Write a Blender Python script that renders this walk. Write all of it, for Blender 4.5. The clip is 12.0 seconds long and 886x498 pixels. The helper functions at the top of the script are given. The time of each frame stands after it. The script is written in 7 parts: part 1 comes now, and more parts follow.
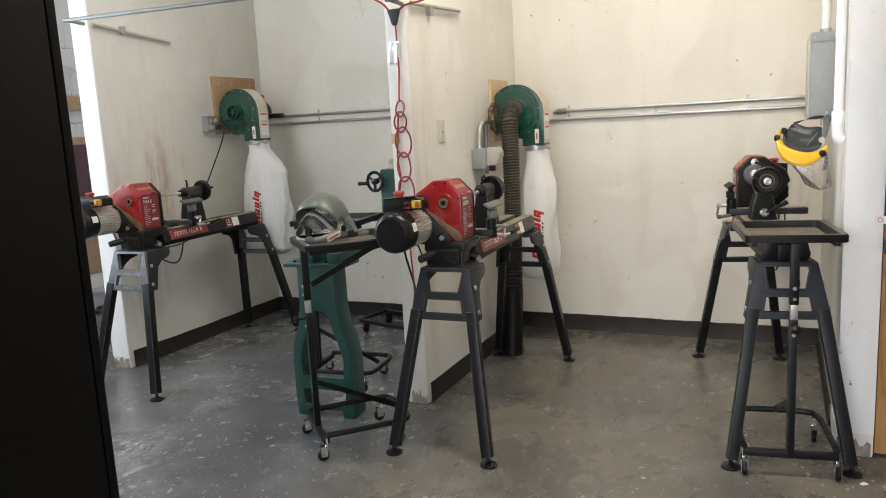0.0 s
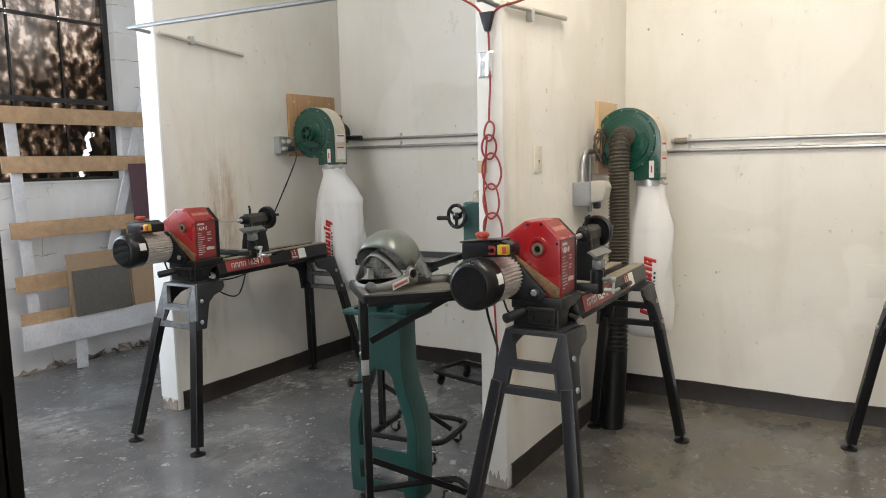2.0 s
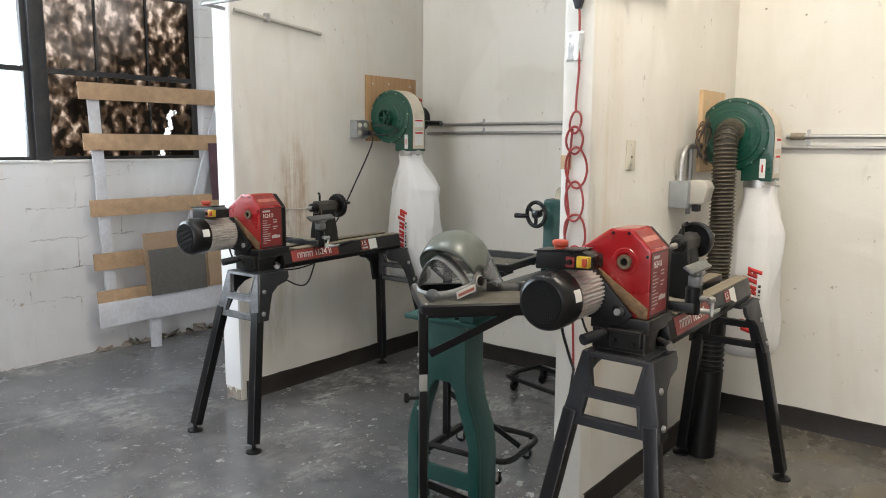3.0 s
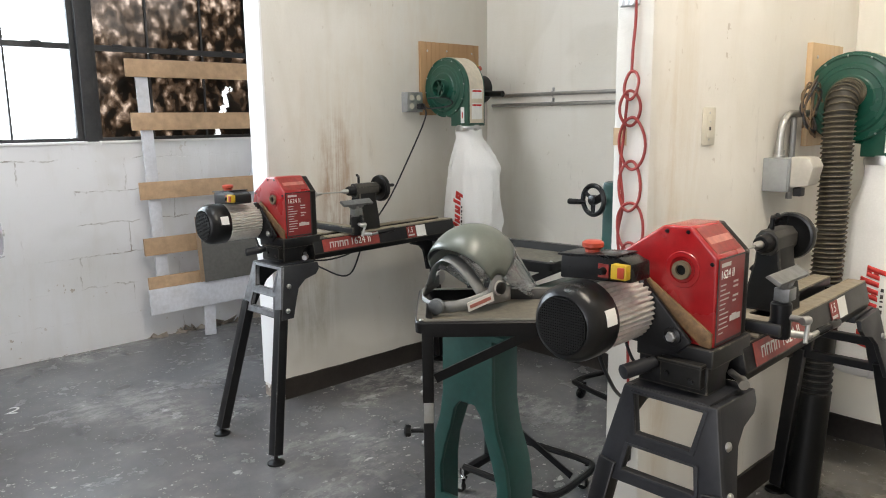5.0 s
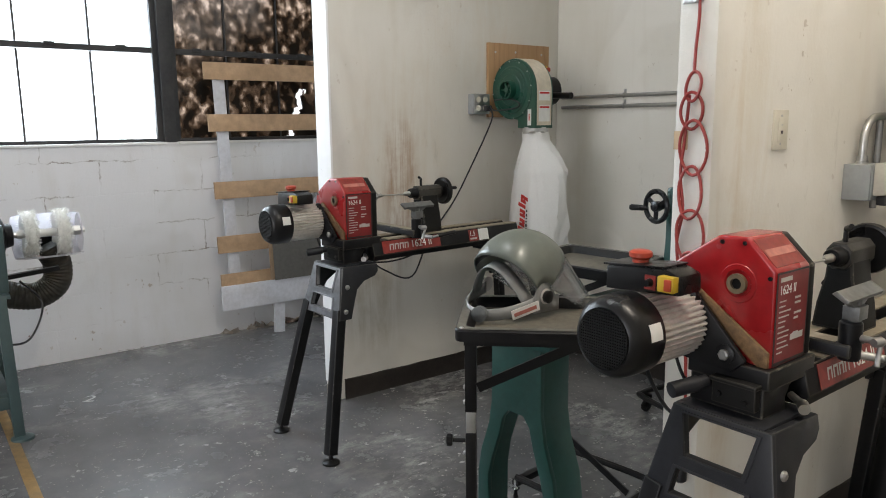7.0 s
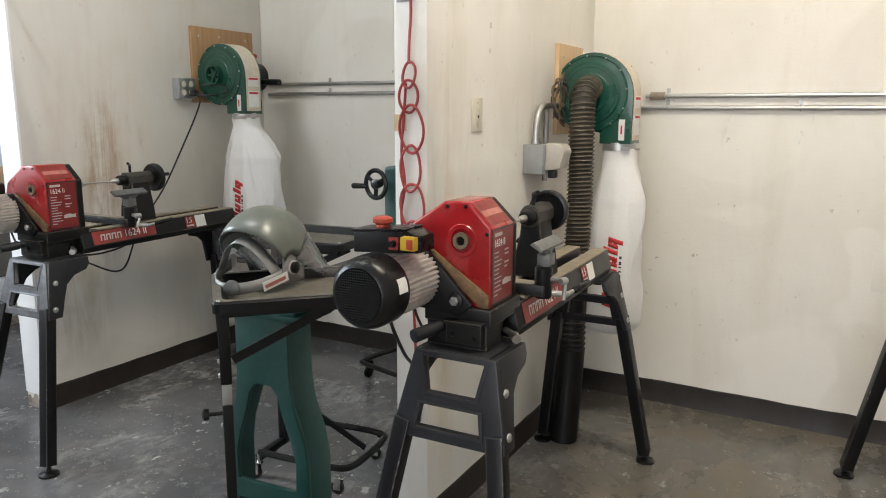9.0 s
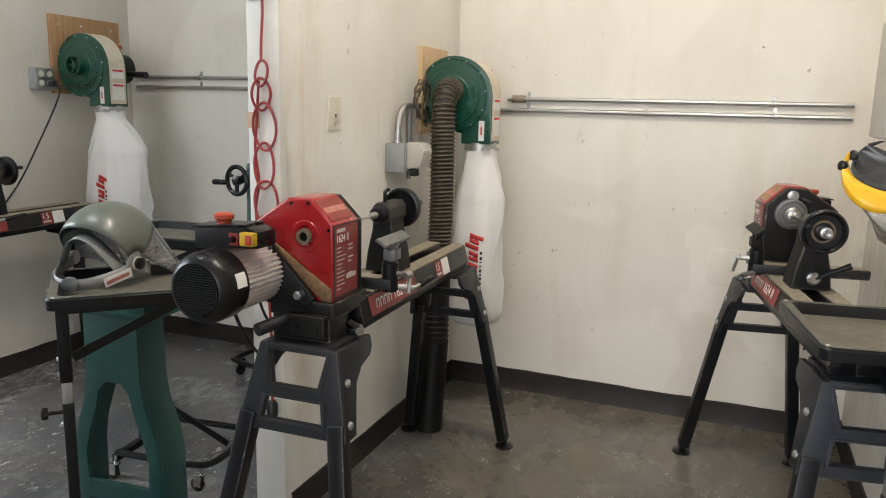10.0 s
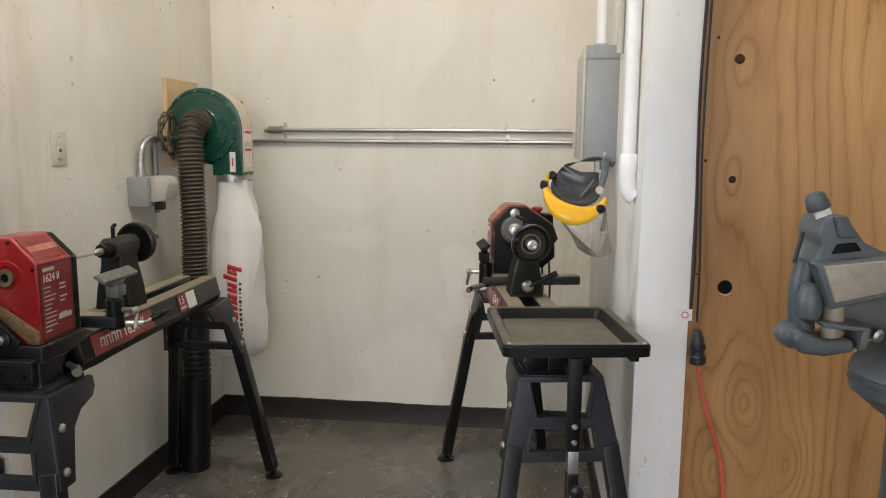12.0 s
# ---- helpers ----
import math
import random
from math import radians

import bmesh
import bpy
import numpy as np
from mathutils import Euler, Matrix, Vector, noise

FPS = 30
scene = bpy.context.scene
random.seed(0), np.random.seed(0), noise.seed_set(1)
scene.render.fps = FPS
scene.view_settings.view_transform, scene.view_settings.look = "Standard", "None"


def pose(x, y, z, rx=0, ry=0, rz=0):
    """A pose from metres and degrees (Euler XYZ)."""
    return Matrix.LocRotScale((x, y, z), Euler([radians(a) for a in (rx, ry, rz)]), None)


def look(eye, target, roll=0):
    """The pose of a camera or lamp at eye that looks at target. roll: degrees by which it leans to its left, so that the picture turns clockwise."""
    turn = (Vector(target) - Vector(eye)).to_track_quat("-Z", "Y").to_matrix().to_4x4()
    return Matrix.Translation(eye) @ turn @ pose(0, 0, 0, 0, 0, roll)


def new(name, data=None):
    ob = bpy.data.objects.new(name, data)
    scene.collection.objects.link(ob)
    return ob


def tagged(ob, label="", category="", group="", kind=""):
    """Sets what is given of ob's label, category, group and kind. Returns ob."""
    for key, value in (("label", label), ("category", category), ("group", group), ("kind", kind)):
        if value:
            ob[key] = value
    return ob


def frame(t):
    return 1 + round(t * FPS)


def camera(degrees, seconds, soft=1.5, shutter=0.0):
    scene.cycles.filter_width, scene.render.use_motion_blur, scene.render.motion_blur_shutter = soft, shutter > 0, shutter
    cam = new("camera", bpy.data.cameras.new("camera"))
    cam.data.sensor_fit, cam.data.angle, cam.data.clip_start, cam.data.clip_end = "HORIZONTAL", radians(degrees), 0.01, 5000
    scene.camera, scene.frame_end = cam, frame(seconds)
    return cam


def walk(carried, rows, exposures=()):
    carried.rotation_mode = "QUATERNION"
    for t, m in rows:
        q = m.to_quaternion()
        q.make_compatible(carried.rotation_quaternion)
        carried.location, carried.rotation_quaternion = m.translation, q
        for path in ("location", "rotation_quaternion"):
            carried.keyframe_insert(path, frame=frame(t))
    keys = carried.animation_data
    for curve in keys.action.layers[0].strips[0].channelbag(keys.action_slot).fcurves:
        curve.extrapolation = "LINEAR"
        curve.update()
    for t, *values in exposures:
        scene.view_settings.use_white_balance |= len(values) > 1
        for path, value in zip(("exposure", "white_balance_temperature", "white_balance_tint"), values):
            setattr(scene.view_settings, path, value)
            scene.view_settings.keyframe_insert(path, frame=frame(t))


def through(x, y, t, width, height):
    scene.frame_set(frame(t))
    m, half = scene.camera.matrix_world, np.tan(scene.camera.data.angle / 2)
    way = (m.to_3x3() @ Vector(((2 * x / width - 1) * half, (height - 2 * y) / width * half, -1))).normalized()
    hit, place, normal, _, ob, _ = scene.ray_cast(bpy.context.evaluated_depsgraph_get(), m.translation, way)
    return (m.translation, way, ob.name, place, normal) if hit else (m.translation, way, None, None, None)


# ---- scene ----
cam = camera(62.2, 12.0, soft=1.0)
PATH = [
    (0, (0.142, -0.012, 1.398), (-0.69, 1.777, 1.074), -3.0),
    (0.5, (0.112, 0.184, 1.421), (-0.892, 1.898, 1.189), -0.5),
    (1, (0.078, 0.327, 1.401), (-0.999, 1.987, 1.112), -0.4),
    (1.5, (-0.027, 0.454, 1.406), (-1.049, 2.151, 1.124), 0.3),
    (2, (-0.138, 0.556, 1.387), (-1.183, 2.245, 1.149), -1.3),
    (2.5, (-0.204, 0.663, 1.4), (-1.297, 2.313, 1.11), -1.4),
    (3, (-0.254, 0.835, 1.423), (-1.49, 2.382, 1.14), 0.3),
    (3.2, (-0.265, 0.892, 1.408), (-1.543, 2.404, 1.124), -0.6),
    (4.8, (-0.371, 1.329, 1.409), (-1.72, 2.761, 1.047), -0.9),
    (5, (-0.372, 1.379, 1.414), (-1.812, 2.723, 1.067), -0.7),
    (5.5, (-0.362, 1.477, 1.416), (-1.94, 2.666, 1.103), 0.7),
    (6, (-0.359, 1.527, 1.408), (-2.019, 2.598, 1.093), 0.4),
    (6.5, (-0.354, 1.511, 1.404), (-1.993, 2.613, 1.088), 0.4),
    (6.7, (-0.352, 1.497, 1.41), (-1.97, 2.625, 1.079), -0.1),
    (8.3, (-0.347, 1.352, 1.42), (-1.597, 2.882, 1.109), -0.5),
    (8.5, (-0.355, 1.322, 1.407), (-1.514, 2.918, 1.082), -0.6),
    (9, (-0.339, 1.27, 1.393), (-1.302, 2.984, 1.026), 0.2),
    (9.5, (-0.296, 1.266, 1.395), (-1.152, 3.034, 1.018), 0.3),
    (10, (-0.174, 1.265, 1.405), (-0.891, 3.094, 1.034), 1.5),
    (10.5, (-0.077, 1.266, 1.404), (-0.686, 3.139, 1.061), 1.1),
    (11, (0.01, 1.253, 1.407), (-0.458, 3.171, 1.089), 1.1),
    (11.5, (0.069, 1.247, 1.411), (-0.233, 3.202, 1.118), 0.8),
    (12, (0.085, 1.243, 1.412), (-0.153, 3.208, 1.125), 0.4),
]
walk(cam, [(t, look(eye, target, roll)) for t, eye, target, roll in PATH],
     exposures=[(0, 0.24), (0.5, 0.27), (1, 0.29), (1.5, 0.30), (3, 0.41), (5, 0.55), (5.5, 0.26), (6, 0.07), (6.7, 0.06), (8.5, 0.38), (9, 0.33), (9.5, 0.29), (10.5, 0.08), (11.3, -0.06), (12, -0.11)])

from mathutils.bvhtree import BVHTree

# ---------------------------------------------------------------- world, sun, large lights
world = bpy.data.worlds.new("world")
scene.world = world
world.use_nodes = True
wn = world.node_tree.nodes
sky = wn.new("ShaderNodeTexSky")
sky.sky_type, sky.sun_disc = "NISHITA", False
sky.sun_elevation, sky.sun_rotation = radians(50), radians(200)
wn["Background"].inputs[1].default_value = 0.12
world.node_tree.links.new(sky.outputs[0], wn["Background"].inputs[0])
sun_data = bpy.data.lights.new("sun", "SUN")
sun_data.energy, sun_data.angle, sun_data.color = 2.5, radians(0.5), (1, 0.95, 0.87)
sun_ob = new("sun", sun_data)
sun_ob.matrix_world = look((0, -20, 24), (0, 0, 0))


def area(name, eye, target, sx, sy, watts, colour):
    d = bpy.data.lights.new(name, "AREA")
    d.shape, d.size, d.size_y, d.energy, d.color = "RECTANGLE", sx, sy, watts, colour
    o = new(name, d)
    o.matrix_world = look(eye, target)
    return o


# daylight in the wide doorway behind the walker and in the left windows
DOOR_LIGHT = area("doorway_daylight", (-0.6, -4.05, 2.1), (-0.6, 4, 1.6), 4.8, 3.2, 192, (0.99, 0.965, 0.99))
WIN_LIGHT = area("window_daylight", (-5.30, 1.25, 2.1), (-2.0, 1.25, 1.2), 3.2, 1.5, 105, (0.75, 0.88, 1.0))

# unseen ceiling strips: warm one inferred from the back wall, cool one added
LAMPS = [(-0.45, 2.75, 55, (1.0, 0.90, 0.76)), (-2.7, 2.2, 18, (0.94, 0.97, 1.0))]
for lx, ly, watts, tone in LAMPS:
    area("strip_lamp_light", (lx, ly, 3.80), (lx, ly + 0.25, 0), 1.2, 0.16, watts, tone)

# ---------------------------------------------------------------- materials
MATS = {}


def nodes_of(name):
    m = bpy.data.materials.new(name)
    m.use_nodes = True
    nt = m.node_tree
    return m, nt, nt.nodes["Principled BSDF"]


def ramp(nt, src, stops):
    r = nt.nodes.new("ShaderNodeValToRGB")
    e = r.color_ramp.elements
    for i, (p, c) in enumerate(stops):
        el = e[i] if i < 2 else e.new(p)
        el.position, el.color = p, (*c, 1) if len(c) == 3 else c
    nt.links.new(src, r.inputs[0])
    return r.outputs[0]


def noise_tex(nt, vec, scale, detail=6, rough=0.6, stretch=None, distortion=0.0):
    n = nt.nodes.new("ShaderNodeTexNoise")
    n.inputs["Scale"].default_value, n.inputs["Detail"].default_value = scale, detail
    n.inputs["Roughness"].default_value, n.inputs["Distortion"].default_value = rough, distortion
    if stretch:
        mp = nt.nodes.new("ShaderNodeMapping")
        mp.inputs["Scale"].default_value = stretch
        nt.links.new(vec, mp.inputs[0])
        vec = mp.outputs[0]
    nt.links.new(vec, n.inputs["Vector"])
    return n.outputs["Fac"]


def mix(nt, fac, a, b, kind="MIX"):
    n = nt.nodes.new("ShaderNodeMix")
    n.data_type, n.blend_type = "RGBA", kind
    for sock, v in ((n.inputs[0], fac), (n.inputs[6], a), (n.inputs[7], b)):
        if isinstance(v, (int, float)):
            sock.default_value = v
        elif isinstance(v, tuple):
            sock.default_value = (*v, 1)
        else:
            nt.links.new(v, sock)
    return n.outputs[2]


def calc(nt, op, a, b=0.0, c=0.0):
    n = nt.nodes.new("ShaderNodeMath")
    n.operation = op
    for i, v in enumerate((a, b, c)):
        if isinstance(v, (int, float)):
            n.inputs[i].default_value = v
        else:
            nt.links.new(v, n.inputs[i])
    return n.outputs[0]


def bump(nt, height, strength, dist=0.01):
    b = nt.nodes.new("ShaderNodeBump")
    b.inputs["Strength"].default_value, b.inputs["Distance"].default_value = strength, dist
    nt.links.new(height, b.inputs["Height"])
    return b.outputs[0]


def position(nt):
    return nt.nodes.new("ShaderNodeNewGeometry").outputs["Position"]


def axes(nt, vec):
    s = nt.nodes.new("ShaderNodeSeparateXYZ")
    nt.links.new(vec, s.inputs[0])
    return s.outputs


def plain(name, colour, rough=0.5, metal=0.0, var=0.25, scale=40, grain=0.15, dirt=0.0, dirt_colour=(0.25, 0.2, 0.14), coat=0.0, spec=0.5):
    """Paint, plastic or metal with grain, uneven gloss and dust."""
    m, nt, b = nodes_of(name)
    p = position(nt)
    f = noise_tex(nt, p, scale, 8, 0.65)
    g = noise_tex(nt, p, scale * 0.12, 4, 0.55)
    dark, light = tuple(c * (1 - var) for c in colour), tuple(min(1, c * (1 + var)) for c in colour)
    col = ramp(nt, f, [(0.3, dark), (0.7, light)])
    if dirt:
        col = mix(nt, ramp(nt, g, [(0.45, (0, 0, 0)), (0.75, (dirt, dirt, dirt))]), col, dirt_colour)
    nt.links.new(col, b.inputs["Base Color"])
    b.inputs["Metallic"].default_value = metal
    nt.links.new(ramp(nt, g, [(0.3, (rough * 0.8,) * 3), (0.7, (min(1, rough * 1.25),) * 3)]), b.inputs["Roughness"])
    b.inputs["Coat Weight"].default_value = coat
    b.inputs["Specular IOR Level"].default_value = spec
    if grain:
        nt.links.new(bump(nt, f, grain, 0.002), b.inputs["Normal"])
    MATS[name] = m
    return m


def worn_edge(name, paint, bare, start):
    """Painted edge rubbed down to metal in scattered places."""
    m, nt, b = nodes_of(name)
    p = position(nt)
    rub = calc(nt, "ADD", calc(nt, "MULTIPLY", noise_tex(nt, p, 9, 4, 0.6), 0.6), calc(nt, "MULTIPLY", noise_tex(nt, p, 60, 5, 0.7), 0.45))
    k = ramp(nt, rub, [(start, (0, 0, 0)), (start + 0.1, (1, 1, 1))])
    nt.links.new(mix(nt, k, mix(nt, 0.12, paint, bare), bare), b.inputs["Base Color"])
    b.inputs["Roughness"].default_value = 0.42
    b.inputs["Specular IOR Level"].default_value = 0.3
    MATS[name] = m


def wall_paint(name, colour, stains=(), cracks=False):
    """Old painted plaster: mottled, scuffed, with drip stains of their own shape."""
    m, nt, b = nodes_of(name)
    p = position(nt)
    ax = axes(nt, p)
    big = noise_tex(nt, p, 1.3, 5, 0.55)
    fine = noise_tex(nt, p, 90, 6, 0.6)
    mid = noise_tex(nt, p, 9, 6, 0.6)
    c2 = tuple(c * k for c, k in zip(colour, (0.90, 0.885, 0.85)))
    col = mix(nt, ramp(nt, big, [(0.35, (0, 0, 0)), (0.7, (1, 1, 1))]), colour, c2)
    col = mix(nt, ramp(nt, mid, [(0.55, (0, 0, 0)), (0.8, (0.35, 0.35, 0.35))]), col, tuple(c * 0.86 for c in colour))
    v = nt.nodes.new("ShaderNodeTexVoronoi")
    v.inputs["Scale"].default_value = 5.5
    nt.links.new(p, v.inputs["Vector"])
    speck = calc(nt, "MULTIPLY", calc(nt, "LESS_THAN", v.outputs["Distance"], 0.034), calc(nt, "GREATER_THAN", noise_tex(nt, p, 3.1, 2), 0.55))
    col = mix(nt, calc(nt, "MULTIPLY", speck, 0.75), col, (0.20, 0.13, 0.08))
    # small brown chips and scrapes, and faint repainted patches
    chip = calc(nt, "MULTIPLY", ramp(nt, noise_tex(nt, p, 26, 3, 0.55, (1, 1, 0.8)), [(0.685, (0, 0, 0)), (0.71, (1, 1, 1))]), ramp(nt, noise_tex(nt, p, 1.7, 3), [(0.47, (0, 0, 0)), (0.6, (1, 1, 1))]))
    col = mix(nt, calc(nt, "MULTIPLY", chip, 0.6), col, (0.34, 0.26, 0.18))
    repaint = ramp(nt, noise_tex(nt, p, 1.1, 3, 0.45, None, 0.6), [(0.52, (0, 0, 0)), (0.55, (0.5, 0.5, 0.5))])
    col = mix(nt, repaint, col, tuple(min(0.9, c * 1.06) for c in colour))
    grime = ramp(nt, noise_tex(nt, p, 1.0, 5, 0.6, (3.5, 3.5, 0.7), 0.5), [(0.50, (0, 0, 0)), (0.75, (0.5, 0.5, 0.5))])
    col = mix(nt, grime, col, tuple(c * k for c, k in zip(colour, (0.80, 0.76, 0.68))))
    for axis, centre, width, z0, z1, tint, amount in stains:
        run = calc(nt, "ADD", calc(nt, "MULTIPLY", noise_tex(nt, p, 1.0, 6, 0.7, (13, 13, 1.3), 0.8), 0.7), calc(nt, "MULTIPLY", noise_tex(nt, p, 7.0, 6, 0.7), 0.35))
        a = calc(nt, "DIVIDE", calc(nt, "ABSOLUTE", calc(nt, "SUBTRACT", ax[axis], centre)), width)
        z = calc(nt, "DIVIDE", calc(nt, "ABSOLUTE", calc(nt, "SUBTRACT", ax[2], (z0 + z1) / 2)), (z1 - z0) / 2)
        inside = calc(nt, "MULTIPLY", calc(nt, "SUBTRACT", 1, a), calc(nt, "SUBTRACT", 1, z))
        inside.node.use_clamp = True
        for link in list(inside.node.inputs)[:2]:
            link.links[0].from_node.use_clamp = True
        k = calc(nt, "MULTIPLY", ramp(nt, run, [(0.46, (0, 0, 0)), (0.66, (1, 1, 1))]), calc(nt, "MINIMUM", calc(nt, "MULTIPLY", inside, 2.6), 1))
        col = mix(nt, calc(nt, "MULTIPLY", k, amount), col, tint)
    scuff = ramp(nt, noise_tex(nt, p, 1.0, 6, 0.75, (22, 22, 5)), [(0.60, (0, 0, 0)), (0.72, (0.45, 0.45, 0.45))])
    col = mix(nt, calc(nt, "MULTIPLY", scuff, ramp(nt, noise_tex(nt, p, 1.9, 3), [(0.45, (0, 0, 0)), (0.65, (1, 1, 1))])), col, (0.42, 0.39, 0.34))
    h = calc(nt, "ADD", calc(nt, "MULTIPLY", fine, 0.5), mid)
    if cracks:
        br = nt.nodes.new("ShaderNodeTexBrick")
        br.inputs["Scale"].default_value, br.inputs["Mortar Size"].default_value = 1.0, 0.0042
        br.inputs["Brick Width"].default_value, br.inputs["Row Height"].default_value = 0.62, 0.2
        cmb = nt.nodes.new("ShaderNodeCombineXYZ")
        wob = calc(nt, "MULTIPLY", calc(nt, "SUBTRACT", noise_tex(nt, p, 14, 6, 0.65), 0.5), 0.055)
        nt.links.new(calc(nt, "ADD", ax[1], wob), cmb.inputs[0])
        nt.links.new(calc(nt, "ADD", ax[2], wob), cmb.inputs[1])
        nt.links.new(cmb.outputs[0], br.inputs["Vector"])
        open_joint = calc(nt, "MULTIPLY", br.outputs["Fac"], ramp(nt, noise_tex(nt, p, 2.4, 5, 0.7), [(0.49, (0, 0, 0)), (0.59, (1, 1, 1))]))
        open_joint = calc(nt, "MULTIPLY", open_joint, ramp(nt, noise_tex(nt, p, 26, 5, 0.7), [(0.40, (0.15,) * 3), (0.58, (1, 1, 1))]))
        col = mix(nt, calc(nt, "MULTIPLY", open_joint, 0.75), col, (0.22, 0.19, 0.16))
        h = calc(nt, "SUBTRACT", h, calc(nt, "MULTIPLY", br.outputs["Fac"], 1.2))
    nt.links.new(col, b.inputs["Base Color"])
    b.inputs["Roughness"].default_value = 0.62
    b.inputs["Specular IOR Level"].default_value = 0.35
    nt.links.new(bump(nt, h, 0.3, 0.006), b.inputs["Normal"])
    MATS[name] = m
    return m


def concrete_floor():
    m, nt, b = nodes_of("worn_concrete")
    p = position(nt)
    ax = axes(nt, p)
    big = noise_tex(nt, p, 0.9, 6, 0.6)
    mid = noise_tex(nt, p, 5, 8, 0.65)
    fine = noise_tex(nt, p, 120, 6, 0.7)
    # base lightened and turned bluish to stand for sheen from the windows
    col = ramp(nt, big, [(0.32, (0.086, 0.086, 0.091)), (0.68, (0.184, 0.183, 0.190))])
    col = mix(nt, ramp(nt, mid, [(0.38, (0, 0, 0)), (0.66, (0.75,) * 3)]), col, (0.068, 0.068, 0.071))
    # darker, browner bays under the machines, with sawdust swept into streaks
    edge = calc(nt, "ADD", calc(nt, "ADD", ax[0], 1.75), calc(nt, "MULTIPLY", calc(nt, "SUBTRACT", noise_tex(nt, p, 1.4, 6, 0.6), 0.5), 1.6))
    bay = ramp(nt, edge, [(0.0, (0, 0, 0)), (0.6, (1, 1, 1))])
    col = mix(nt, calc(nt, "MULTIPLY", bay, 0.55), col, (0.096, 0.085, 0.054))
    streak = ramp(nt, noise_tex(nt, p, 2.2, 8, 0.68, (1.2, 0.9, 1), 0.5), [(0.44, (0, 0, 0)), (0.74, (1, 1, 1))])
    dust = calc(nt, "MULTIPLY", streak, bay)
    col = mix(nt, calc(nt, "MULTIPLY", dust, 0.55), col, (0.25, 0.20, 0.115))
    # soft pale wear where feet pass, stronger on the left for window sheen
    worn = calc(nt, "MULTIPLY", ramp(nt, noise_tex(nt, p, 1.6, 4, 0.5), [(0.50, (0, 0, 0)), (0.60, (1, 1, 1))]), ramp(nt, noise_tex(nt, p, 10, 9, 0.8, (1.6, 0.8, 1)), [(0.45, (0, 0, 0)), (0.58, (1, 1, 1))]))
    col = mix(nt, calc(nt, "MULTIPLY", worn, calc(nt, "SUBTRACT", 0.62, calc(nt, "MULTIPLY", bay, 0.42))), col, (0.40, 0.395, 0.385))
    col = mix(nt, ramp(nt, fine, [(0.35, (0.0,) * 3), (0.75, (0.28,) * 3)]), col, (0.17, 0.165, 0.16))
    # hard-edged paint chips and scuffs
    chip = calc(nt, "MULTIPLY", ramp(nt, noise_tex(nt, p, 17, 6, 0.62, (1.3, 0.8, 1)), [(0.625, (0, 0, 0)), (0.645, (1, 1, 1))]), ramp(nt, noise_tex(nt, p, 1.9, 3), [(0.42, (0, 0, 0)), (0.54, (1, 1, 1))]))
    col = mix(nt, calc(nt, "MULTIPLY", chip, 0.75), col, (0.50, 0.49, 0.48))
    for scale, size, cover, tint, amount, seed in ((9, 0.065, 0.50, (0.46, 0.45, 0.43), 0.7, 1.7), (22, 0.09, 0.44, (0.50, 0.48, 0.46), 0.8, 2.6), (44, 0.12, 0.45, (0.46, 0.43, 0.38), 0.75, 3.3)):
        v = nt.nodes.new("ShaderNodeTexVoronoi")
        v.inputs["Scale"].default_value = scale
        warp = nt.nodes.new("ShaderNodeMapping")
        warp.inputs["Location"].default_value = (seed, seed * 2, 0)
        nt.links.new(p, warp.inputs[0])
        nt.links.new(warp.outputs[0], v.inputs["Vector"])
        ragged = calc(nt, "ADD", v.outputs["Distance"], calc(nt, "MULTIPLY", calc(nt, "SUBTRACT", fine, 0.5), 0.16))
        spot = calc(nt, "MULTIPLY", calc(nt, "LESS_THAN", ragged, size), calc(nt, "GREATER_THAN", noise_tex(nt, p, seed, 4), cover))
        col = mix(nt, calc(nt, "MULTIPLY", spot, amount), col, tint)
        if scale == 22:
            pit = calc(nt, "MULTIPLY", calc(nt, "LESS_THAN", ragged, 0.09), calc(nt, "LESS_THAN", noise_tex(nt, p, 3.7, 3), 0.42))
            col = mix(nt, calc(nt, "MULTIPLY", pit, 0.7), col, (0.022, 0.021, 0.02))
    nt.links.new(col, b.inputs["Base Color"])
    rough = mix(nt, ramp(nt, mid, [(0.35, (0, 0, 0)), (0.7, (1, 1, 1))]), (0.12,) * 3, (0.34,) * 3)
    nt.links.new(mix(nt, calc(nt, "MULTIPLY", dust, 0.6), rough, (0.75,) * 3), b.inputs["Roughness"])
    nt.links.new(bump(nt, calc(nt, "ADD", mid, calc(nt, "MULTIPLY", fine, 0.3)), 0.16, 0.01), b.inputs["Normal"])
    MATS["worn_concrete"] = m


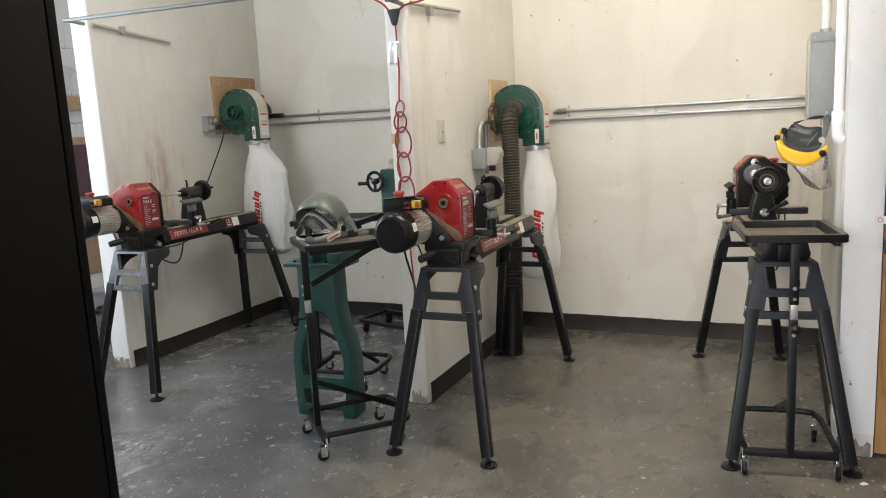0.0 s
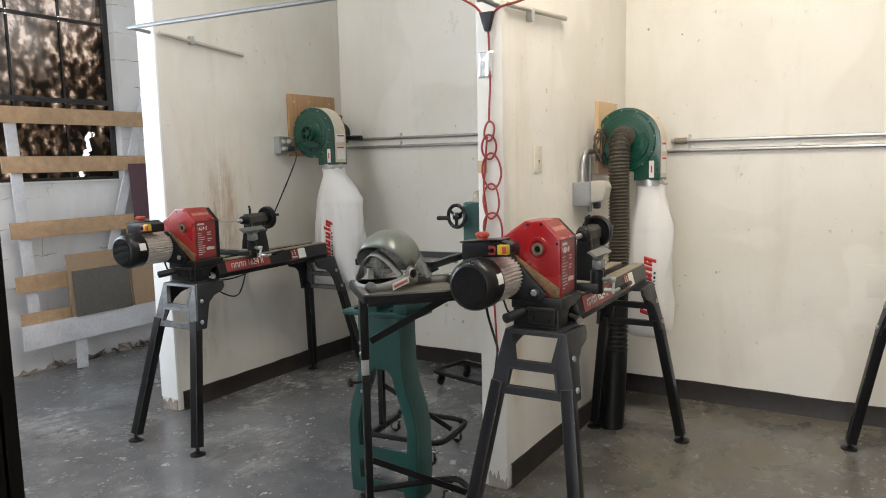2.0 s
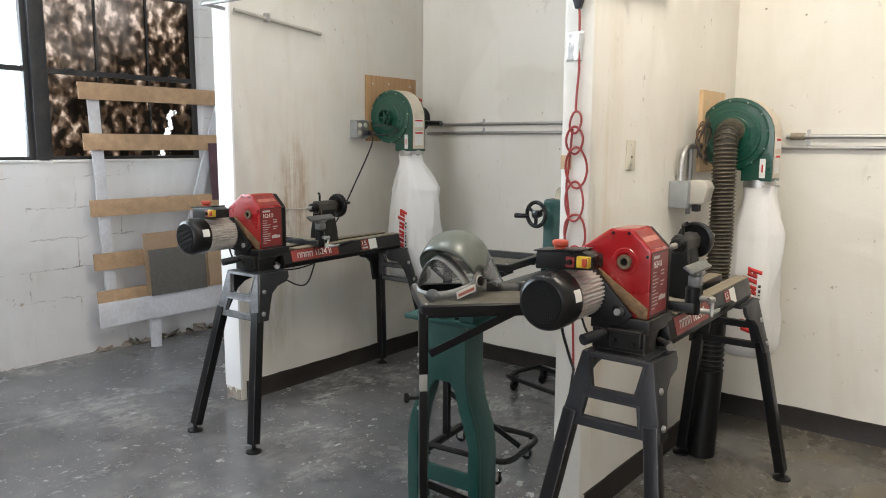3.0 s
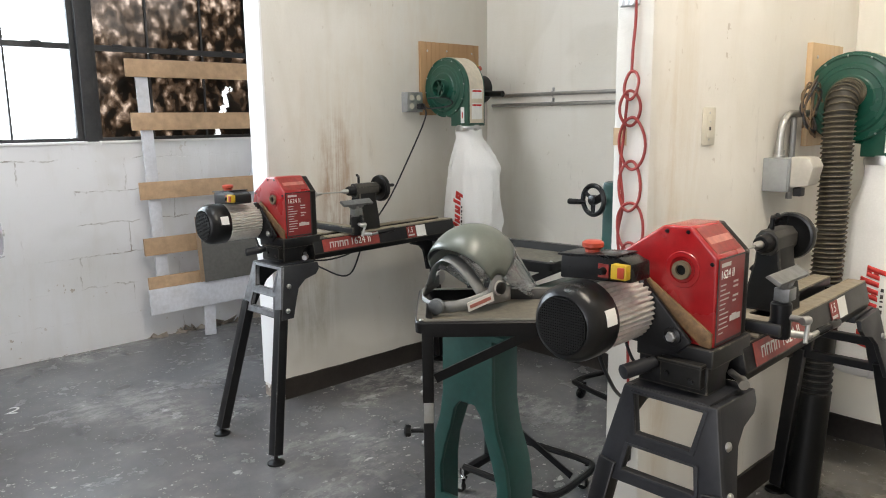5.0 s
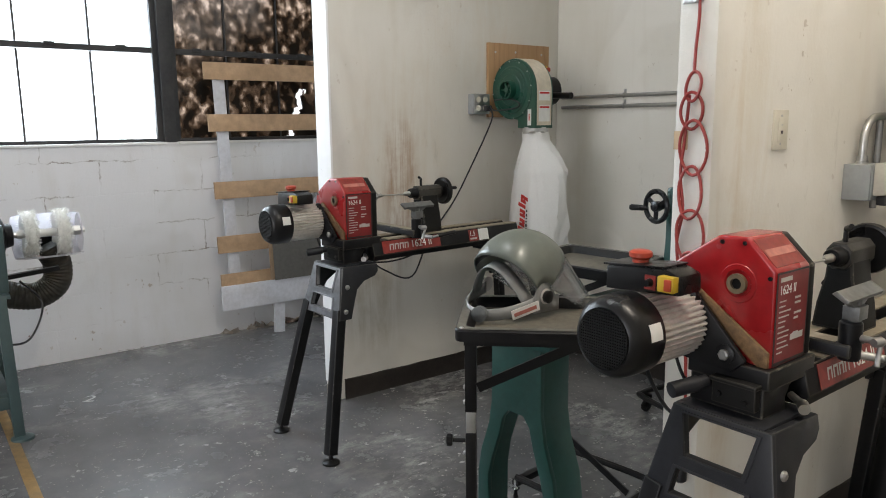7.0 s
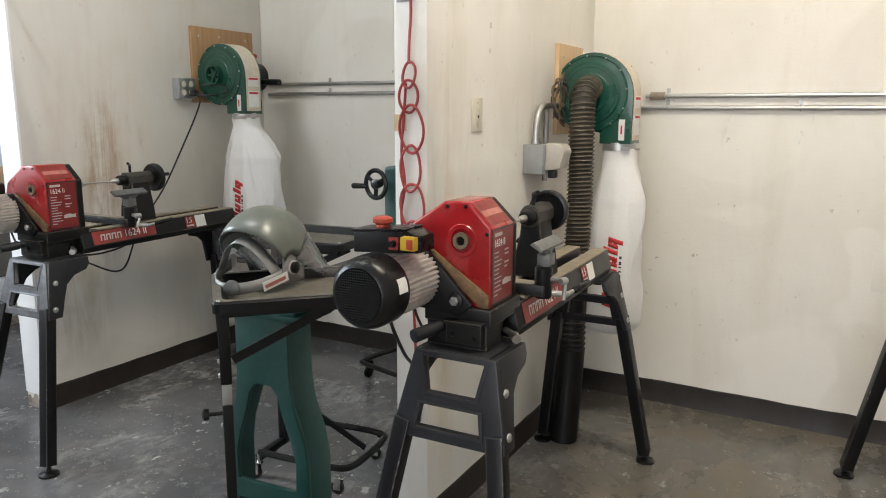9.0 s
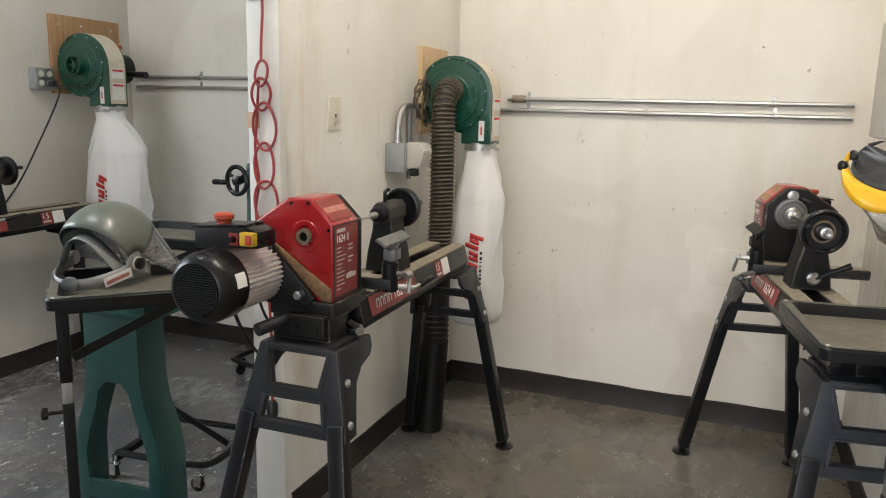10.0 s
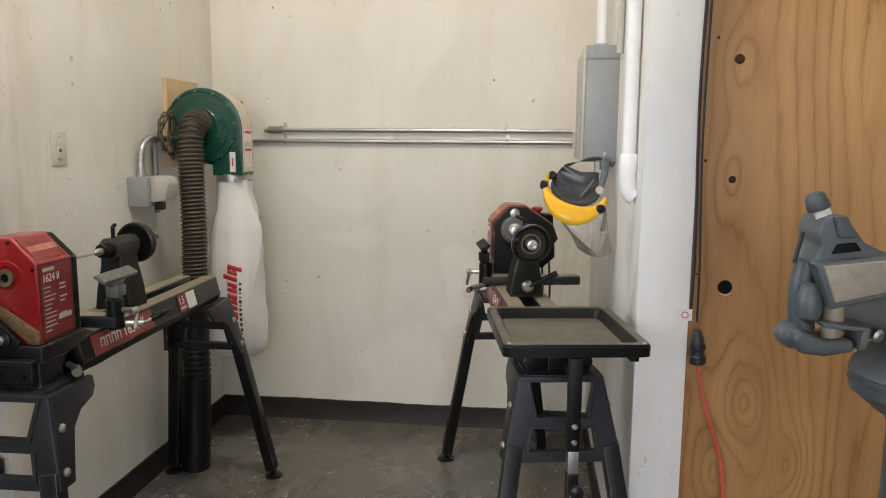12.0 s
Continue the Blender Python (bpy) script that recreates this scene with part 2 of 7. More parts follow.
def plywood_mat(name, a, c, d, turn=False, knots=()):
    """Rotary-cut ply: fine upright grain with wandering bands that close round the knots."""
    m, nt, b = nodes_of(name)
    p = position(nt)
    ax = axes(nt, p)
    u = ax[1 if turn else 0]
    w1 = noise_tex(nt, p, 1.0, 3, 0.5, (2.0, 2.0, 0.36))
    w2 = noise_tex(nt, p, 1.0, 5, 0.6, (14, 14, 2.6))
    field = calc(nt, "ADD", calc(nt, "MULTIPLY", w1, 0.34), calc(nt, "MULTIPLY", w2, 0.05))
    for kx, kz, k in knots:
        dx = calc(nt, "MULTIPLY", calc(nt, "SUBTRACT", u, kx), 13)
        dz = calc(nt, "MULTIPLY", calc(nt, "SUBTRACT", ax[2], kz), 6)
        r2 = calc(nt, "ADD", calc(nt, "MULTIPLY", dx, dx), calc(nt, "MULTIPLY", dz, dz))
        field = calc(nt, "ADD", field, calc(nt, "DIVIDE", k, calc(nt, "ADD", 0.35, r2)))
    rings = calc(nt, "PINGPONG", calc(nt, "MULTIPLY", calc(nt, "ADD", field, calc(nt, "MULTIPLY", u, 0.62)), 54), 1.0)
    soft = tuple(0.62 * x + 0.38 * y for x, y in zip(a, d))
    col = ramp(nt, rings, [(0.0, c), (0.55, a), (0.84, soft), (1.0, tuple(y * 0.9 for y in d))])
    bare = mix(nt, noise_tex(nt, p, 6, 4, 0.6), a, c)
    col = mix(nt, ramp(nt, noise_tex(nt, p, 1.0, 4, 0.6, (5, 5, 1.1)), [(0.36, (0.6,) * 3), (0.56, (0.0,) * 3)]), col, bare)
    slow = calc(nt, "PINGPONG", calc(nt, "MULTIPLY", field, 15), 1.0)
    col = mix(nt, ramp(nt, slow, [(0.4, (0.0,) * 3), (1.0, (0.34,) * 3)]), col, d)
    fib = noise_tex(nt, p, 1.0, 5, 0.7, (190, 190, 6))
    col = mix(nt, ramp(nt, fib, [(0.35, (0.0,) * 3), (0.75, (0.45,) * 3)]), col, tuple(x * 0.62 for x in a))
    col = mix(nt, ramp(nt, noise_tex(nt, p, 2.2, 5, 0.6, (1, 1, 0.4)), [(0.42, (0, 0, 0)), (0.72, (0.6,) * 3)]), col, tuple(x * 0.95 for x in d))
    nt.links.new(col, b.inputs["Base Color"])
    b.inputs["Roughness"].default_value = 0.55
    nt.links.new(bump(nt, fib, 0.15, 0.003), b.inputs["Normal"])
    MATS[name] = m


def glass_mat(name, colour, rough=0.02, haze=0.02):
    """Thin clear plastic or glass: lets light straight through, with gloss and a little haze."""
    m, nt, b = nodes_of(name)
    out = nt.nodes["Material Output"]
    t = nt.nodes.new("ShaderNodeBsdfTransparent")
    t.inputs[0].default_value = (*colour, 1)
    b.inputs["Base Color"].default_value = (*[c * 0.8 for c in colour], 1)
    b.inputs["Roughness"].default_value = 0.4
    g = nt.nodes.new("ShaderNodeBsdfGlossy")
    g.inputs["Roughness"].default_value = rough
    f = nt.nodes.new("ShaderNodeFresnel")
    f.inputs[0].default_value = 1.45
    scratch = ramp(nt, noise_tex(nt, position(nt), 60, 5, 0.7, (1, 1, 0.3)), [(0.5, (haze,) * 3), (0.75, (min(1, haze * 3),) * 3)])
    m1, m2 = nt.nodes.new("ShaderNodeMixShader"), nt.nodes.new("ShaderNodeMixShader")
    nt.links.new(scratch, m1.inputs[0])
    nt.links.new(t.outputs[0], m1.inputs[1])
    nt.links.new(b.outputs[0], m1.inputs[2])
    nt.links.new(calc(nt, "MULTIPLY", f.outputs[0], 0.8), m2.inputs[0])
    nt.links.new(m1.outputs[0], m2.inputs[1])
    nt.links.new(g.outputs[0], m2.inputs[2])
    nt.links.new(m2.outputs[0], out.inputs[0])
    MATS[name] = m


def translucent_mat(name, colour, through=0.5, gap=0.25):
    """Thin cloth or hazy plastic that lets light glow through it."""
    m, nt, b = nodes_of(name)
    out = nt.nodes["Material Output"]
    p = position(nt)
    col = ramp(nt, noise_tex(nt, p, 60, 6, 0.7), [(0.3, tuple(c * 0.82 for c in colour)), (0.7, colour)])
    nt.links.new(col, b.inputs["Base Color"])
    b.inputs["Roughness"].default_value = 0.5
    tl = nt.nodes.new("ShaderNodeBsdfTranslucent")
    nt.links.new(col, tl.inputs[0])
    tr = nt.nodes.new("ShaderNodeBsdfTransparent")
    m1, m2 = nt.nodes.new("ShaderNodeMixShader"), nt.nodes.new("ShaderNodeMixShader")
    m1.inputs[0].default_value, m2.inputs[0].default_value = through, gap
    nt.links.new(b.outputs[0], m1.inputs[1])
    nt.links.new(tl.outputs[0], m1.inputs[2])
    nt.links.new(m1.outputs[0], m2.inputs[1])
    nt.links.new(tr.outputs[0], m2.inputs[2])
    nt.links.new(m2.outputs[0], out.inputs[0])
    MATS[name] = m


def sooty_glass():
    m, nt, b = nodes_of("painted_out_glass")
    p = position(nt)
    out = nt.nodes["Material Output"]
    n1 = noise_tex(nt, p, 15, 5, 0.52, (1, 1.0, 0.8), 0.0)
    n2 = noise_tex(nt, p, 2.2, 3, 0.5)
    k = calc(nt, "ADD", calc(nt, "ADD", n1, calc(nt, "MULTIPLY", calc(nt, "SUBTRACT", n2, 0.5), 0.35)), calc(nt, "MULTIPLY", calc(nt, "SUBTRACT", 3.50, axes(nt, p)[1]), 0.06))
    k = calc(nt, "ADD", k, calc(nt, "MULTIPLY", calc(nt, "SUBTRACT", axes(nt, p)[2], 1.98), 0.11))
    tint = ramp(nt, k, [(0.33, (0.012, 0.009, 0.007)), (0.44, (0.075, 0.055, 0.04)), (0.54, (0.20, 0.155, 0.12)), (0.68, (0.60, 0.52, 0.46))])
    ax = axes(nt, p)
    tint = mix(nt, ramp(nt, calc(nt, "SUBTRACT", calc(nt, "ADD", calc(nt, "MULTIPLY", ax[2], 0.9), calc(nt, "MULTIPLY", noise_tex(nt, p, 3.2, 4, 0.6), 1.1)), calc(nt, "MULTIPLY", ax[1], 0.55)), [(0.35, (0, 0, 0)), (0.95, (0.4,) * 3)]), tint, (0.55, 0.53, 0.52))
    wander = calc(nt, "MULTIPLY", calc(nt, "SUBTRACT", noise_tex(nt, p, 14, 4, 0.7), 0.5), 0.16)
    streak = calc(nt, "ABSOLUTE", calc(nt, "SUBTRACT", calc(nt, "ADD", ax[1], wander), calc(nt, "ADD", 3.77, calc(nt, "MULTIPLY", calc(nt, "SUBTRACT", ax[2], 1.31), 0.35))))
    scraped = calc(nt, "MULTIPLY", calc(nt, "LESS_THAN", streak, 0.02), calc(nt, "LESS_THAN", ax[2], 1.66))
    tint = mix(nt, scraped, tint, (0.95, 0.95, 0.95))
    t = nt.nodes.new("ShaderNodeBsdfTransparent")
    nt.links.new(tint, t.inputs[0])
    b.inputs["Base Color"].default_value = (0.03, 0.024, 0.018, 1)
    b.inputs["Roughness"].default_value = 0.35
    mx = nt.nodes.new("ShaderNodeMixShader")
    mx.inputs[0].default_value = 0.25
    nt.links.new(t.outputs[0], mx.inputs[1])
    nt.links.new(b.outputs[0], mx.inputs[2])
    nt.links.new(mx.outputs[0], out.inputs[0])
    MATS["painted_out_glass"] = m


def backdrop_mat():
    m, nt, b = nodes_of("bright_overcast_distance")
    b.inputs["Base Color"].default_value = (0.8, 0.82, 0.85, 1)
    b.inputs["Emission Color"].default_value = (0.95, 0.98, 1.0, 1)
    b.inputs["Emission Strength"].default_value = 3.0
    MATS["bright_overcast_distance"] = m


wall_paint("wall_plaster", (0.80, 0.775, 0.715), [(0, 0.26, 0.22, 0.1, 1.45, (0.50, 0.45, 0.36), 0.45)])
wall_paint("wall_fin_stained", (0.69, 0.665, 0.615), [(1, 3.615, 0.13, 0.62, 1.50, (0.29, 0.15, 0.075), 0.9), (1, 3.60, 0.35, 0.6, 1.9, (0.55, 0.45, 0.33), 0.3), (1, 4.1, 0.4, 1.5, 2.3, (0.60, 0.50, 0.38), 0.3), (1, 3.42, 0.22, 0.15, 0.95, (0.40, 0.35, 0.24), 0.6)])
wall_paint("wall_fin_aged", (0.82, 0.80, 0.75), [(1, 3.30, 0.09, 0.1, 1.7, (0.50, 0.36, 0.20), 0.4), (1, 3.40, 0.12, 0.4, 2.2, (0.62, 0.53, 0.38), 0.3)])
wall_paint("wall_fin_grimy", (0.77, 0.755, 0.72), [(1, 4.2, 0.6, 0.1, 1.5, (0.50, 0.44, 0.34), 0.4), (1, 3.33, 0.16, 0.85, 1.3, (0.22, 0.19, 0.16), 0.5)])
wall_paint("wall_front_paint", (0.86, 0.86, 0.86))
wall_paint("wall_block", (0.78, 0.785, 0.81), [], True)
concrete_floor()
# loops below 0.75 are real grain, strengthened to stand for the shaded foot
plywood_mat("plywood", (0.52, 0.28, 0.10), (0.57, 0.325, 0.13), (0.27, 0.115, 0.034), False, [(0.57, 0.90, 0.02), (0.60, 1.627, 0.030), (0.60, 1.322, 0.024), (0.67, 0.72, -0.05), (0.60, 0.52, 0.04), (0.80, 0.55, -0.045), (1.05, 1.45, 0.02)])
plywood_mat("plywood_small", (0.42, 0.25, 0.12), (0.46, 0.28, 0.14), (0.33, 0.18, 0.08), True)
plywood_mat("plywood_pale", (0.62, 0.46, 0.28), (0.66, 0.50, 0.31), (0.55, 0.38, 0.21), True)
glass_mat("hazed_visor", (0.90, 0.885, 0.86), 0.12, 0.16)
glass_mat("clear_plastic", (0.95, 0.95, 0.945), 0.08, 0.07)
translucent_mat("hazy_plastic", (0.92, 0.90, 0.95), 0.6, 0.35)
glass_mat("window_glass", (0.97, 0.98, 0.98), 0.02, 0.01)
sooty_glass()
backdrop_mat()
plain("base_vinyl", (0.022, 0.018, 0.016), 0.45, dirt=0.3, dirt_colour=(0.08, 0.07, 0.055), spec=0.3)
plain("black_paint", (0.006, 0.006, 0.007), 0.36, dirt=0.25, dirt_colour=(0.02, 0.018, 0.015), spec=0.28)
plain("black_matt", (0.006, 0.006, 0.006), 0.55, dirt=0.3, dirt_colour=(0.025, 0.022, 0.018), spec=0.25)
plain("black_plastic", (0.006, 0.006, 0.0065), 0.30, dirt=0.12, dirt_colour=(0.03, 0.027, 0.022), spec=0.35)
plain("grey_casting", (0.015, 0.0158, 0.0195), 0.42, dirt=0.3, dirt_colour=(0.04, 0.038, 0.036), spec=0.3)
plain("cabinet_black", (0.003, 0.003, 0.003), 0.5, spec=0.15)
plain("lathe_red", (0.30, 0.008, 0.010), 0.28, var=0.12, grain=0.05, dirt=0.25, dirt_colour=(0.25, 0.09, 0.06), coat=0.3)
plain("label_red", (0.24, 0.028, 0.022), 0.45, var=0.35, scale=30, dirt=0.3, dirt_colour=(0.07, 0.03, 0.025))
plain("label_dark_red", (0.19, 0.012, 0.013), 0.35, var=0.15)
plain("label_black", (0.02, 0.017, 0.017), 0.4)
plain("label_white", (0.75, 0.74, 0.71), 0.5, var=0.06)
plain("label_grey", (0.5, 0.48, 0.46), 0.5, var=0.08)
plain("print_red", (0.55, 0.03, 0.025), 0.6, var=0.1)
plain("print_dark", (0.05, 0.04, 0.04), 0.6)
plain("bare_steel", (0.55, 0.54, 0.52), 0.32, 1.0, var=0.1, dirt=0.2, dirt_colour=(0.2, 0.17, 0.13))
plain("zinc", (0.50, 0.50, 0.49), 0.4, 1.0, var=0.1)
plain("chrome", (0.75, 0.75, 0.74), 0.15, 1.0, var=0.05, grain=0.02)
plain("motor_alloy", (0.66, 0.64, 0.61), 0.38, 0.5, var=0.15, dirt=0.3, dirt_colour=(0.25, 0.22, 0.18))
plain("dusty_bed", (0.30, 0.26, 0.20), 0.55, 0.3, var=0.25, dirt=0.5, dirt_colour=(0.38, 0.30, 0.19))
plain("worn_brown", (0.14, 0.09, 0.045), 0.6, var=0.4, scale=25, dirt=0.5, dirt_colour=(0.06, 0.05, 0.04))
plain("machine_green", (0.007, 0.065, 0.042), 0.3, var=0.15, grain=0.05, dirt=0.3, dirt_colour=(0.09, 0.11, 0.075), coat=0.25)
plain("stand_green", (0.008, 0.056, 0.047), 0.36, var=0.15, dirt=0.2, dirt_colour=(0.08, 0.11, 0.09))
plain("bench_green", (0.05, 0.082, 0.085), 0.45, var=0.12, dirt=0.3, dirt_colour=(0.14, 0.17, 0.16))
plain("scroll_band", (0.62, 0.55, 0.44), 0.55, var=0.12, dirt=0.4, dirt_colour=(0.45, 0.34, 0.2))
plain("bag_cloth", (0.78, 0.77, 0.75), 0.85, var=0.04, scale=160, grain=0.2)
worn_edge("edge_worn", (0.008, 0.008, 0.009), (0.24, 0.24, 0.235), 0.60)
worn_edge("edge_dusty", (0.010, 0.0095, 0.009), (0.16, 0.145, 0.115), 0.55)
plain("tool_steel", (0.17, 0.175, 0.175), 0.42, 0.5, var=0.25, dirt=0.4, dirt_colour=(0.22, 0.19, 0.15))
# worn casting, lightened to stand for the window reflected in its front
plain("casting_bare", (0.21, 0.215, 0.23), 0.34, 0.4, var=0.3, scale=35, dirt=0.5, dirt_colour=(0.03, 0.03, 0.032))
plain("casting_slate", (0.024, 0.026, 0.034), 0.42, var=0.2, dirt=0.3, dirt_colour=(0.05, 0.048, 0.05), spec=0.3)
plain("casting_dusty", (0.035, 0.033, 0.030), 0.5, var=0.3, dirt=0.6, dirt_colour=(0.10, 0.09, 0.07), spec=0.3)
plain("knot_brown", (0.05, 0.022, 0.009), 0.9, var=0.6, scale=90, dirt=0.5, dirt_colour=(0.02, 0.012, 0.008))
plain("spindle_tan", (0.17, 0.125, 0.075), 0.5, 0.3, var=0.3, dirt=0.4, dirt_colour=(0.08, 0.06, 0.04))
plain("rust_strip", (0.17, 0.095, 0.04), 0.6, var=0.5, scale=70, dirt=0.7, dirt_colour=(0.06, 0.04, 0.02))
plain("hose_wire", (0.11, 0.092, 0.058), 0.55, var=0.35, scale=60, dirt=0.5, dirt_colour=(0.06, 0.05, 0.035))
plain("label_tan", (0.30, 0.16, 0.09), 0.6, var=0.3, scale=25, dirt=0.4, dirt_colour=(0.22, 0.17, 0.11))
plain("sticker_green", (0.05, 0.55, 0.12), 0.4, var=0.1)
plain("hose_rubber", (0.030, 0.027, 0.022), 0.5, dirt=0.6, dirt_colour=(0.12, 0.10, 0.065), spec=0.35)
plain("duct_black", (0.007, 0.007, 0.007), 0.42, spec=0.3)
plain("box_grey", (0.29, 0.305, 0.31), 0.42, var=0.08, grain=0.05, dirt=0.2)
plain("box_cream", (0.47, 0.45, 0.40), 0.45, var=0.08)
plain("pipe_white", (0.80, 0.80, 0.80), 0.35, var=0.05, grain=0.05)
plain("plate_ivory", (0.66, 0.62, 0.52), 0.4, var=0.05)
plain("cord_red", (0.30, 0.035, 0.028), 0.5, var=0.15)
plain("cord_orange", (0.62, 0.11, 0.07), 0.5, var=0.15)
plain("cord_black", (0.015, 0.015, 0.018), 0.45)
plain("estop_red", (0.38, 0.05, 0.022), 0.35, var=0.1)
plain("switch_yellow", (0.50, 0.33, 0.02), 0.4, var=0.1)
plain("shield_yellow", (0.78, 0.43, 0.015), 0.35, var=0.08, coat=0.2)
plain("shield_grey", (0.115, 0.13, 0.112), 0.36, var=0.08, grain=0.03, coat=0.12)
plain("strap_grey", (0.13, 0.14, 0.145), 0.5)
plain("slat_fir", (0.45, 0.30, 0.18), 0.6, var=0.2, scale=18, dirt=0.3, dirt_colour=(0.3, 0.19, 0.1))
plain("upright_white", (0.62, 0.63, 0.68), 0.5, var=0.1, dirt=0.3)
plain("board_dark", (0.12, 0.115, 0.105), 0.55, var=0.15)
plain("board_purple", (0.09, 0.045, 0.06), 0.6, var=0.15)
plain("cardboard", (0.36, 0.25, 0.16), 0.75, var=0.1)
plain("steel_frame", (0.025, 0.025, 0.027), 0.5, dirt=0.3, dirt_colour=(0.12, 0.11, 0.1))
plain("rim_dust", (0.085, 0.08, 0.068), 0.5, var=0.5, scale=30, dirt=0.6, dirt_colour=(0.16, 0.145, 0.115))
plain("tray_dust", (0.115, 0.103, 0.078), 0.6, var=0.3, scale=60, dirt=0.6, dirt_colour=(0.10, 0.09, 0.075))
plain("line_yellow", (0.27, 0.165, 0.055), 0.6, var=0.4, scale=18, dirt=0.7, dirt_colour=(0.12, 0.11, 0.09))
plain("paint_white", (0.62, 0.62, 0.6), 0.6, var=0.15)
plain("tool_bluegrey", (0.066, 0.080, 0.090), 0.42, var=0.15, dirt=0.3, dirt_colour=(0.28, 0.26, 0.22))
plain("plate_tan", (0.33, 0.29, 0.23), 0.5, 0.2, var=0.2, dirt=0.3, dirt_colour=(0.22, 0.19, 0.15))
plain("strap_pale", (0.22, 0.225, 0.22), 0.45, var=0.12)
plain("shield_dark", (0.028, 0.03, 0.032), 0.28, var=0.2, coat=0.3)
plain("label_pink", (0.42, 0.15, 0.12), 0.5, var=0.25)
plain("foil", (0.70, 0.70, 0.69), 0.35, 0.8, var=0.1, grain=0.5, scale=70)
plain("chipped_base", (0.23, 0.19, 0.16), 0.8, var=0.5, scale=22, dirt=0.7, dirt_colour=(0.6, 0.55, 0.48))
translucent_mat("buff_cotton", (0.96, 0.95, 0.91), 0.5, 0.0)
plain("rod_grey", (0.28, 0.28, 0.28), 0.4, 0.6, var=0.1)
plain("ceiling_paint", (0.74, 0.73, 0.70), 0.8, var=0.06)
plain("btn_green", (0.02, 0.25, 0.08), 0.4)

# ---------------------------------------------------------------- mesh helpers


def hull(bm, verts, faces):
    vs = [bm.verts.new(v) for v in verts]
    for f in faces:
        try:
            bm.faces.new([vs[i] for i in f])
        except ValueError:
            pass
    return vs


def box(bm, lo, hi):
    (x0, y0, z0), (x1, y1, z1) = lo, hi
    return hull(bm, [(x0, y0, z0), (x1, y0, z0), (x1, y1, z0), (x0, y1, z0), (x0, y0, z1), (x1, y0, z1), (x1, y1, z1), (x0, y1, z1)],
                [(3, 2, 1, 0), (4, 5, 6, 7), (0, 1, 5, 4), (1, 2, 6, 5), (2, 3, 7, 6), (3, 0, 4, 7)])


def basis(d):
    d = Vector(d).normalized()
    up = Vector((0, 0, 1)) if abs(d.z) < 0.9 else Vector((0, 1, 0))
    u = d.cross(up).normalized()
    return d, u, u.cross(d).normalized()


def rev(bm, base, axis, profile, seg=20, closed=True):
    """Turned body: profile of (radius, height along the axis)."""
    d, u, w = basis(axis)
    base = Vector(base)
    rings = []
    for r, h in profile:
        rings.append([bm.verts.new(base + d * h + (u * math.cos(2 * math.pi * i / seg) + w * math.sin(2 * math.pi * i / seg)) * max(r, 1e-4)) for i in range(seg)])
    for a, b in zip(rings, rings[1:]):
        for i in range(seg):
            bm.faces.new((a[i], a[(i + 1) % seg], b[(i + 1) % seg], b[i]))
    if closed:
        bm.faces.new(rings[0][::-1])
        bm.faces.new(rings[-1])


def cyl(bm, p0, p1, r, r1=None, seg=14):
    d = Vector(p1) - Vector(p0)
    rev(bm, p0, d, [(r, 0), (r if r1 is None else r1, d.length)], seg)


def beam(bm, p0, p1, w, h, w1=None, h1=None, side=None):
    """Square tube from p0 to p1."""
    d = (Vector(p1) - Vector(p0)).normalized()
    u = Vector(side) if side else Vector((1, 0, 0)) if abs(d.x) < 0.9 else Vector((0, 1, 0))
    u = (u - d * u.dot(d)).normalized()
    v = d.cross(u)
    vs = []
    for p, a, b in ((p0, w, h), (p1, w1 or w, h1 or h)):
        for sx, sy in ((-1, -1), (1, -1), (1, 1), (-1, 1)):
            vs.append(Vector(p) + u * sx * a / 2 + v * sy * b / 2)
    hull(bm, vs, [(3, 2, 1, 0), (4, 5, 6, 7), (0, 1, 5, 4), (1, 2, 6, 5), (2, 3, 7, 6), (3, 0, 4, 7)])


def smooth_path(pts, n=8):
    """Catmull-Rom through the points."""
    P = [Vector(p) for p in pts]
    out = []
    for i in range(len(P) - 1):
        a, b, c, d = P[max(i - 1, 0)], P[i], P[i + 1], P[min(i + 2, len(P) - 1)]
        for k in range(n):
            t = k / n
            out.append(0.5 * ((2 * b) + (c - a) * t + (2 * a - 5 * b + 4 * c - d) * t * t + (3 * b - a - 3 * c + d) * t ** 3))
    return out + [P[-1]]


def tube(bm, pts, r, seg=8, radius=None, closed=False):
    """Sweeps a round section along points; radius(i, n) varies it."""
    P = [Vector(p) for p in pts]
    n = len(P)
    rings = []
    u = None
    for i, p in enumerate(P):
        t = (P[(i + 1) % n if closed else min(i + 1, n - 1)] - P[(i - 1) % n if closed else max(i - 1, 0)]).normalized()
        if u is None:
            u = basis(t)[1]
        u = (u - t * u.dot(t)).normalized()
        w = t.cross(u)
        q = radius(i, n) if radius else r
        rings.append([bm.verts.new(p + (u * math.cos(2 * math.pi * k / seg) + w * math.sin(2 * math.pi * k / seg)) * q) for k in range(seg)])
    pairs = list(zip(rings, rings[1:])) + ([(rings[-1], rings[0])] if closed else [])
    for a, b in pairs:
        for k in range(seg):
            bm.faces.new((a[k], a[(k + 1) % seg], b[(k + 1) % seg], b[k]))
    if not closed:
        bm.faces.new(rings[0][::-1])
        bm.faces.new(rings[-1])


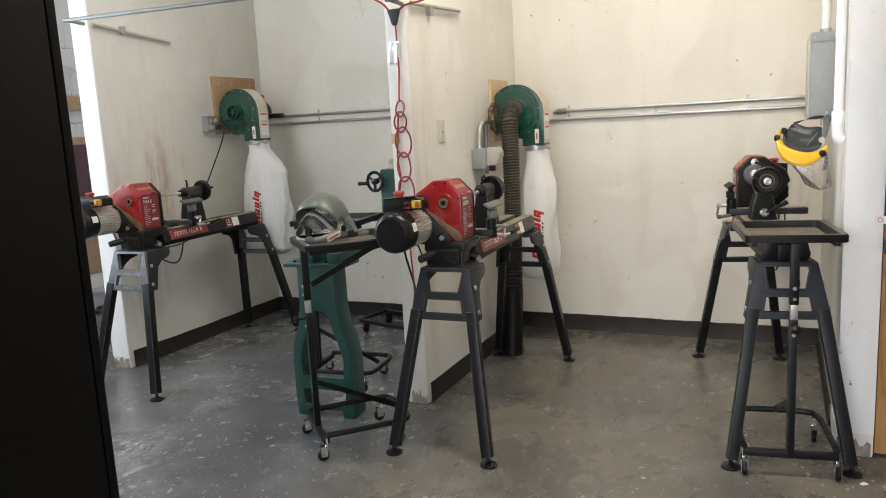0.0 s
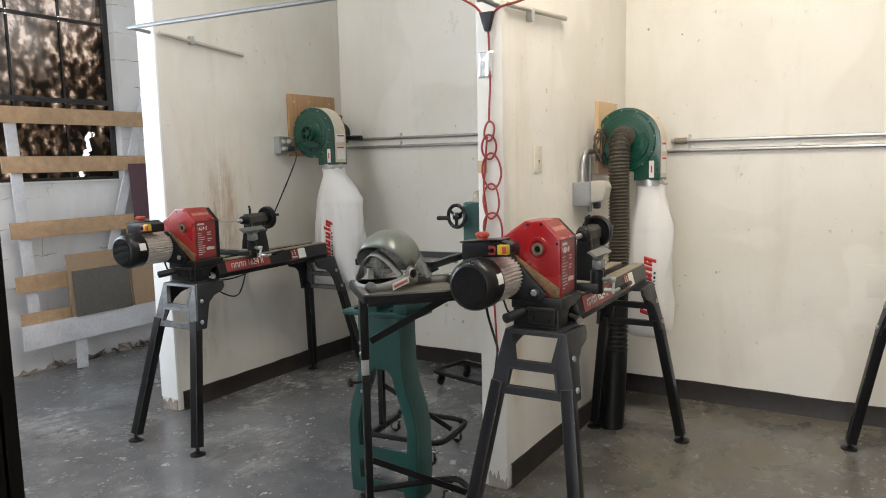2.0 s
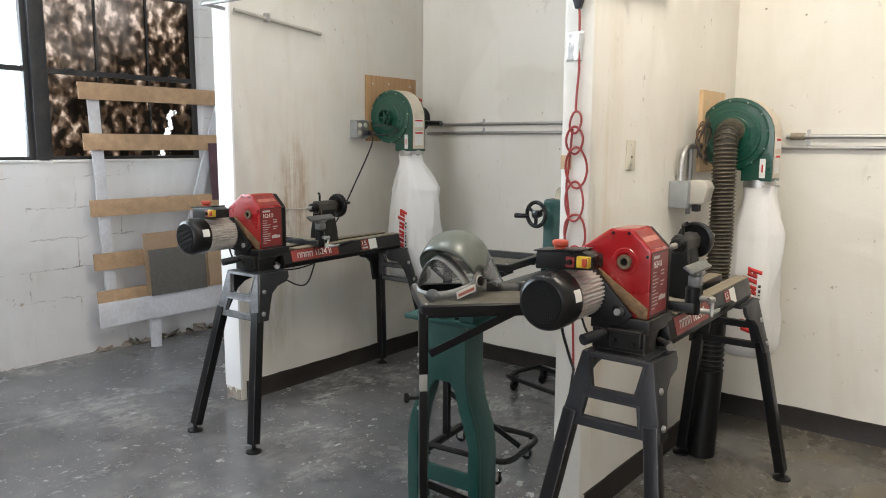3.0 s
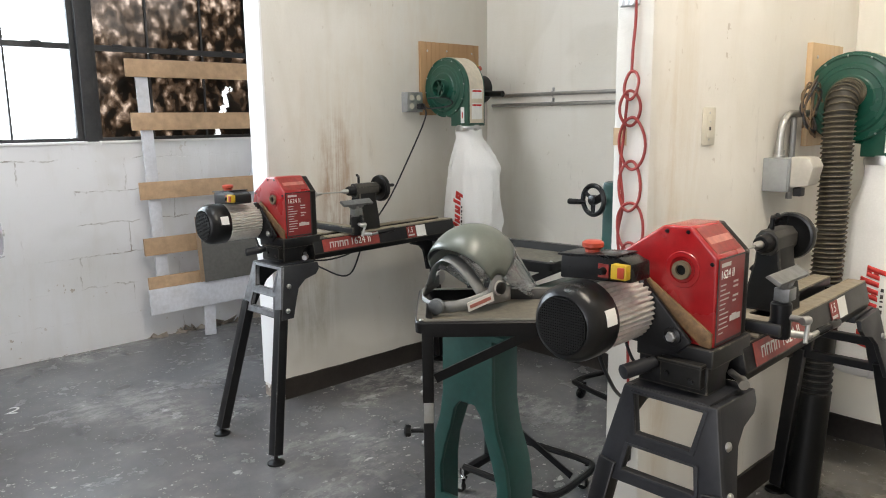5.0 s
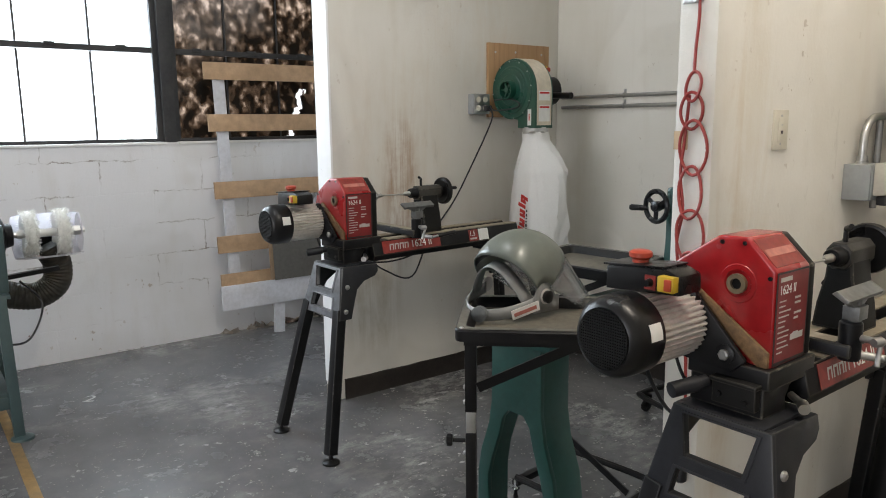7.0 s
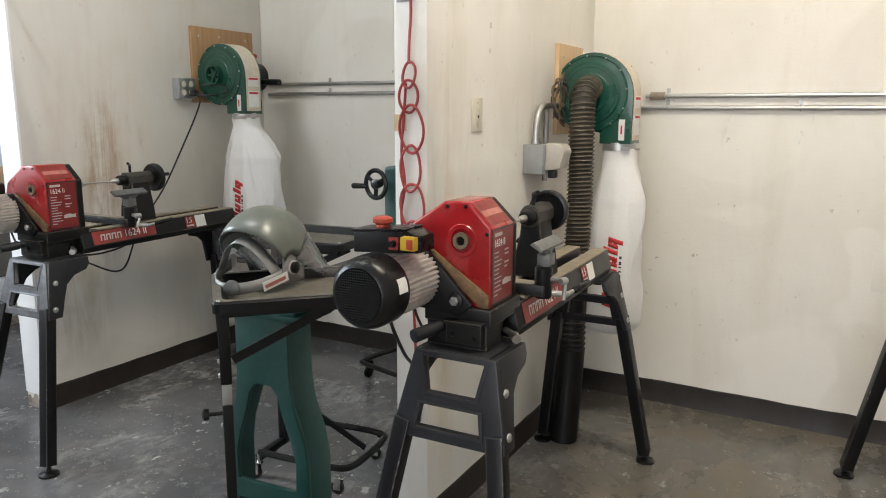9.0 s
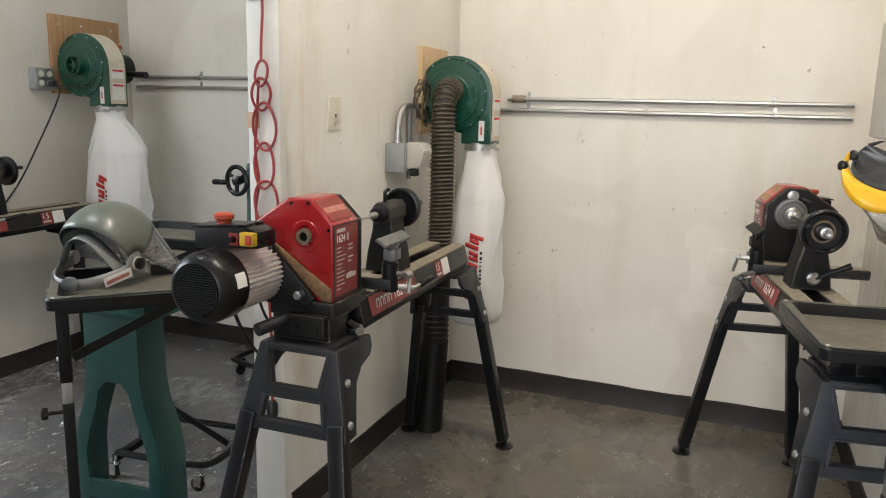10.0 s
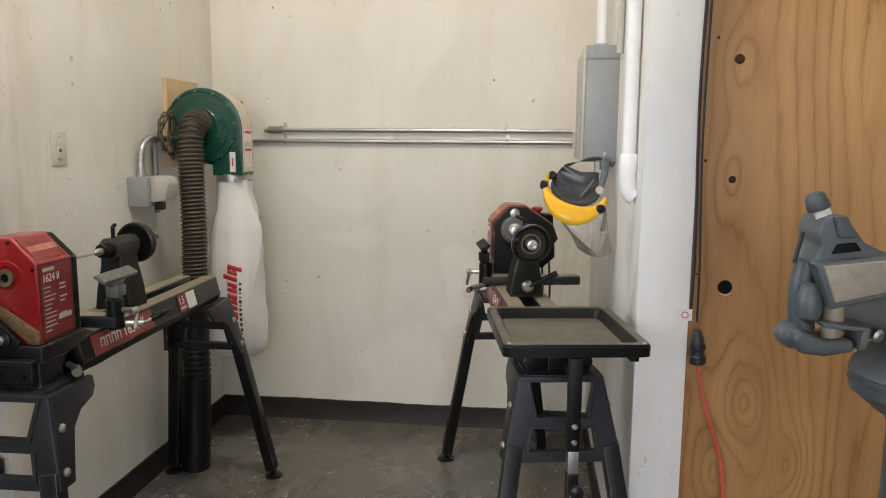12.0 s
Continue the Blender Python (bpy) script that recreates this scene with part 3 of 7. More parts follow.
def prism(bm, poly, to3, a, b):
    """A polygon of (p, q) drawn out from a to b; to3(p, q, s) gives the place."""
    n = len(poly)
    v = [bm.verts.new(to3(p, q, a)) for p, q in poly] + [bm.verts.new(to3(p, q, b)) for p, q in poly]
    bm.faces.new(v[:n][::-1])
    bm.faces.new(v[n:])
    for i in range(n):
        bm.faces.new((v[i], v[(i + 1) % n], v[n + (i + 1) % n], v[n + i]))


def holed(bm, outer, holes, to3, a, b):
    """A plate with holes, drawn out from a to b."""
    loops = [outer] + holes
    tops = []
    for s in (a, b):
        edges = []
        for lp in loops:
            vs = [bm.verts.new(to3(p, q, s)) for p, q in lp]
            tops.append(vs)
            edges += [bm.edges.new((vs[i], vs[(i + 1) % len(vs)])) for i in range(len(vs))]
        bmesh.ops.triangle_fill(bm, use_beauty=True, use_dissolve=False, edges=edges)
    k = len(loops)
    for lo, hi in zip(tops[:k], tops[k:]):
        for i in range(len(lo)):
            bm.faces.new((lo[i], lo[(i + 1) % len(lo)], hi[(i + 1) % len(lo)], hi[i]))


def ring_torus(bm, c, axis, R, r, seg=28, sub=8):
    d, u, w = basis(axis)
    tube(bm, [Vector(c) + (u * math.cos(2 * math.pi * i / seg) + w * math.sin(2 * math.pi * i / seg)) * R for i in range(seg)], r, sub, closed=True)


def part(name, bm, material, parent=None, label="", bevel=0.0, segments=2, at=None, worn=None):
    """Links a bmesh as ONE mesh object under a thing or part."""
    bmesh.ops.recalc_face_normals(bm, faces=bm.faces)
    if bevel:
        ed = [e for e in bm.edges if len(e.link_faces) == 2 and e.calc_face_angle(0) > 0.5]
        bmesh.ops.bevel(bm, geom=ed, offset=bevel, segments=segments, affect="EDGES", profile=0.6, clamp_overlap=True, material=1 if worn else -1)
    me = bpy.data.meshes.new(name)
    bm.to_mesh(me)
    bm.free()
    for p in me.polygons:
        p.use_smooth = True
    me.set_sharp_from_angle(angle=radians(35))
    me.materials.append(MATS[material] if isinstance(material, str) else material)
    if worn:
        me.materials.append(MATS[worn])
    ob = new(name, me)
    if at is not None:
        ob.matrix_basis = at
    if parent:
        ob.parent = parent
    if label:
        ob["label"] = label
    return ob


def shape(fn, *args):
    bm = bmesh.new()
    fn(bm, *args)
    return bm


def thing(name, label, category, m=None, group="", kind=""):
    e = new(name)
    e.empty_display_size = 0.1
    if m is not None:
        e.matrix_basis = m
    return tagged(e, label, category, group, kind)


def lettering(name, text, size, material, parent, m, depth=0.0006, squeeze=1.0, label=""):
    c = bpy.data.curves.new(name, "FONT")
    c.body, c.size, c.extrude, c.align_x, c.align_y = text, size, depth, "LEFT", "CENTER"
    tmp = new("lettering_tmp", c)
    me = bpy.data.meshes.new_from_object(tmp)
    bpy.data.objects.remove(tmp)
    bpy.data.curves.remove(c)
    me.materials.clear()
    me.materials.append(MATS[material])
    ob = new(name, me)
    ob.matrix_basis = m @ Matrix.Diagonal((squeeze, 1, 1, 1))
    ob.parent = parent
    if label:
        ob["label"] = label
    return ob


def structure(name, bm, material, label, category, bevel=0.0):
    return tagged(part(name, bm, material, bevel=bevel), label, category, kind="structure")

# ---------------------------------------------------------------- the large structure
BACK, CEIL = 4.76, 3.95
LEFT, RIGHT, SOUTH = -5.17, 4.2, -4.2
F1, F2, F3, FRONT = (-3.715, -3.572), (-1.602, -1.482), (0.366, 0.503), 3.205

fl = structure("floor", shape(box, (LEFT - 0.25, SOUTH - 0.25, -0.15), (RIGHT + 0.25, BACK + 0.25, 0)), "worn_concrete", "worn grey-brown concrete floor with white paint scuffs and sawdust", "floor")
structure("ceiling", shape(box, (LEFT - 0.25, SOUTH - 0.25, CEIL), (RIGHT + 0.25, BACK + 0.25, CEIL + 0.15)), "ceiling_paint", "plain off-white workshop ceiling", "ceiling")
structure("wall_north", shape(box, (LEFT - 0.25, BACK, 0), (RIGHT + 0.25, BACK + 0.2, CEIL)), "wall_plaster", "off-white painted plaster back wall with scuffs", "wall")
structure("wall_east", shape(box, (RIGHT, SOUTH, 0), (RIGHT + 0.2, BACK, CEIL)), "wall_plaster", "plain off-white painted wall", "wall")


def south_wall(bm):
    box(bm, (LEFT - 0.25, SOUTH - 0.2, 0), (-2.0, SOUTH, CEIL))
    box(bm, (3.2, SOUTH - 0.2, 0), (RIGHT + 0.2, SOUTH, CEIL))
    box(bm, (-2.0, SOUTH - 0.2, 3.7), (3.2, SOUTH, CEIL))


structure("wall_south", shape(south_wall), "wall_plaster", "off-white wall with a wide open doorway", "wall")

# left wall, opened for two steel windows
W_A, W_B, SILL, HEAD = (0.166, 2.896), (2.972, 4.080), 1.305, 3.02


def west_wall(bm):
    x0, x1 = LEFT - 0.2, LEFT
    box(bm, (x0, SOUTH, 0), (x1, BACK, SILL))
    box(bm, (x0, SOUTH, HEAD), (x1, BACK, CEIL))
    box(bm, (x0, SOUTH, SILL), (x1, W_A[0], HEAD))
    box(bm, (x0, W_B[1], SILL), (x1, BACK, HEAD))


structure("wall_west", shape(west_wall), "wall_block", "white-painted block wall with cracked joints", "wall")
structure("fin_wall_a", shape(box, (F1[0], FRONT, 0), (F1[1], BACK, CEIL)), "wall_fin_stained", "off-white partition wall end with brown drip stains", "partition wall", 0.012)
# whiter cap puts the strong daylight on this front into the paint
structure("wall_end_fin_a", shape(box, (F1[0] + 0.001, FRONT - 0.003, 0.07), (F1[1] - 0.001, FRONT + 0.02, CEIL)), "wall_front_paint", "bright white painted partition end", "wall end", 0.001)
structure("fin_wall_b", shape(box, (F2[0], FRONT, 0), (F2[1], BACK, CEIL)), "wall_fin_aged", "off-white partition wall with yellowed runs", "partition wall", 0.012)
structure("fin_wall_c", shape(box, (F3[0], FRONT, 0), (F3[1], BACK, CEIL)), "wall_fin_grimy", "white partition wall beside the plywood panel", "partition wall", 0.012)
structure("wall_end_fin_c", shape(box, (F3[0] + 0.003, FRONT - 0.003, 0.1), (F3[1] - 0.001, FRONT + 0.02, CEIL)), "wall_front_paint", "white painted partition end", "wall end", 0.001)


def base_strip(bm, p, q, h=0.1, t=0.006, out=(0, -1)):
    """Cove base with a wavering paint line on top."""
    p, q = Vector(p), Vector(q)
    n = max(2, int((q - p).length / 0.08))
    o = Vector((out[0], out[1], 0))
    rows = []
    for i in range(n + 1):
        c = p.lerp(q, i / n)
        z = h + 0.005 * noise.noise(c * 3.0) + 0.004 * noise.noise(c * 11)
        rows.append([bm.verts.new(v) for v in (c, c + o * (t + 0.006), c + o * t + Vector((0, 0, 0.014)), c + o * t + Vector((0, 0, z - 0.004)), c + Vector((0, 0, z)))])
    for a, b in zip(rows, rows[1:]):
        for k in range(4):
            bm.faces.new((a[k], b[k], b[k + 1], a[k + 1]))


for nm, p, q, out in (("baseboard_bay_left", (F1[1], BACK, 0), (F2[0], BACK, 0), (0, -1)), ("baseboard_bay_right", (F2[1], BACK, 0), (F3[0], BACK, 0), (0, -1)),
                      ("baseboard_fin_a", (F1[1], FRONT + 0.03, 0), (F1[1], BACK, 0), (1, 0)), ("baseboard_fin_b", (F2[1], FRONT + 0.03, 0), (F2[1], BACK, 0), (1, 0)),
                      ("baseboard_fin_c", (F3[0], FRONT + 0.3, 0), (F3[0], BACK, 0), (-1, 0))):
    structure(nm, shape(base_strip, p, q, 0.105, 0.006, out), "base_vinyl", "dark brown vinyl base strip, scuffed", "baseboard")


def chipped(bm, x0, x1, y, h, seed):
    """Broken plaster at the foot of a wall end."""
    n = 9
    top = [(x0 + (x1 - x0) * i / n, h * (0.55 + 0.5 * noise.noise(Vector((i * 0.9, seed, 0))))) for i in range(n + 1)]
    prism(bm, [(x0, 0.002)] + [(a, max(b, 0.01)) for a, b in top] + [(x1, 0.002)], lambda p, q, s: (p, s, q), y - 0.003, y + 0.02)


structure("trim_foot_fin_a", shape(chipped, F1[0] + 0.01, F1[1] - 0.01, FRONT, 0.10, 3.1), "chipped_base", "chipped brown plaster at the wall foot", "wall damage")
structure("trim_foot_fin_b", shape(chipped, F2[0] + 0.03, F2[1] - 0.005, FRONT, 0.09, 7.7), "chipped_base", "chipped brown plaster at the wall foot", "wall damage")
structure("trim_foot_fin_c", shape(chipped, F3[0] + 0.005, F3[1] - 0.01, FRONT, 0.11, 5.2), "chipped_base", "chipped plaster at the wall foot", "wall damage")


def window(name, y0, y1, cols, rows, glass, label):
    root = thing(name, label, "window", kind="structure")
    x = LEFT - 0.085
    bm = bmesh.new()
    for a, b in ((y0, y0 + 0.035), (y1 - 0.035, y1)):
        box(bm, (x - 0.02, a, SILL), (x + 0.025, b, HEAD))
    for a, b in ((SILL, SILL + 0.025), (HEAD - 0.03, HEAD)):
        box(bm, (x - 0.02, y0 + 0.035, a), (x + 0.025, y1 - 0.035, b))
    part("window_frame", bm, "steel_frame", root, "dark steel window frame", 0.003)
    zs = [SILL + (HEAD - SILL) * i / rows for i in range(rows + 1)]
    ys = [y0 + (y1 - y0) * i / cols for i in range(cols + 1)]
    for i in range(1, rows):
        w = 0.017 if i == 1 else 0.010
        part("glazing_bar", shape(box, (x - 0.018, y0 + 0.036, zs[i] - w), (x + 0.022, y1 - 0.036, zs[i] + w)), "steel_frame", root)
        if i == 1:
            for k in range(cols):
                part("latch", shape(box, (x + 0.022, ys[k] + 0.14, zs[i] + 0.004), (x + 0.034, ys[k] + 0.2, zs[i] + 0.024)), "steel_frame", root, "", 0.003)
    for k in range(1, cols):
        for i in range(rows):
            part("glazing_bar", shape(box, (x - 0.015, ys[k] - 0.0055, zs[i] + 0.02), (x + 0.009, ys[k] + 0.0055, zs[i + 1] - 0.02)), "steel_frame", root)
    for k in range(cols):
        for i in range(rows):
            g = part("pane", shape(box, (x - 0.003, ys[k] + 0.004, zs[i] + 0.01), (x + 0.001, ys[k + 1] - 0.004, zs[i + 1] - 0.01)), glass, root)
            g.visible_shadow = False
    bm = shape(box, (LEFT - 0.075, y0, SILL - 0.012), (LEFT + 0.012, y1, SILL + 0.004))
    part("window_sill", bm, "wall_front_paint", root, "white painted sill", 0.004)
    return root


window("window_1", *W_A, 7, 3, "window_glass", "dark steel window with clear panes against bright daylight")
window("window_2", *W_B, 3, 3, "painted_out_glass", "dark steel window, panes smeared with dark flaking paint")
# housings added for the two unseen strips
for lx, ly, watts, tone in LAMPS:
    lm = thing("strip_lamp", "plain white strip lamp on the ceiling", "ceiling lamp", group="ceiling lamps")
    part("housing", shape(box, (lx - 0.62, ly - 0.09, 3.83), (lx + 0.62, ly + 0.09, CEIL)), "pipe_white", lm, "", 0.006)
structure("window_post", shape(box, (LEFT - 0.13, W_A[1], SILL), (LEFT - 0.03, W_B[0], HEAD)), "steel_frame", "dark steel post between the windows", "post", 0.004)
structure("backdrop", shape(box, (-9.05, -8, -1), (-9.0, 9, 8)), "bright_overcast_distance", "bright hazy daylight outside the windows", "backdrop")
tagged(part("ground", shape(box, (-60, -60, -0.3), (60, 60, -0.16)), "worn_concrete"), "pale concrete ground outside", "ground", kind="structure")

# plywood panel beside the third partition
ply = structure("wall_plywood_panel", shape(box, (F3[1] + 0.006, FRONT + 0.03, 0.01), (1.72, FRONT + 0.048, 2.44)), "plywood", "tall orange-brown plywood panel with knots", "plywood panel", 0.001)
structure("wall_plywood_panel_b", shape(box, (1.728, FRONT + 0.03, 0.01), (2.95, FRONT + 0.048, 2.44)), "plywood", "tall orange-brown plywood panel", "plywood panel", 0.001)
for kx, kz, r in ((0.60, 1.627, 0.013), (0.60, 1.322, 0.010), (0.545, 1.68, 0.004), (0.53, 1.37, 0.004), (0.525, 1.07, 0.003), (1.05, 1.45, 0.01)):
    part("knot", shape(rev, (kx, FRONT + 0.0300, kz), (0, -1, 0), [(r, 0), (r * 0.8, 0.0015)], 10), "knot_brown", ply)
# no opening is cut: a black disc paints the hole's darkness
hole = part("finger_hole", shape(rev, (0.598, FRONT + 0.0295, 1.037), (0, -1, 0), [(0.019, 0), (0.018, 0.001)], 18), "cabinet_black", ply, "round hole through the plywood")
part("broken_ply", shape(prism, [(0.582, 1.024), (0.590, 1.016), (0.600, 1.013), (0.610, 1.017), (0.615, 1.026), (0.608, 1.020), (0.598, 1.018)], lambda p, q, s: (p, s, q), FRONT + 0.0278, FRONT + 0.0298), "plywood_pale", hole, "splintered pale lip")

# painted marks on the floor
structure("floor_line", shape(box, (-4.6, 1.765, 0.0), (-2.6, 1.808, 0.0015)), "line_yellow", "worn yellow line painted on the floor", "floor marking")
num = tagged(new("floor_number"), "white painted number on the floor", "floor marking", kind="structure")
num.matrix_basis = pose(-4.42, 2.15, 0.001, 0, 0, 62)
lettering("digit", "2", 0.13, "paint_white", num, pose(0, 0, 0), 0.0004)


# ---------------------------------------------------------------- wood lathe
def lathe(name, label, m, rod=True, rest_y=0.56, tail_y=0.70, casting="grey_casting"):
    root = thing(name, label, "wood lathe", m, "wood lathes")
    for end, sgn in ((0.0, 1), (1.44, -1)):
        Y = lambda v, e=end, s=sgn: e + s * v
        to = lambda p, q, s, Y=Y: (p, Y(0.115 + (q - 0.59) * 0.2) + s, q)
        out_line = [(-0.158, 0.585), (0.158, 0.585), (0.112, 0.805), (-0.112, 0.805)]
        upper, lower = [(-0.066, 0.702), (0.066, 0.702), (0.084, 0.790), (-0.084, 0.790)], [(-0.089, 0.614), (0.089, 0.614), (0.079, 0.672), (-0.079, 0.672)]
        st = part("stand_casting", shape(holed, out_line, [upper, lower], to, -0.011, 0.011), casting, root, "grey cast-iron stand frame, edges worn bare", 0.0035, worn="edge_worn")
        face = -1 if sgn > 0 else 1
        bm = bmesh.new()
        for ring_, g in ((upper, 0.010), (lower, 0.010)):
            (ax0, z0), (bx0, _), (bx1, z1), (ax1, _) = ring_
            holed(bm, [(ax0 - g, z0 - g * 0.8), (bx0 + g, z0 - g * 0.8), (bx1 + g, z1 + g * 0.5), (ax1 - g, z1 + g * 0.5)], [ring_], to, min(face * 0.010, face * 0.0145), max(face * 0.010, face * 0.0145))
        part("hole_rim", bm, casting, st, "raised rims round the openings", 0.0015)
        for sx in (-1, 1):
            wing = [(Y(0.105), 0.585), (Y(0.165), 0.585), (Y(0.195), 0.66), (Y(0.215), 0.705), (Y(0.255), 0.735), (Y(0.315), 0.75), (Y(0.335), 0.77), (Y(0.335), 0.80), (Y(0.158), 0.805)]
            tw = lambda p, q, s, sx=sx: (sx * (0.146 + s - (q - 0.59) * 0.21), p, q)
            part("side_wing", shape(prism, wing, tw, -0.004, 0.012), "grey_casting", st, "", 0.003, worn="edge_worn")
            for z, yy in ((0.62, 0.14), (0.72, 0.165)):
                x = sx * (0.158 - (z - 0.59) * 0.21)
                part("bolt", shape(rev, (x, Y(yy), z), (sx, 0, 0), [(0.011, -0.001), (0.011, 0.004), (0.006, 0.008)], 12), "zinc", st)
            leg = part("leg", shape(beam, (sx * 0.215, Y(0.003), 0.035), (sx * 0.1265, Y(0.125), 0.625), 0.044, 0.044), "black_paint", root, "black square steel leg", 0.003, worn="edge_worn")
            bm = bmesh.new()
            rev(bm, (sx * 0.22, Y(0), 0), (0, 0, 1), [(0.037, 0), (0.037, 0.008), (0.02, 0.014), (0.009, 0.018), (0.009, 0.05)], 18)
            part("levelling_foot", bm, "black_plastic", leg, "round black levelling foot")
        part("saddle", shape(box, (-0.095, min(Y(0.15), Y(0.33)), 0.788), (0.095, max(Y(0.15), Y(0.33)), 0.808)), "grey_casting", root, "", 0.003)
    # bed
    bm = bmesh.new()
    for sx in (-1, 1):
        prism(bm, [(sx * 0.025, 0.805), (sx * 0.085, 0.805), (sx * 0.094, 0.83), (sx * 0.078, 0.893), (sx * 0.025, 0.893)], lambda p, q, s: (p, s, q), 0.335, 1.25)
    for y in (0.36, 0.62, 0.9, 1.2):
        box(bm, (-0.03, y, 0.81), (0.03, y + 0.05, 0.87))
    bed = part("bed", bm, "black_paint", root, "black cast-iron bed", 0.003, worn="edge_dusty")
    bm = bmesh.new()
    for sx in (-1, 1):
        box(bm, (min(sx * 0.027, sx * 0.077), 0.42, 0.893), (max(sx * 0.027, sx * 0.077), 1.248, 0.897))
    part("bed_way", bm, "dusty_bed", bed, "dusty machined bed rails")
    # red name plate on the bed's side, following its slope
    slope = math.degrees(math.atan2(0.016, 0.063))
    for sx, rz in ((1, 90), (-1, -90)):
        base = pose(sx * 0.0875, 0.0, 0.861, 90 - slope, 0, rz)
        fr = (lambda y, w: (y, y + w)) if sx > 0 else (lambda y, w: (-y - w, -y))
        a, b = fr(0.385, 0.335)
        pl = part("name_plate", shape(box, (a, -0.028, 0), (b, 0.028, 0.0012)), "label_red", bed, "red name plate with white lettering", at=base)
        o = 0.405 if sx > 0 else -0.700
        bm = bmesh.new()
        for i in range(4):
            x = o + 0.018 + i * 0.028
            for v0, v1, a0, a1 in ((-0.014, 0.013, 0.0, 0.006), (-0.014, 0.013, 0.017, 0.023), (0.007, 0.013, 0.006, 0.017)):
                hull(bm, [(x + a0 + v0 * 0.1, v0, 0.0018), (x + a1 + v0 * 0.1, v0, 0.0018), (x + a1 + v1 * 0.1, v1, 0.0018), (x + a0 + v1 * 0.1, v1, 0.0018)], [(0, 1, 2, 3)])
        part("logo", bm, "label_grey", pl, "grey logo shapes")
        lettering("model_number", "1624 II", 0.046, "label_white", pl, pose(o + 0.138, 0, 0.0013), 0.0006, 0.98)
        a, b = fr(0.905, 0.06)
        pl2 = part("power_label", shape(box, (a, -0.028, 0), (b, 0.028, 0.0012)), "label_red", bed, "small red power label", at=base)
        lettering("power_number", "1.5", 0.036, "label_white", pl2, pose(a + 0.004, 0.008, 0.0013), 0.0004, 0.9)
        part("fine_print", shape(box, (a + 0.006, -0.02, 0.0012), (b - 0.01, -0.012, 0.0016)), "label_grey", pl2)
        a, b = fr(0.970, 0.065)
        part("rating_label", shape(box, (a, -0.028, 0), (b, 0.028, 0.0012)), "label_white", bed, "white rating label", at=base)
    # headstock
    bm = bmesh.new()
    box(bm, (-0.105, 0.185, 0.872), (0.080, 0.378, 0.915))
    prism(bm, [(0.190, 0.808), (0.288, 0.808), (0.282, 0.835), (0.300, 0.860), (0.335, 0.874), (0.190, 0.874)], lambda p, q, s: (s, p, q), -0.100, 0.068)
    box(bm, (-0.09, 0.345, 0.84), (0.076, 0.376, 0.874))
    hb = part("headstock_base", bm, "black_paint", root, "black cast headstock base", 0.004, worn="edge_dusty")
    bm = bmesh.new()
    box(bm, (-0.035, 0.168, 0.826), (0.062, 0.191, 0.878))
    box(bm, (-0.038, 0.160, 0.874), (0.066, 0.191, 0.884))
    part("base_plate", bm, "black_matt", hb, "clamp block with a lip", 0.003, worn="edge_dusty")
    for x, z in ((-0.018, 0.848), (0.040, 0.842)):
        part("screw", shape(rev, (x, 0.168, z), (0, -1, 0), [(0.007, 0), (0.006, 0.005)], 8), "black_plastic", hb)
    outline = [(-0.075, 0.913), (0.07, 0.913), (0.07, 1.115), (0.005, 1.178), (-0.06, 1.176), (-0.165, 1.105), (-0.185, 1.05)]
    cover = part("headstock_cover", shape(prism, outline, lambda p, q, s: (p, s, q), 0.205, 0.345), "lathe_red", root, "glossy red sheet-metal headstock cover", 0.007, 3)
    inner = [(p * 0.985, 0.915 + (q - 0.915) * 0.985) for p, q in outline]
    head = part("headstock_casting", shape(prism, inner, lambda p, q, s: (p, s, q), 0.342, 0.372), "black_matt", root, "black headstock casting with spindle", 0.005, worn="edge_dusty")
    part("spindle", shape(rev, (-0.012, 0.372, 1.085), (0, 1, 0), [(0.026, 0.004), (0.026, 0.03), (0.021, 0.033), (0.021, 0.05), (0.012, 0.052), (0.012, 0.056)], 22), "bare_steel", head, "bright steel spindle nose")
    part("bearing_cap", shape(rev, (-0.012, 0.372, 1.085), (0, 1, 0), [(0.053, -0.003), (0.052, 0.010), (0.044, 0.014), (0.042, 0.010), (0.030, 0.010), (0.030, 0.006)], 26), "tool_steel", head, "dull steel bearing ring")
    part("index_pin", shape(rev, (-0.012, 0.372, 1.148), (0, 1, 0), [(0.018, -0.002), (0.018, 0.01), (0.008, 0.012)], 16), "bare_steel", head)
    bm = bmesh.new()
    rev(bm, (-0.010, 0.207, 1.080), (0, -1, 0), [(0.043, 0), (0.040, 0.004), (0.030, 0.0045), (0.028, 0.002)], 26)
    part("hub_boss", bm, "lathe_red", cover, "", 0)
    bm = bmesh.new()
    rev(bm, (-0.010, 0.205, 1.080), (0, -1, 0), [(0.021, 0), (0.021, 0.010), (0.012, 0.010), (0.012, 0.004)], 22)
    part("spindle_bore", bm, "spindle_tan", cover, "dull tan spindle end")
    # flat black disc paints the shade inside the bore
    part("bore", shape(rev, (-0.010, 0.2005, 1.080), (0, -1, 0), [(0.011, 0), (0.011, 0.0005)], 16), "cabinet_black", cover)
    for x, z in ((-0.05, 1.163), (0.0, 1.165), (0.058, 1.10), (0.058, 0.928), (-0.15, 1.10)):
        part("cover_screw", shape(rev, (x, 0.206, z), (0, -1, 0), [(0.0055, 0), (0.004, 0.004)], 8), "black_plastic", cover)
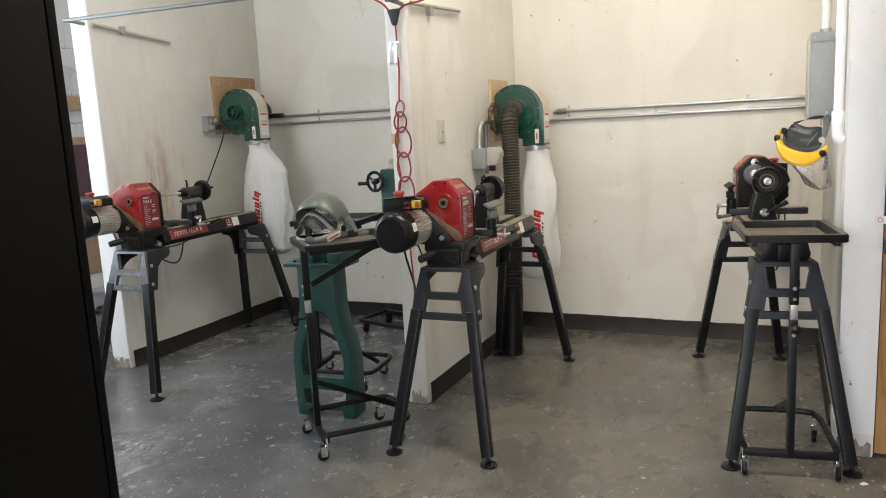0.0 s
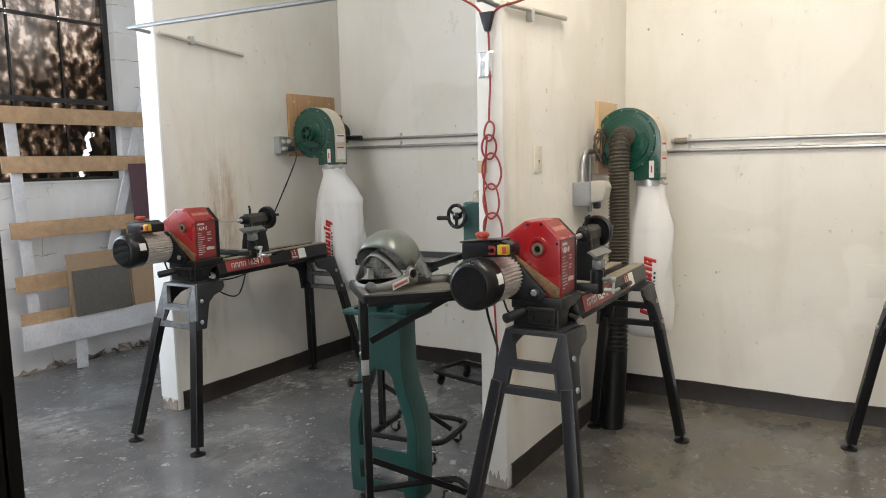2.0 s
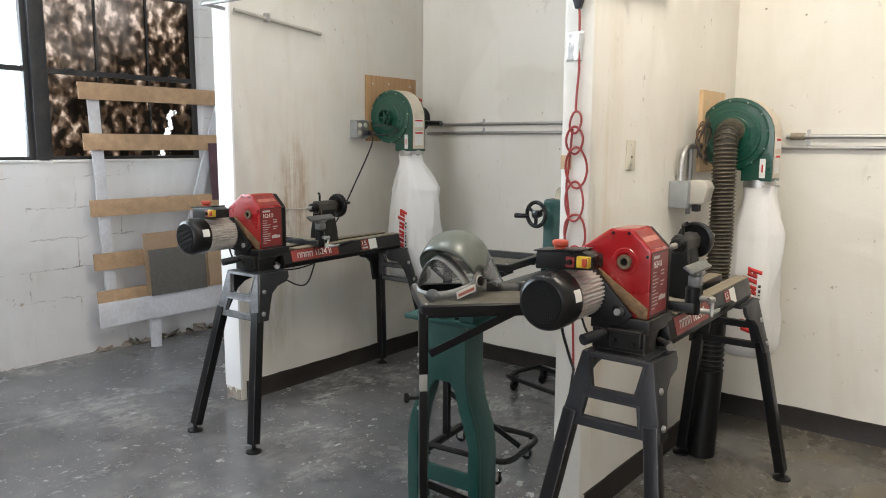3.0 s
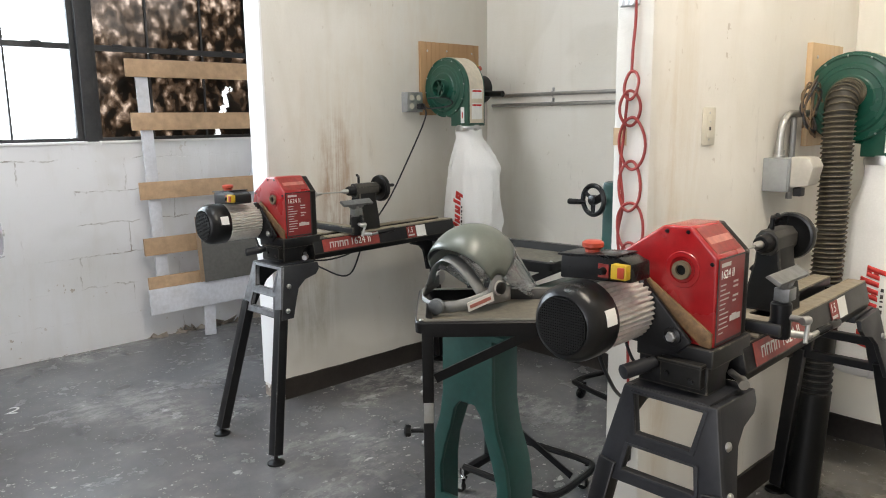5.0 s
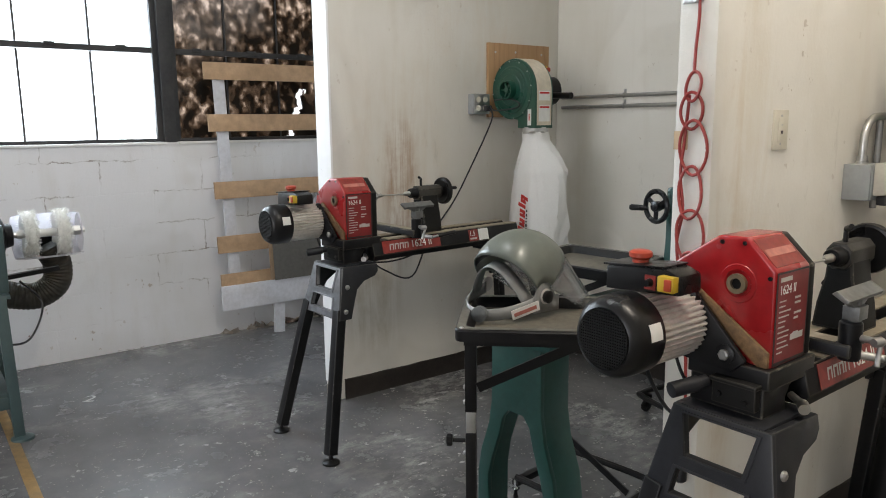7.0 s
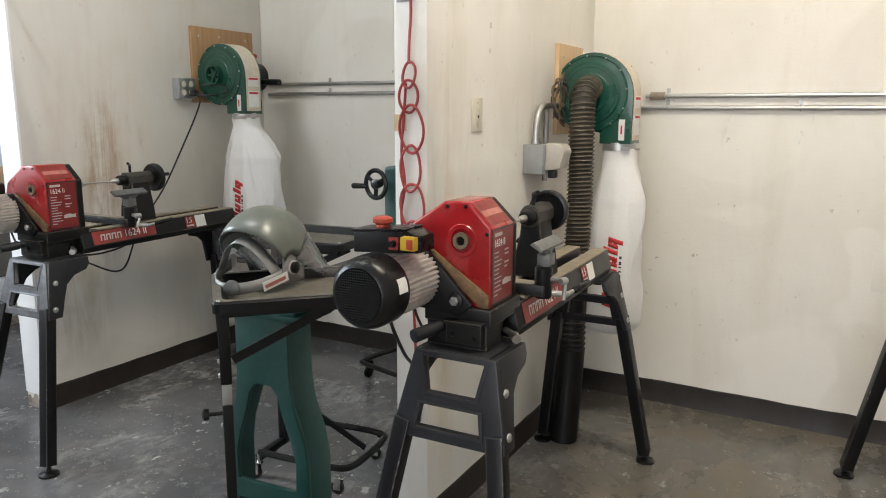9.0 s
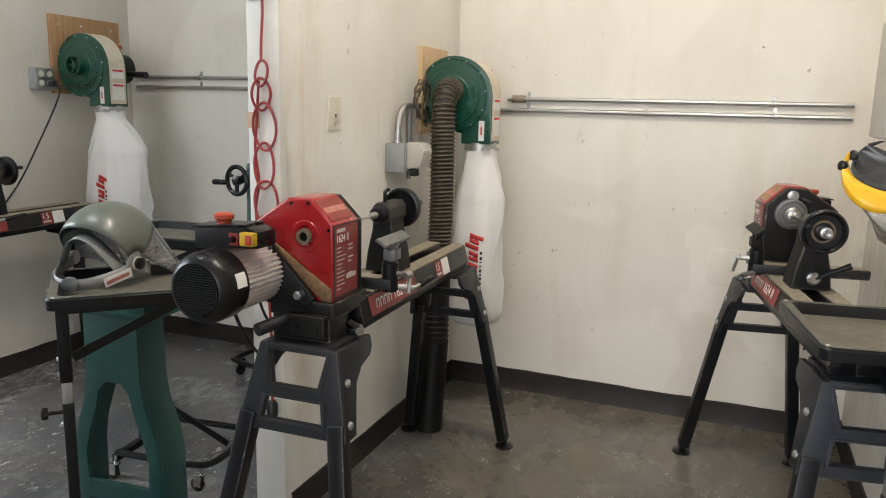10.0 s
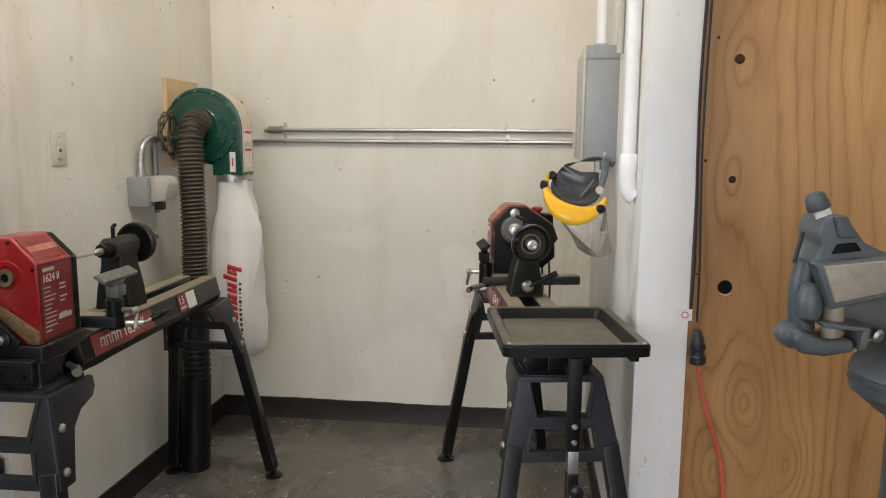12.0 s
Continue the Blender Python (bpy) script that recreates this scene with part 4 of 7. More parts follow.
    # the label on the side of the cover
    lab = part("side_label", shape(box, (0.0695, 0.214, 0.925), (0.0712, 0.338, 1.108)), "label_dark_red", cover, "dark red speed chart with white print")
    part("label_border", shape(box, (0.0702, 0.209, 0.918), (0.0708, 0.342, 1.112)), "label_black", lab)
    lettering("model_number", "1624 II", 0.027, "label_white", lab, pose(0.0714, 0.220, 1.074, 90, 0, 90), 0.0004, 0.9)
    bm = bmesh.new()
    box(bm, (0.0712, 0.222, 1.092), (0.0717, 0.268, 1.101))
    part("logo", bm, "label_grey", lab, "grey logo shapes")
    rnd = random.Random(4)
    bm = bmesh.new()
    for i in range(11):
        z = 1.05 - i * 0.0108
        box(bm, (0.0712, 0.222, z), (0.0716, 0.222 + rnd.uniform(0.02, 0.05), z + 0.003))
        if rnd.random() < 0.5:
            box(bm, (0.0712, 0.285, z), (0.0716, 0.285 + rnd.uniform(0.015, 0.04), z + 0.0045))
    box(bm, (0.0712, 0.275, 0.963), (0.0716, 0.328, 0.976))
    part("fine_print", bm, "label_grey", lab)
    # label on the sloping top edge
    tl = pose(0.0375, 0.275, 1.1470, 0, 44.2, 0)
    t1 = part("top_label", shape(box, (-0.036, -0.06, 0), (0.036, 0.06, 0.0012)), "label_red" if rod else "label_tan", cover, "worn top label", at=tl)
    part("label_stripe", shape(box, (-0.008, -0.054, 0.0012), (0.010, 0.054, 0.0016)), "label_pink", t1)
    # belt door, motor plate
    bm = bmesh.new()
    prism(bm, [(-0.125, 1.050), (-0.108, 1.066), (0.068, 0.948), (0.068, 0.916), (0.046, 0.916)], lambda p, q, s: (p, s, q), 0.195, 0.2035)
    part("belt_cover_strip", bm, "rust_strip", cover, "worn brown edge of the belt cover", 0.002)
    bm = bmesh.new()
    prism(bm, [(-0.20, 1.05), (-0.09, 1.05), (0.03, 0.925), (0.0, 0.895), (-0.16, 0.905), (-0.21, 0.95)], lambda p, q, s: (p, s, q), 0.178, 0.19)
    plate = part("motor_plate", bm, "black_paint", root, "black motor pivot plate", 0.004)
    part("pivot_bolt", shape(rev, (-0.012, 0.178, 0.933), (0, -1, 0), [(0.012, 0), (0.012, 0.014), (0.009, 0.016)], 6), "zinc", plate, "bright hex bolt")
    part("bolt_boss", shape(rev, (-0.012, 0.180, 0.933), (0, -1, 0), [(0.021, 0), (0.021, 0.007), (0.018, 0.009)], 16), "black_paint", plate)
    part("upper_boss", shape(rev, (-0.10, 0.178, 1.045), (0, -1, 0), [(0.02, 0), (0.02, 0.014), (0.012, 0.018)], 14), "black_paint", plate)
    # motor: fan cowl, finned body
    mx, mz = -0.135, 0.985
    bm = bmesh.new()
    rev(bm, (mx, 0.022, mz), (0, -1, 0), [(0.083, 0.000), (0.086, 0.005), (0.086, 0.056), (0.083, 0.072), (0.072, 0.088), (0.064, 0.092), (0.06, 0.088)], 36)
    motor = part("motor_cowl", bm, "black_plastic", root, "black domed motor fan cowl")
    bm = bmesh.new()
    for i in range(-10, 11):
        h = math.sqrt(max(0.061 ** 2 - (i * 0.0058) ** 2, 1e-5))
        box(bm, (mx - h, -0.0725, mz + i * 0.0058 - 0.0012), (mx + h, -0.0675, mz + i * 0.0058 + 0.0012))
        box(bm, (mx + i * 0.0058 - 0.0009, -0.0715, mz - h), (mx + i * 0.0058 + 0.0009, -0.0672, mz + h))
    part("fan_grille", bm, "black_matt", motor, "black slotted fan grille")
    part("motor_label", shape(prism, [(0.088 * math.cos(a), 0.088 * math.sin(a)) for a in (0.05, 0.15, 0.25, 0.35, 0.45)] + [(0.0865 * math.cos(a), 0.0865 * math.sin(a)) for a in (0.45, 0.35, 0.25, 0.15, 0.05)], lambda p, q, s: (mx + p, s, mz + q), -0.030, 0.006), "label_white", motor, "white rating label")
    bm = bmesh.new()
    n = 40
    prof = []
    for i in range(n):
        a0 = 2 * math.pi * i / n
        for da, r in ((0.0, 0.0745), (0.05, 0.081), (0.085, 0.081), (0.135, 0.0745)):
            prof.append((r * math.cos(a0 + da), r * math.sin(a0 + da)))
    prism(bm, prof, lambda p, q, s: (mx + p, s, mz + q), 0.018, 0.172)
    part("motor_body", bm, "motor_alloy", root, "finned bare-alloy motor body")
    part("motor_flange", shape(rev, (mx, 0.165, mz), (0, 1, 0), [(0.075, 0), (0.075, 0.018)], 24), "black_paint", root)
    # control box
    bm = bmesh.new()
    prism(bm, [(-0.218, 1.060), (-0.035, 1.072), (-0.037, 1.112), (-0.07, 1.124), (-0.216, 1.112)], lambda p, q, s: (p, s, q), 0.035, 0.112)
    ctl = part("control_box", bm, "black_plastic", root, "black plastic control box on the motor", 0.006)
    part("box_lid", shape(prism, [(-0.222, 1.112), (-0.07, 1.1235), (-0.07, 1.128), (-0.222, 1.117)], lambda p, q, s: (p, s, q), 0.031, 0.116), "black_plastic", ctl, "", 0.002)
    bm = bmesh.new()
    rev(bm, (-0.155, 0.07, 1.116), (0, 0, 1), [(0.017, 0), (0.017, 0.012), (0.024, 0.018), (0.024, 0.027), (0.018, 0.031)], 20)
    part("emergency_stop", bm, "estop_red", ctl, "orange-red mushroom stop button")
    sw = part("power_switch", shape(box, (-0.075, 0.016, 1.080), (-0.038, 0.036, 1.112)), "switch_yellow", ctl, "yellow rocker switch with red flap", 0.003)
    part("switch_flap", shape(box, (-0.056, 0.010, 1.084), (-0.041, 0.017, 1.108)), "estop_red", sw, "red flap", 0.003)
    part("selector_plate", shape(box, (-0.116, 0.0325, 1.076), (-0.090, 0.036, 1.106)), "label_red", ctl)
    part("selector_knob", shape(rev, (-0.103, 0.033, 1.091), (0, -1, 0), [(0.009, 0), (0.007, 0.014)], 12), "black_plastic", ctl)
    # levers on the base
    bm = bmesh.new()
    rev(bm, (-0.055, 0.18, 0.862), (-0.35, -0.9, -0.12), [(0.014, 0), (0.014, 0.02), (0.017, 0.022), (0.017, 0.088), (0.013, 0.09)], 16)
    part("belt_lever", bm, "grey_casting", hb, "dull grey lever grip")
    bm = bmesh.new()
    cyl(bm, (0.07, 0.30, 0.838), (0.105, 0.28, 0.832), 0.008)
    rev(bm, (0.105, 0.28, 0.832), (0.5, -0.7, -0.1), [(0.012, 0), (0.012, 0.025)], 12)
    part("lock_knob", bm, "bare_steel", hb, "worn steel lock knob")
    part("centre_point", shape(rev, (-0.012, 0.424, 1.085), (0, 1, 0), [(0.011, 0), (0.008, 0.03), (0.0015, 0.05)], 12), "bare_steel", head)
    if rod:
        part("test_bar", shape(cyl, (-0.012, 0.46, 1.085), (-0.004, tail_y - 0.10, 1.083), 0.0032), "bare_steel", head, "thin steel bar between the centres")
    # banjo and tool rest
    y = rest_y
    bm = bmesh.new()
    box(bm, (-0.235, y - 0.028, 0.898), (0.125, y + 0.028, 0.93))
    banjo = part("banjo", bm, "grey_casting", root, "cast-iron tool-rest slide across the bed", 0.006, worn="edge_dusty")
    part("dusty_top", shape(box, (-0.228, y - 0.022, 0.9302), (0.09, y + 0.022, 0.9312)), "dusty_bed", banjo, "sawdust on the slide")
    bm = bmesh.new()
    rev(bm, (0.112, y, 0.892), (0, 0, 1), [(0.022, 0), (0.024, 0.006), (0.024, 0.083), (0.02, 0.088)], 18)
    part("rest_socket", bm, "black_paint", banjo, "black tool-rest socket")
    bm = bmesh.new()
    cyl(bm, (0.118, y, 0.97), (0.118, y, 1.03), 0.0125)
    hull(bm, [(0.102, y - 0.085, 1.05), (0.135, y - 0.085, 1.03), (0.135, y + 0.085, 1.03), (0.102, y + 0.085, 1.05), (0.112, y - 0.085, 1.058), (0.141, y - 0.085, 1.04), (0.141, y + 0.085, 1.04), (0.112, y + 0.085, 1.058)],
         [(3, 2, 1, 0), (4, 5, 6, 7), (0, 1, 5, 4), (1, 2, 6, 5), (2, 3, 7, 6), (3, 0, 4, 7)])
    prism(bm, [(-0.07, 1.045), (0.07, 1.045), (0.02, 1.012), (-0.02, 1.012)], lambda p, q, s: (s, y + p, q), 0.110, 0.126)
    box(bm, (0.100, y - 0.022, 0.985), (0.136, y + 0.022, 1.016))
    part("tool_rest", bm, "tool_steel" if rod else "black_matt", banjo, "worn grey steel tool rest", 0.002)
    bm = bmesh.new()
    cyl(bm, (0.13, y, 0.945), (0.172, y - 0.004, 0.945), 0.008)
    rev(bm, (0.170, y - 0.006, 0.945), (0.3, 1, 0), [(0.009, -0.012), (0.011, -0.006), (0.011, 0.010), (0.009, 0.014)], 12)
    cyl(bm, (0.172, y + 0.008, 0.948), (0.178, y - 0.02, 0.895), 0.0055)
    part("clamp_lever", bm, "zinc", banjo, "bright clamp lever")
    bm = bmesh.new()
    cyl(bm, (0.12, y + 0.02, 0.90), (0.165, y + 0.05, 0.895), 0.009)
    cyl(bm, (0.165, y + 0.05, 0.895), (0.171, y + 0.08, 0.899), 0.006, 0.006)
    lever = part("lock_lever", bm, "zinc", banjo, "bright lock lever")
    part("lever_grip", shape(rev, (0.171, y + 0.08, 0.899), (0.19 - 0.165, 0.12, 0.015), [(0.006, 0), (0.009, 0.006), (0.010, 0.085), (0.007, 0.092)], 12), "black_plastic", lever, "long black grip")
    # tailstock
    y = tail_y
    bm = bmesh.new()
    prism(bm, [(-0.062, 0.897), (0.054, 0.897), (0.046, 0.96), (0.030, 1.03), (0.026, 1.075), (-0.034, 1.075), (-0.038, 1.03), (-0.054, 0.96)], lambda p, q, s: (p, s, q), y - 0.042, y + 0.062)
    tail = part("tailstock", bm, "black_matt", root, "grey cast tailstock", 0.006, worn="edge_dusty")
    bm = bmesh.new()
    prism(bm, [(-0.034, 1.068), (-0.022, 1.052), (0.014, 1.052), (0.026, 1.068), (0.026, 1.100), (0.012, 1.117), (-0.020, 1.117), (-0.034, 1.100)], lambda p, q, s: (p, s, q), y - 0.052, y + 0.084)
    barrel = part("barrel", bm, "casting_dusty", tail, "dusty grey eight-sided tailstock barrel", 0.003, worn="edge_dusty")
    part("barrel_nose", shape(rev, (-0.004, y - 0.09, 1.085), (0, 1, 0), [(0.019, 0), (0.022, 0.004), (0.024, 0.035), (0.029, 0.04)], 22), "black_paint", barrel, "tapered black nose")
    part("quill", shape(rev, (-0.004, y - 0.125, 1.085), (0, 1, 0), [(0.004, 0), (0.011, 0.012), (0.011, 0.06)], 14), "bare_steel", tail)
    bm = bmesh.new()
    rev(bm, (-0.004, y + 0.085, 1.085), (0, 1, 0), [(0.015, 0), (0.020, 0.004), (0.022, 0.018), (0.046, 0.022), (0.056, 0.018), (0.063, 0.020), (0.066, 0.030), (0.065, 0.040), (0.060, 0.044), (0.054, 0.040), (0.050, 0.030), (0.028, 0.029), (0.022, 0.034), (0.012, 0.035)], 34)
    wheel = part("handwheel", bm, "black_plastic", tail, "black dished handwheel")
    part("wheel_nut", shape(rev, (-0.004, y + 0.125, 1.085), (0, 1, 0), [(0.017, 0), (0.017, 0.02), (0.011, 0.021), (0.011, 0.045), (0.006, 0.045), (0.006, 0.03)], 14), "bare_steel", wheel)
    part("wheel_dust", shape(rev, (-0.004, y + 0.1135, 1.085), (0, 1, 0), [(0.034, 0), (0.034, 0.0012), (0.02, 0.0015)], 20), "worn_brown", wheel, "rusty brown hub face")
    part("wheel_grip", shape(rev, (0.045, y + 0.125, 1.10), (0, 1, 0), [(0.007, 0), (0.009, 0.03), (0.006, 0.036)], 12), "black_plastic", wheel)
    bm = bmesh.new()
    cyl(bm, (-0.004, y - 0.02, 1.112), (-0.004, y - 0.02, 1.15), 0.006)
    cyl(bm, (-0.004, y - 0.02, 1.15), (0.02, y - 0.05, 1.16), 0.006)
    part("quill_lock", bm, "black_paint", tail, "small black quill lock lever")
    cam = part("cam_boss", shape(rev, (-0.004, y + 0.06, 0.935), (0, 1, 0), [(0.02, 0), (0.02, 0.018), (0.013, 0.024)], 16), "bare_steel", tail, "worn steel cam boss")
    part("cam_lever", shape(cyl, (-0.008, y + 0.078, 0.937), (-0.098, y + 0.095, 0.985), 0.0065, 0.010), "black_paint", cam, "black tapered cam lever")
    # dangling power cord
    cord = smooth_path([(-0.14, 0.18, 0.92), (-0.115, 0.20, 0.84), (-0.09, 0.30, 0.795), (0.02, 0.42, 0.782), (0.05, 0.52, 0.79), (0.06, 0.60, 0.81)], 6)
    part("power_cord", shape(tube, cord, 0.004, 6), "cord_black", root)
    if not rod:
        for dx, low in ((-0.17, 0.60), (-0.20, 0.56)):
            drop = smooth_path([(dx, 0.12, 0.93), (dx - 0.005, 0.13, 0.78), (dx + 0.012, 0.16, low + 0.06), (dx + 0.05, 0.22, low)], 6)
            part("motor_lead", shape(tube, drop, 0.0045, 6), "cord_black", root, "black lead hanging from the motor")
    return root


# this stand takes the casting colour lightened for the window's reflection
lathe("wood_lathe", "red and black wood lathe beside the stained partition", pose(-3.185, 2.815, 0, 0, 0, 3.1), casting="casting_bare")
lathe("wood_lathe", "red and black wood lathe by the corded wall end", pose(-1.160, 2.650, 0, 0, 0, 1.6), rest_y=0.465)
lathe("wood_lathe", "dusty red and black wood lathe by the grey panel box", pose(-0.058, 4.405, 0, 0, 0, 190.3), casting="casting_slate", rod=False, rest_y=0.33 + 0.17, tail_y=0.66)


def even(pts, step):
    """The same path with points an even step apart."""
    out = [pts[0]]
    for p in pts[1:]:
        while (p - out[-1]).length > step:
            out.append(out[-1] + (p - out[-1]).normalized() * step)
    return out


def thicken(ob, t):
    s = ob.modifiers.new("thickness", "SOLIDIFY")
    s.thickness, s.offset = t, 0
    return ob


# ---------------------------------------------------------------- dust blowers
def blower(name, label, m, gland):
    root = thing(name, label, "dust blower", m, "dust blowers")
    R, D = 0.178, 0.135
    arc = [((R + (0.155 - R) * i / 26) * math.cos(math.radians(-8 + i * 10.7)), (0.172 + (0.155 - 0.172) * i / 26) * math.sin(math.radians(-8 + i * 10.7))) for i in range(1, 27)]
    poly = [(R, -0.205), (R, -0.03)] + arc + [(0.045, -0.16), (0.045, -0.205)]
    hs = part("housing", shape(prism, poly, lambda p, q, s: (p, s, q), 0.004, D), "machine_green", root, "glossy dark green scroll housing", 0.004)
    band = [(R + 0.0025, -0.19), (R + 0.0025, -0.03)] + [(p * 1.012, q * 1.012) for p, q in arc[:13]]
    inner = [(R - 0.001, -0.19), (R - 0.001, -0.03)] + [(p * 0.985, q * 0.985) for p, q in arc[:13]]
    part("band", shape(prism, band + inner[::-1], lambda p, q, s: (p, s, q), 0.018, D - 0.012), "scroll_band", hs, "dusty cream band with labels round the rim")
    for z, h in ((-0.17, 0.085), (-0.06, 0.05)):
        part("warning_label", shape(box, (R + 0.0025, 0.03, z), (R + 0.0035, 0.11, z + h)), "label_white", hs, "white warning label")
    for z in (-0.10, -0.025):
        part("label_stripe", shape(box, (R + 0.0035, 0.035, z), (R + 0.0042, 0.105, z + 0.010)), "print_red", hs)
    bm = bmesh.new()
    rev(bm, (0, 0.004, 0), (0, -1, 0), [(0.150, -0.002), (0.150, 0.004), (0.128, 0.006), (0.122, 0.012), (0.085, 0.014), (0.080, 0.018), (0.05, 0.018)], 40)
    part("face_plate", bm, "machine_green", root, "round green inlet plate")
    for rr_, tt_ in ((0.153, 0.0045), (0.108, 0.003), (0.083, 0.003)):
        part("pressed_ring", shape(ring_torus, (0, 0.001 if rr_ > 0.12 else -0.008, 0), (0, 1, 0), rr_, tt_, 44, 8), "machine_green", hs)
    for i in range(12):
        a = 2 * math.pi * i / 12 + 0.12
        part("plate_screw", shape(rev, (0.153 * math.cos(a), -0.001, 0.153 * math.sin(a)), (0, -1, 0), [(0.0045, 0), (0.003, 0.005)], 8), "zinc", hs)
    bm = bmesh.new()
    box(bm, (0.125, 0.0005, -0.19), (0.150, 0.004, -0.105))
    lb = part("front_label", bm, "label_white", hs, "small white label with a red arrow")
    part("arrow", shape(box, (0.134, -0.0003, -0.165), (0.141, 0.0006, -0.13)), "print_red", lb)
    bm = bmesh.new()
    rev(bm, (0, D - 0.002, 0), (0, 1, 0), [(0.09, 0), (0.09, 0.02), (0.078, 0.025), (0.078, 0.17), (0.06, 0.19)], 28)
    part("motor", bm, "black_paint", root, "black motor behind the housing")
    if gland:
        part("cord_gland", shape(cyl, (0.10, 0.20, -0.03), (0.25, 0.20, -0.035), 0.017), "black_plastic", root)
    part("switch_knob", shape(rev, (0.075, 0.165, 0.105), (1, -0.2, 0), [(0.022, 0), (0.022, 0.02), (0.016, 0.022), (0.016, 0.035)], 16), "switch_yellow", root, "yellow and red switch knob")
    part("switch_cap", shape(rev, (0.110, 0.158, 0.105), (1, -0.2, 0), [(0.013, 0), (0.013, 0.012)], 14), "estop_red", root, "red switch cap")
    bm = bmesh.new()
    rev(bm, (0.112, 0.07, -0.20), (0, 0, -1), [(0.068, 0), (0.068, 0.014), (0.071, 0.014), (0.071, 0.034), (0.068, 0.034), (0.066, 0.055)], 30)
    part("outlet_collar", bm, "zinc", root, "bright steel clamp collar")
    part("clamp_screw", shape(cyl, (0.175, 0.05, -0.225), (0.205, 0.05, -0.225), 0.006), "bare_steel", root)
    part("clamp_block", shape(box, (0.14, -0.004, -0.232), (0.175, 0.012, -0.218)), "bare_steel", root)
    # mounting bracket back to the plywood
    bm = bmesh.new()
    box(bm, (-0.175, 0.16, -0.07), (-0.02, 0.20, 0.07))
    part("mount_bracket", bm, "black_paint", root, "", 0.004)
    return root


def dust_bag(name, label, m, length, width, seed):
    """Limp cloth bag hung from the collar, with long folds."""
    root = thing(name, label, "dust bag", m, "dust bags")
    bm = bmesh.new()
    seg, rows = 96, 60
    rings = []
    for j in range(rows + 1):
        t = j / rows
        z = -t * length
        k = min(1.0, max(0.0, (t - 0.06) / 0.21))
        w = 0.068 + (width * 0.88 - 0.068) * k ** 0.9
        d = 0.068 + (0.095 - 0.068) * k
        if t > 0.31:
            w += width * 0.14 * math.sin((t - 0.31) / 0.69 * 2.4)
            d += 0.03 * math.sin((t - 0.31) / 0.69 * 3.0)
        if t > 0.9:
            e = (t - 0.9) / 0.1
            f = math.sqrt(max(0.0, 1 - e * e * 0.86))
            w, d = w * (0.45 + 0.55 * f), d * f
        ring = []
        for i in range(seg):
            a = 2 * math.pi * i / seg
            ca, sa = math.cos(a), math.sin(a)
            sq = 0.75
            x = math.copysign(abs(ca) ** sq, ca) * w
            y = math.copysign(abs(sa) ** sq, sa) * d
            fold = min(1, max(0, (t - 0.06) / 0.12)) * (0.026 * noise.noise(Vector((math.cos(a) * 1.8, math.sin(a) * 1.8 + seed, t * 1.8))) + 0.018 * noise.noise(Vector((math.cos(a) * 3.5, math.sin(a) * 3.5 + seed, t * 2.6))) - 0.036 * abs(noise.noise(Vector((math.cos(a) * 3.6, math.sin(a) * 3.6 + seed * 3, t * 2.2)))) - 0.012 * abs(noise.noise(Vector((math.cos(a) * 7, math.sin(a) * 7 + seed, t * 5)))) + 0.010 * math.sin(a * 8 + seed + t * 5) * max(0, 1 - abs(t - 0.2) * 3.0))
            s = 1 + fold / max(w, 0.05)
            ring.append(bm.verts.new((x * s + 0.006 * noise.noise(Vector((seed, 2, t * 2))) + (-0.025 if seed > 5 else 0.038 * min(1, t * 4)) * (t if seed > 5 else 1), y * s * 1.0 + fold, z)))
        rings.append(ring)
    for a, b in zip(rings, rings[1:]):
        for i in range(seg):
            bm.faces.new((a[i], a[(i + 1) % seg], b[(i + 1) % seg], b[i]))
    bm.faces.new(rings[-1])
    front = BVHTree.FromBMesh(bm)
    part("cloth", bm, "bag_cloth", root, "white cloth bag")
    return root, front


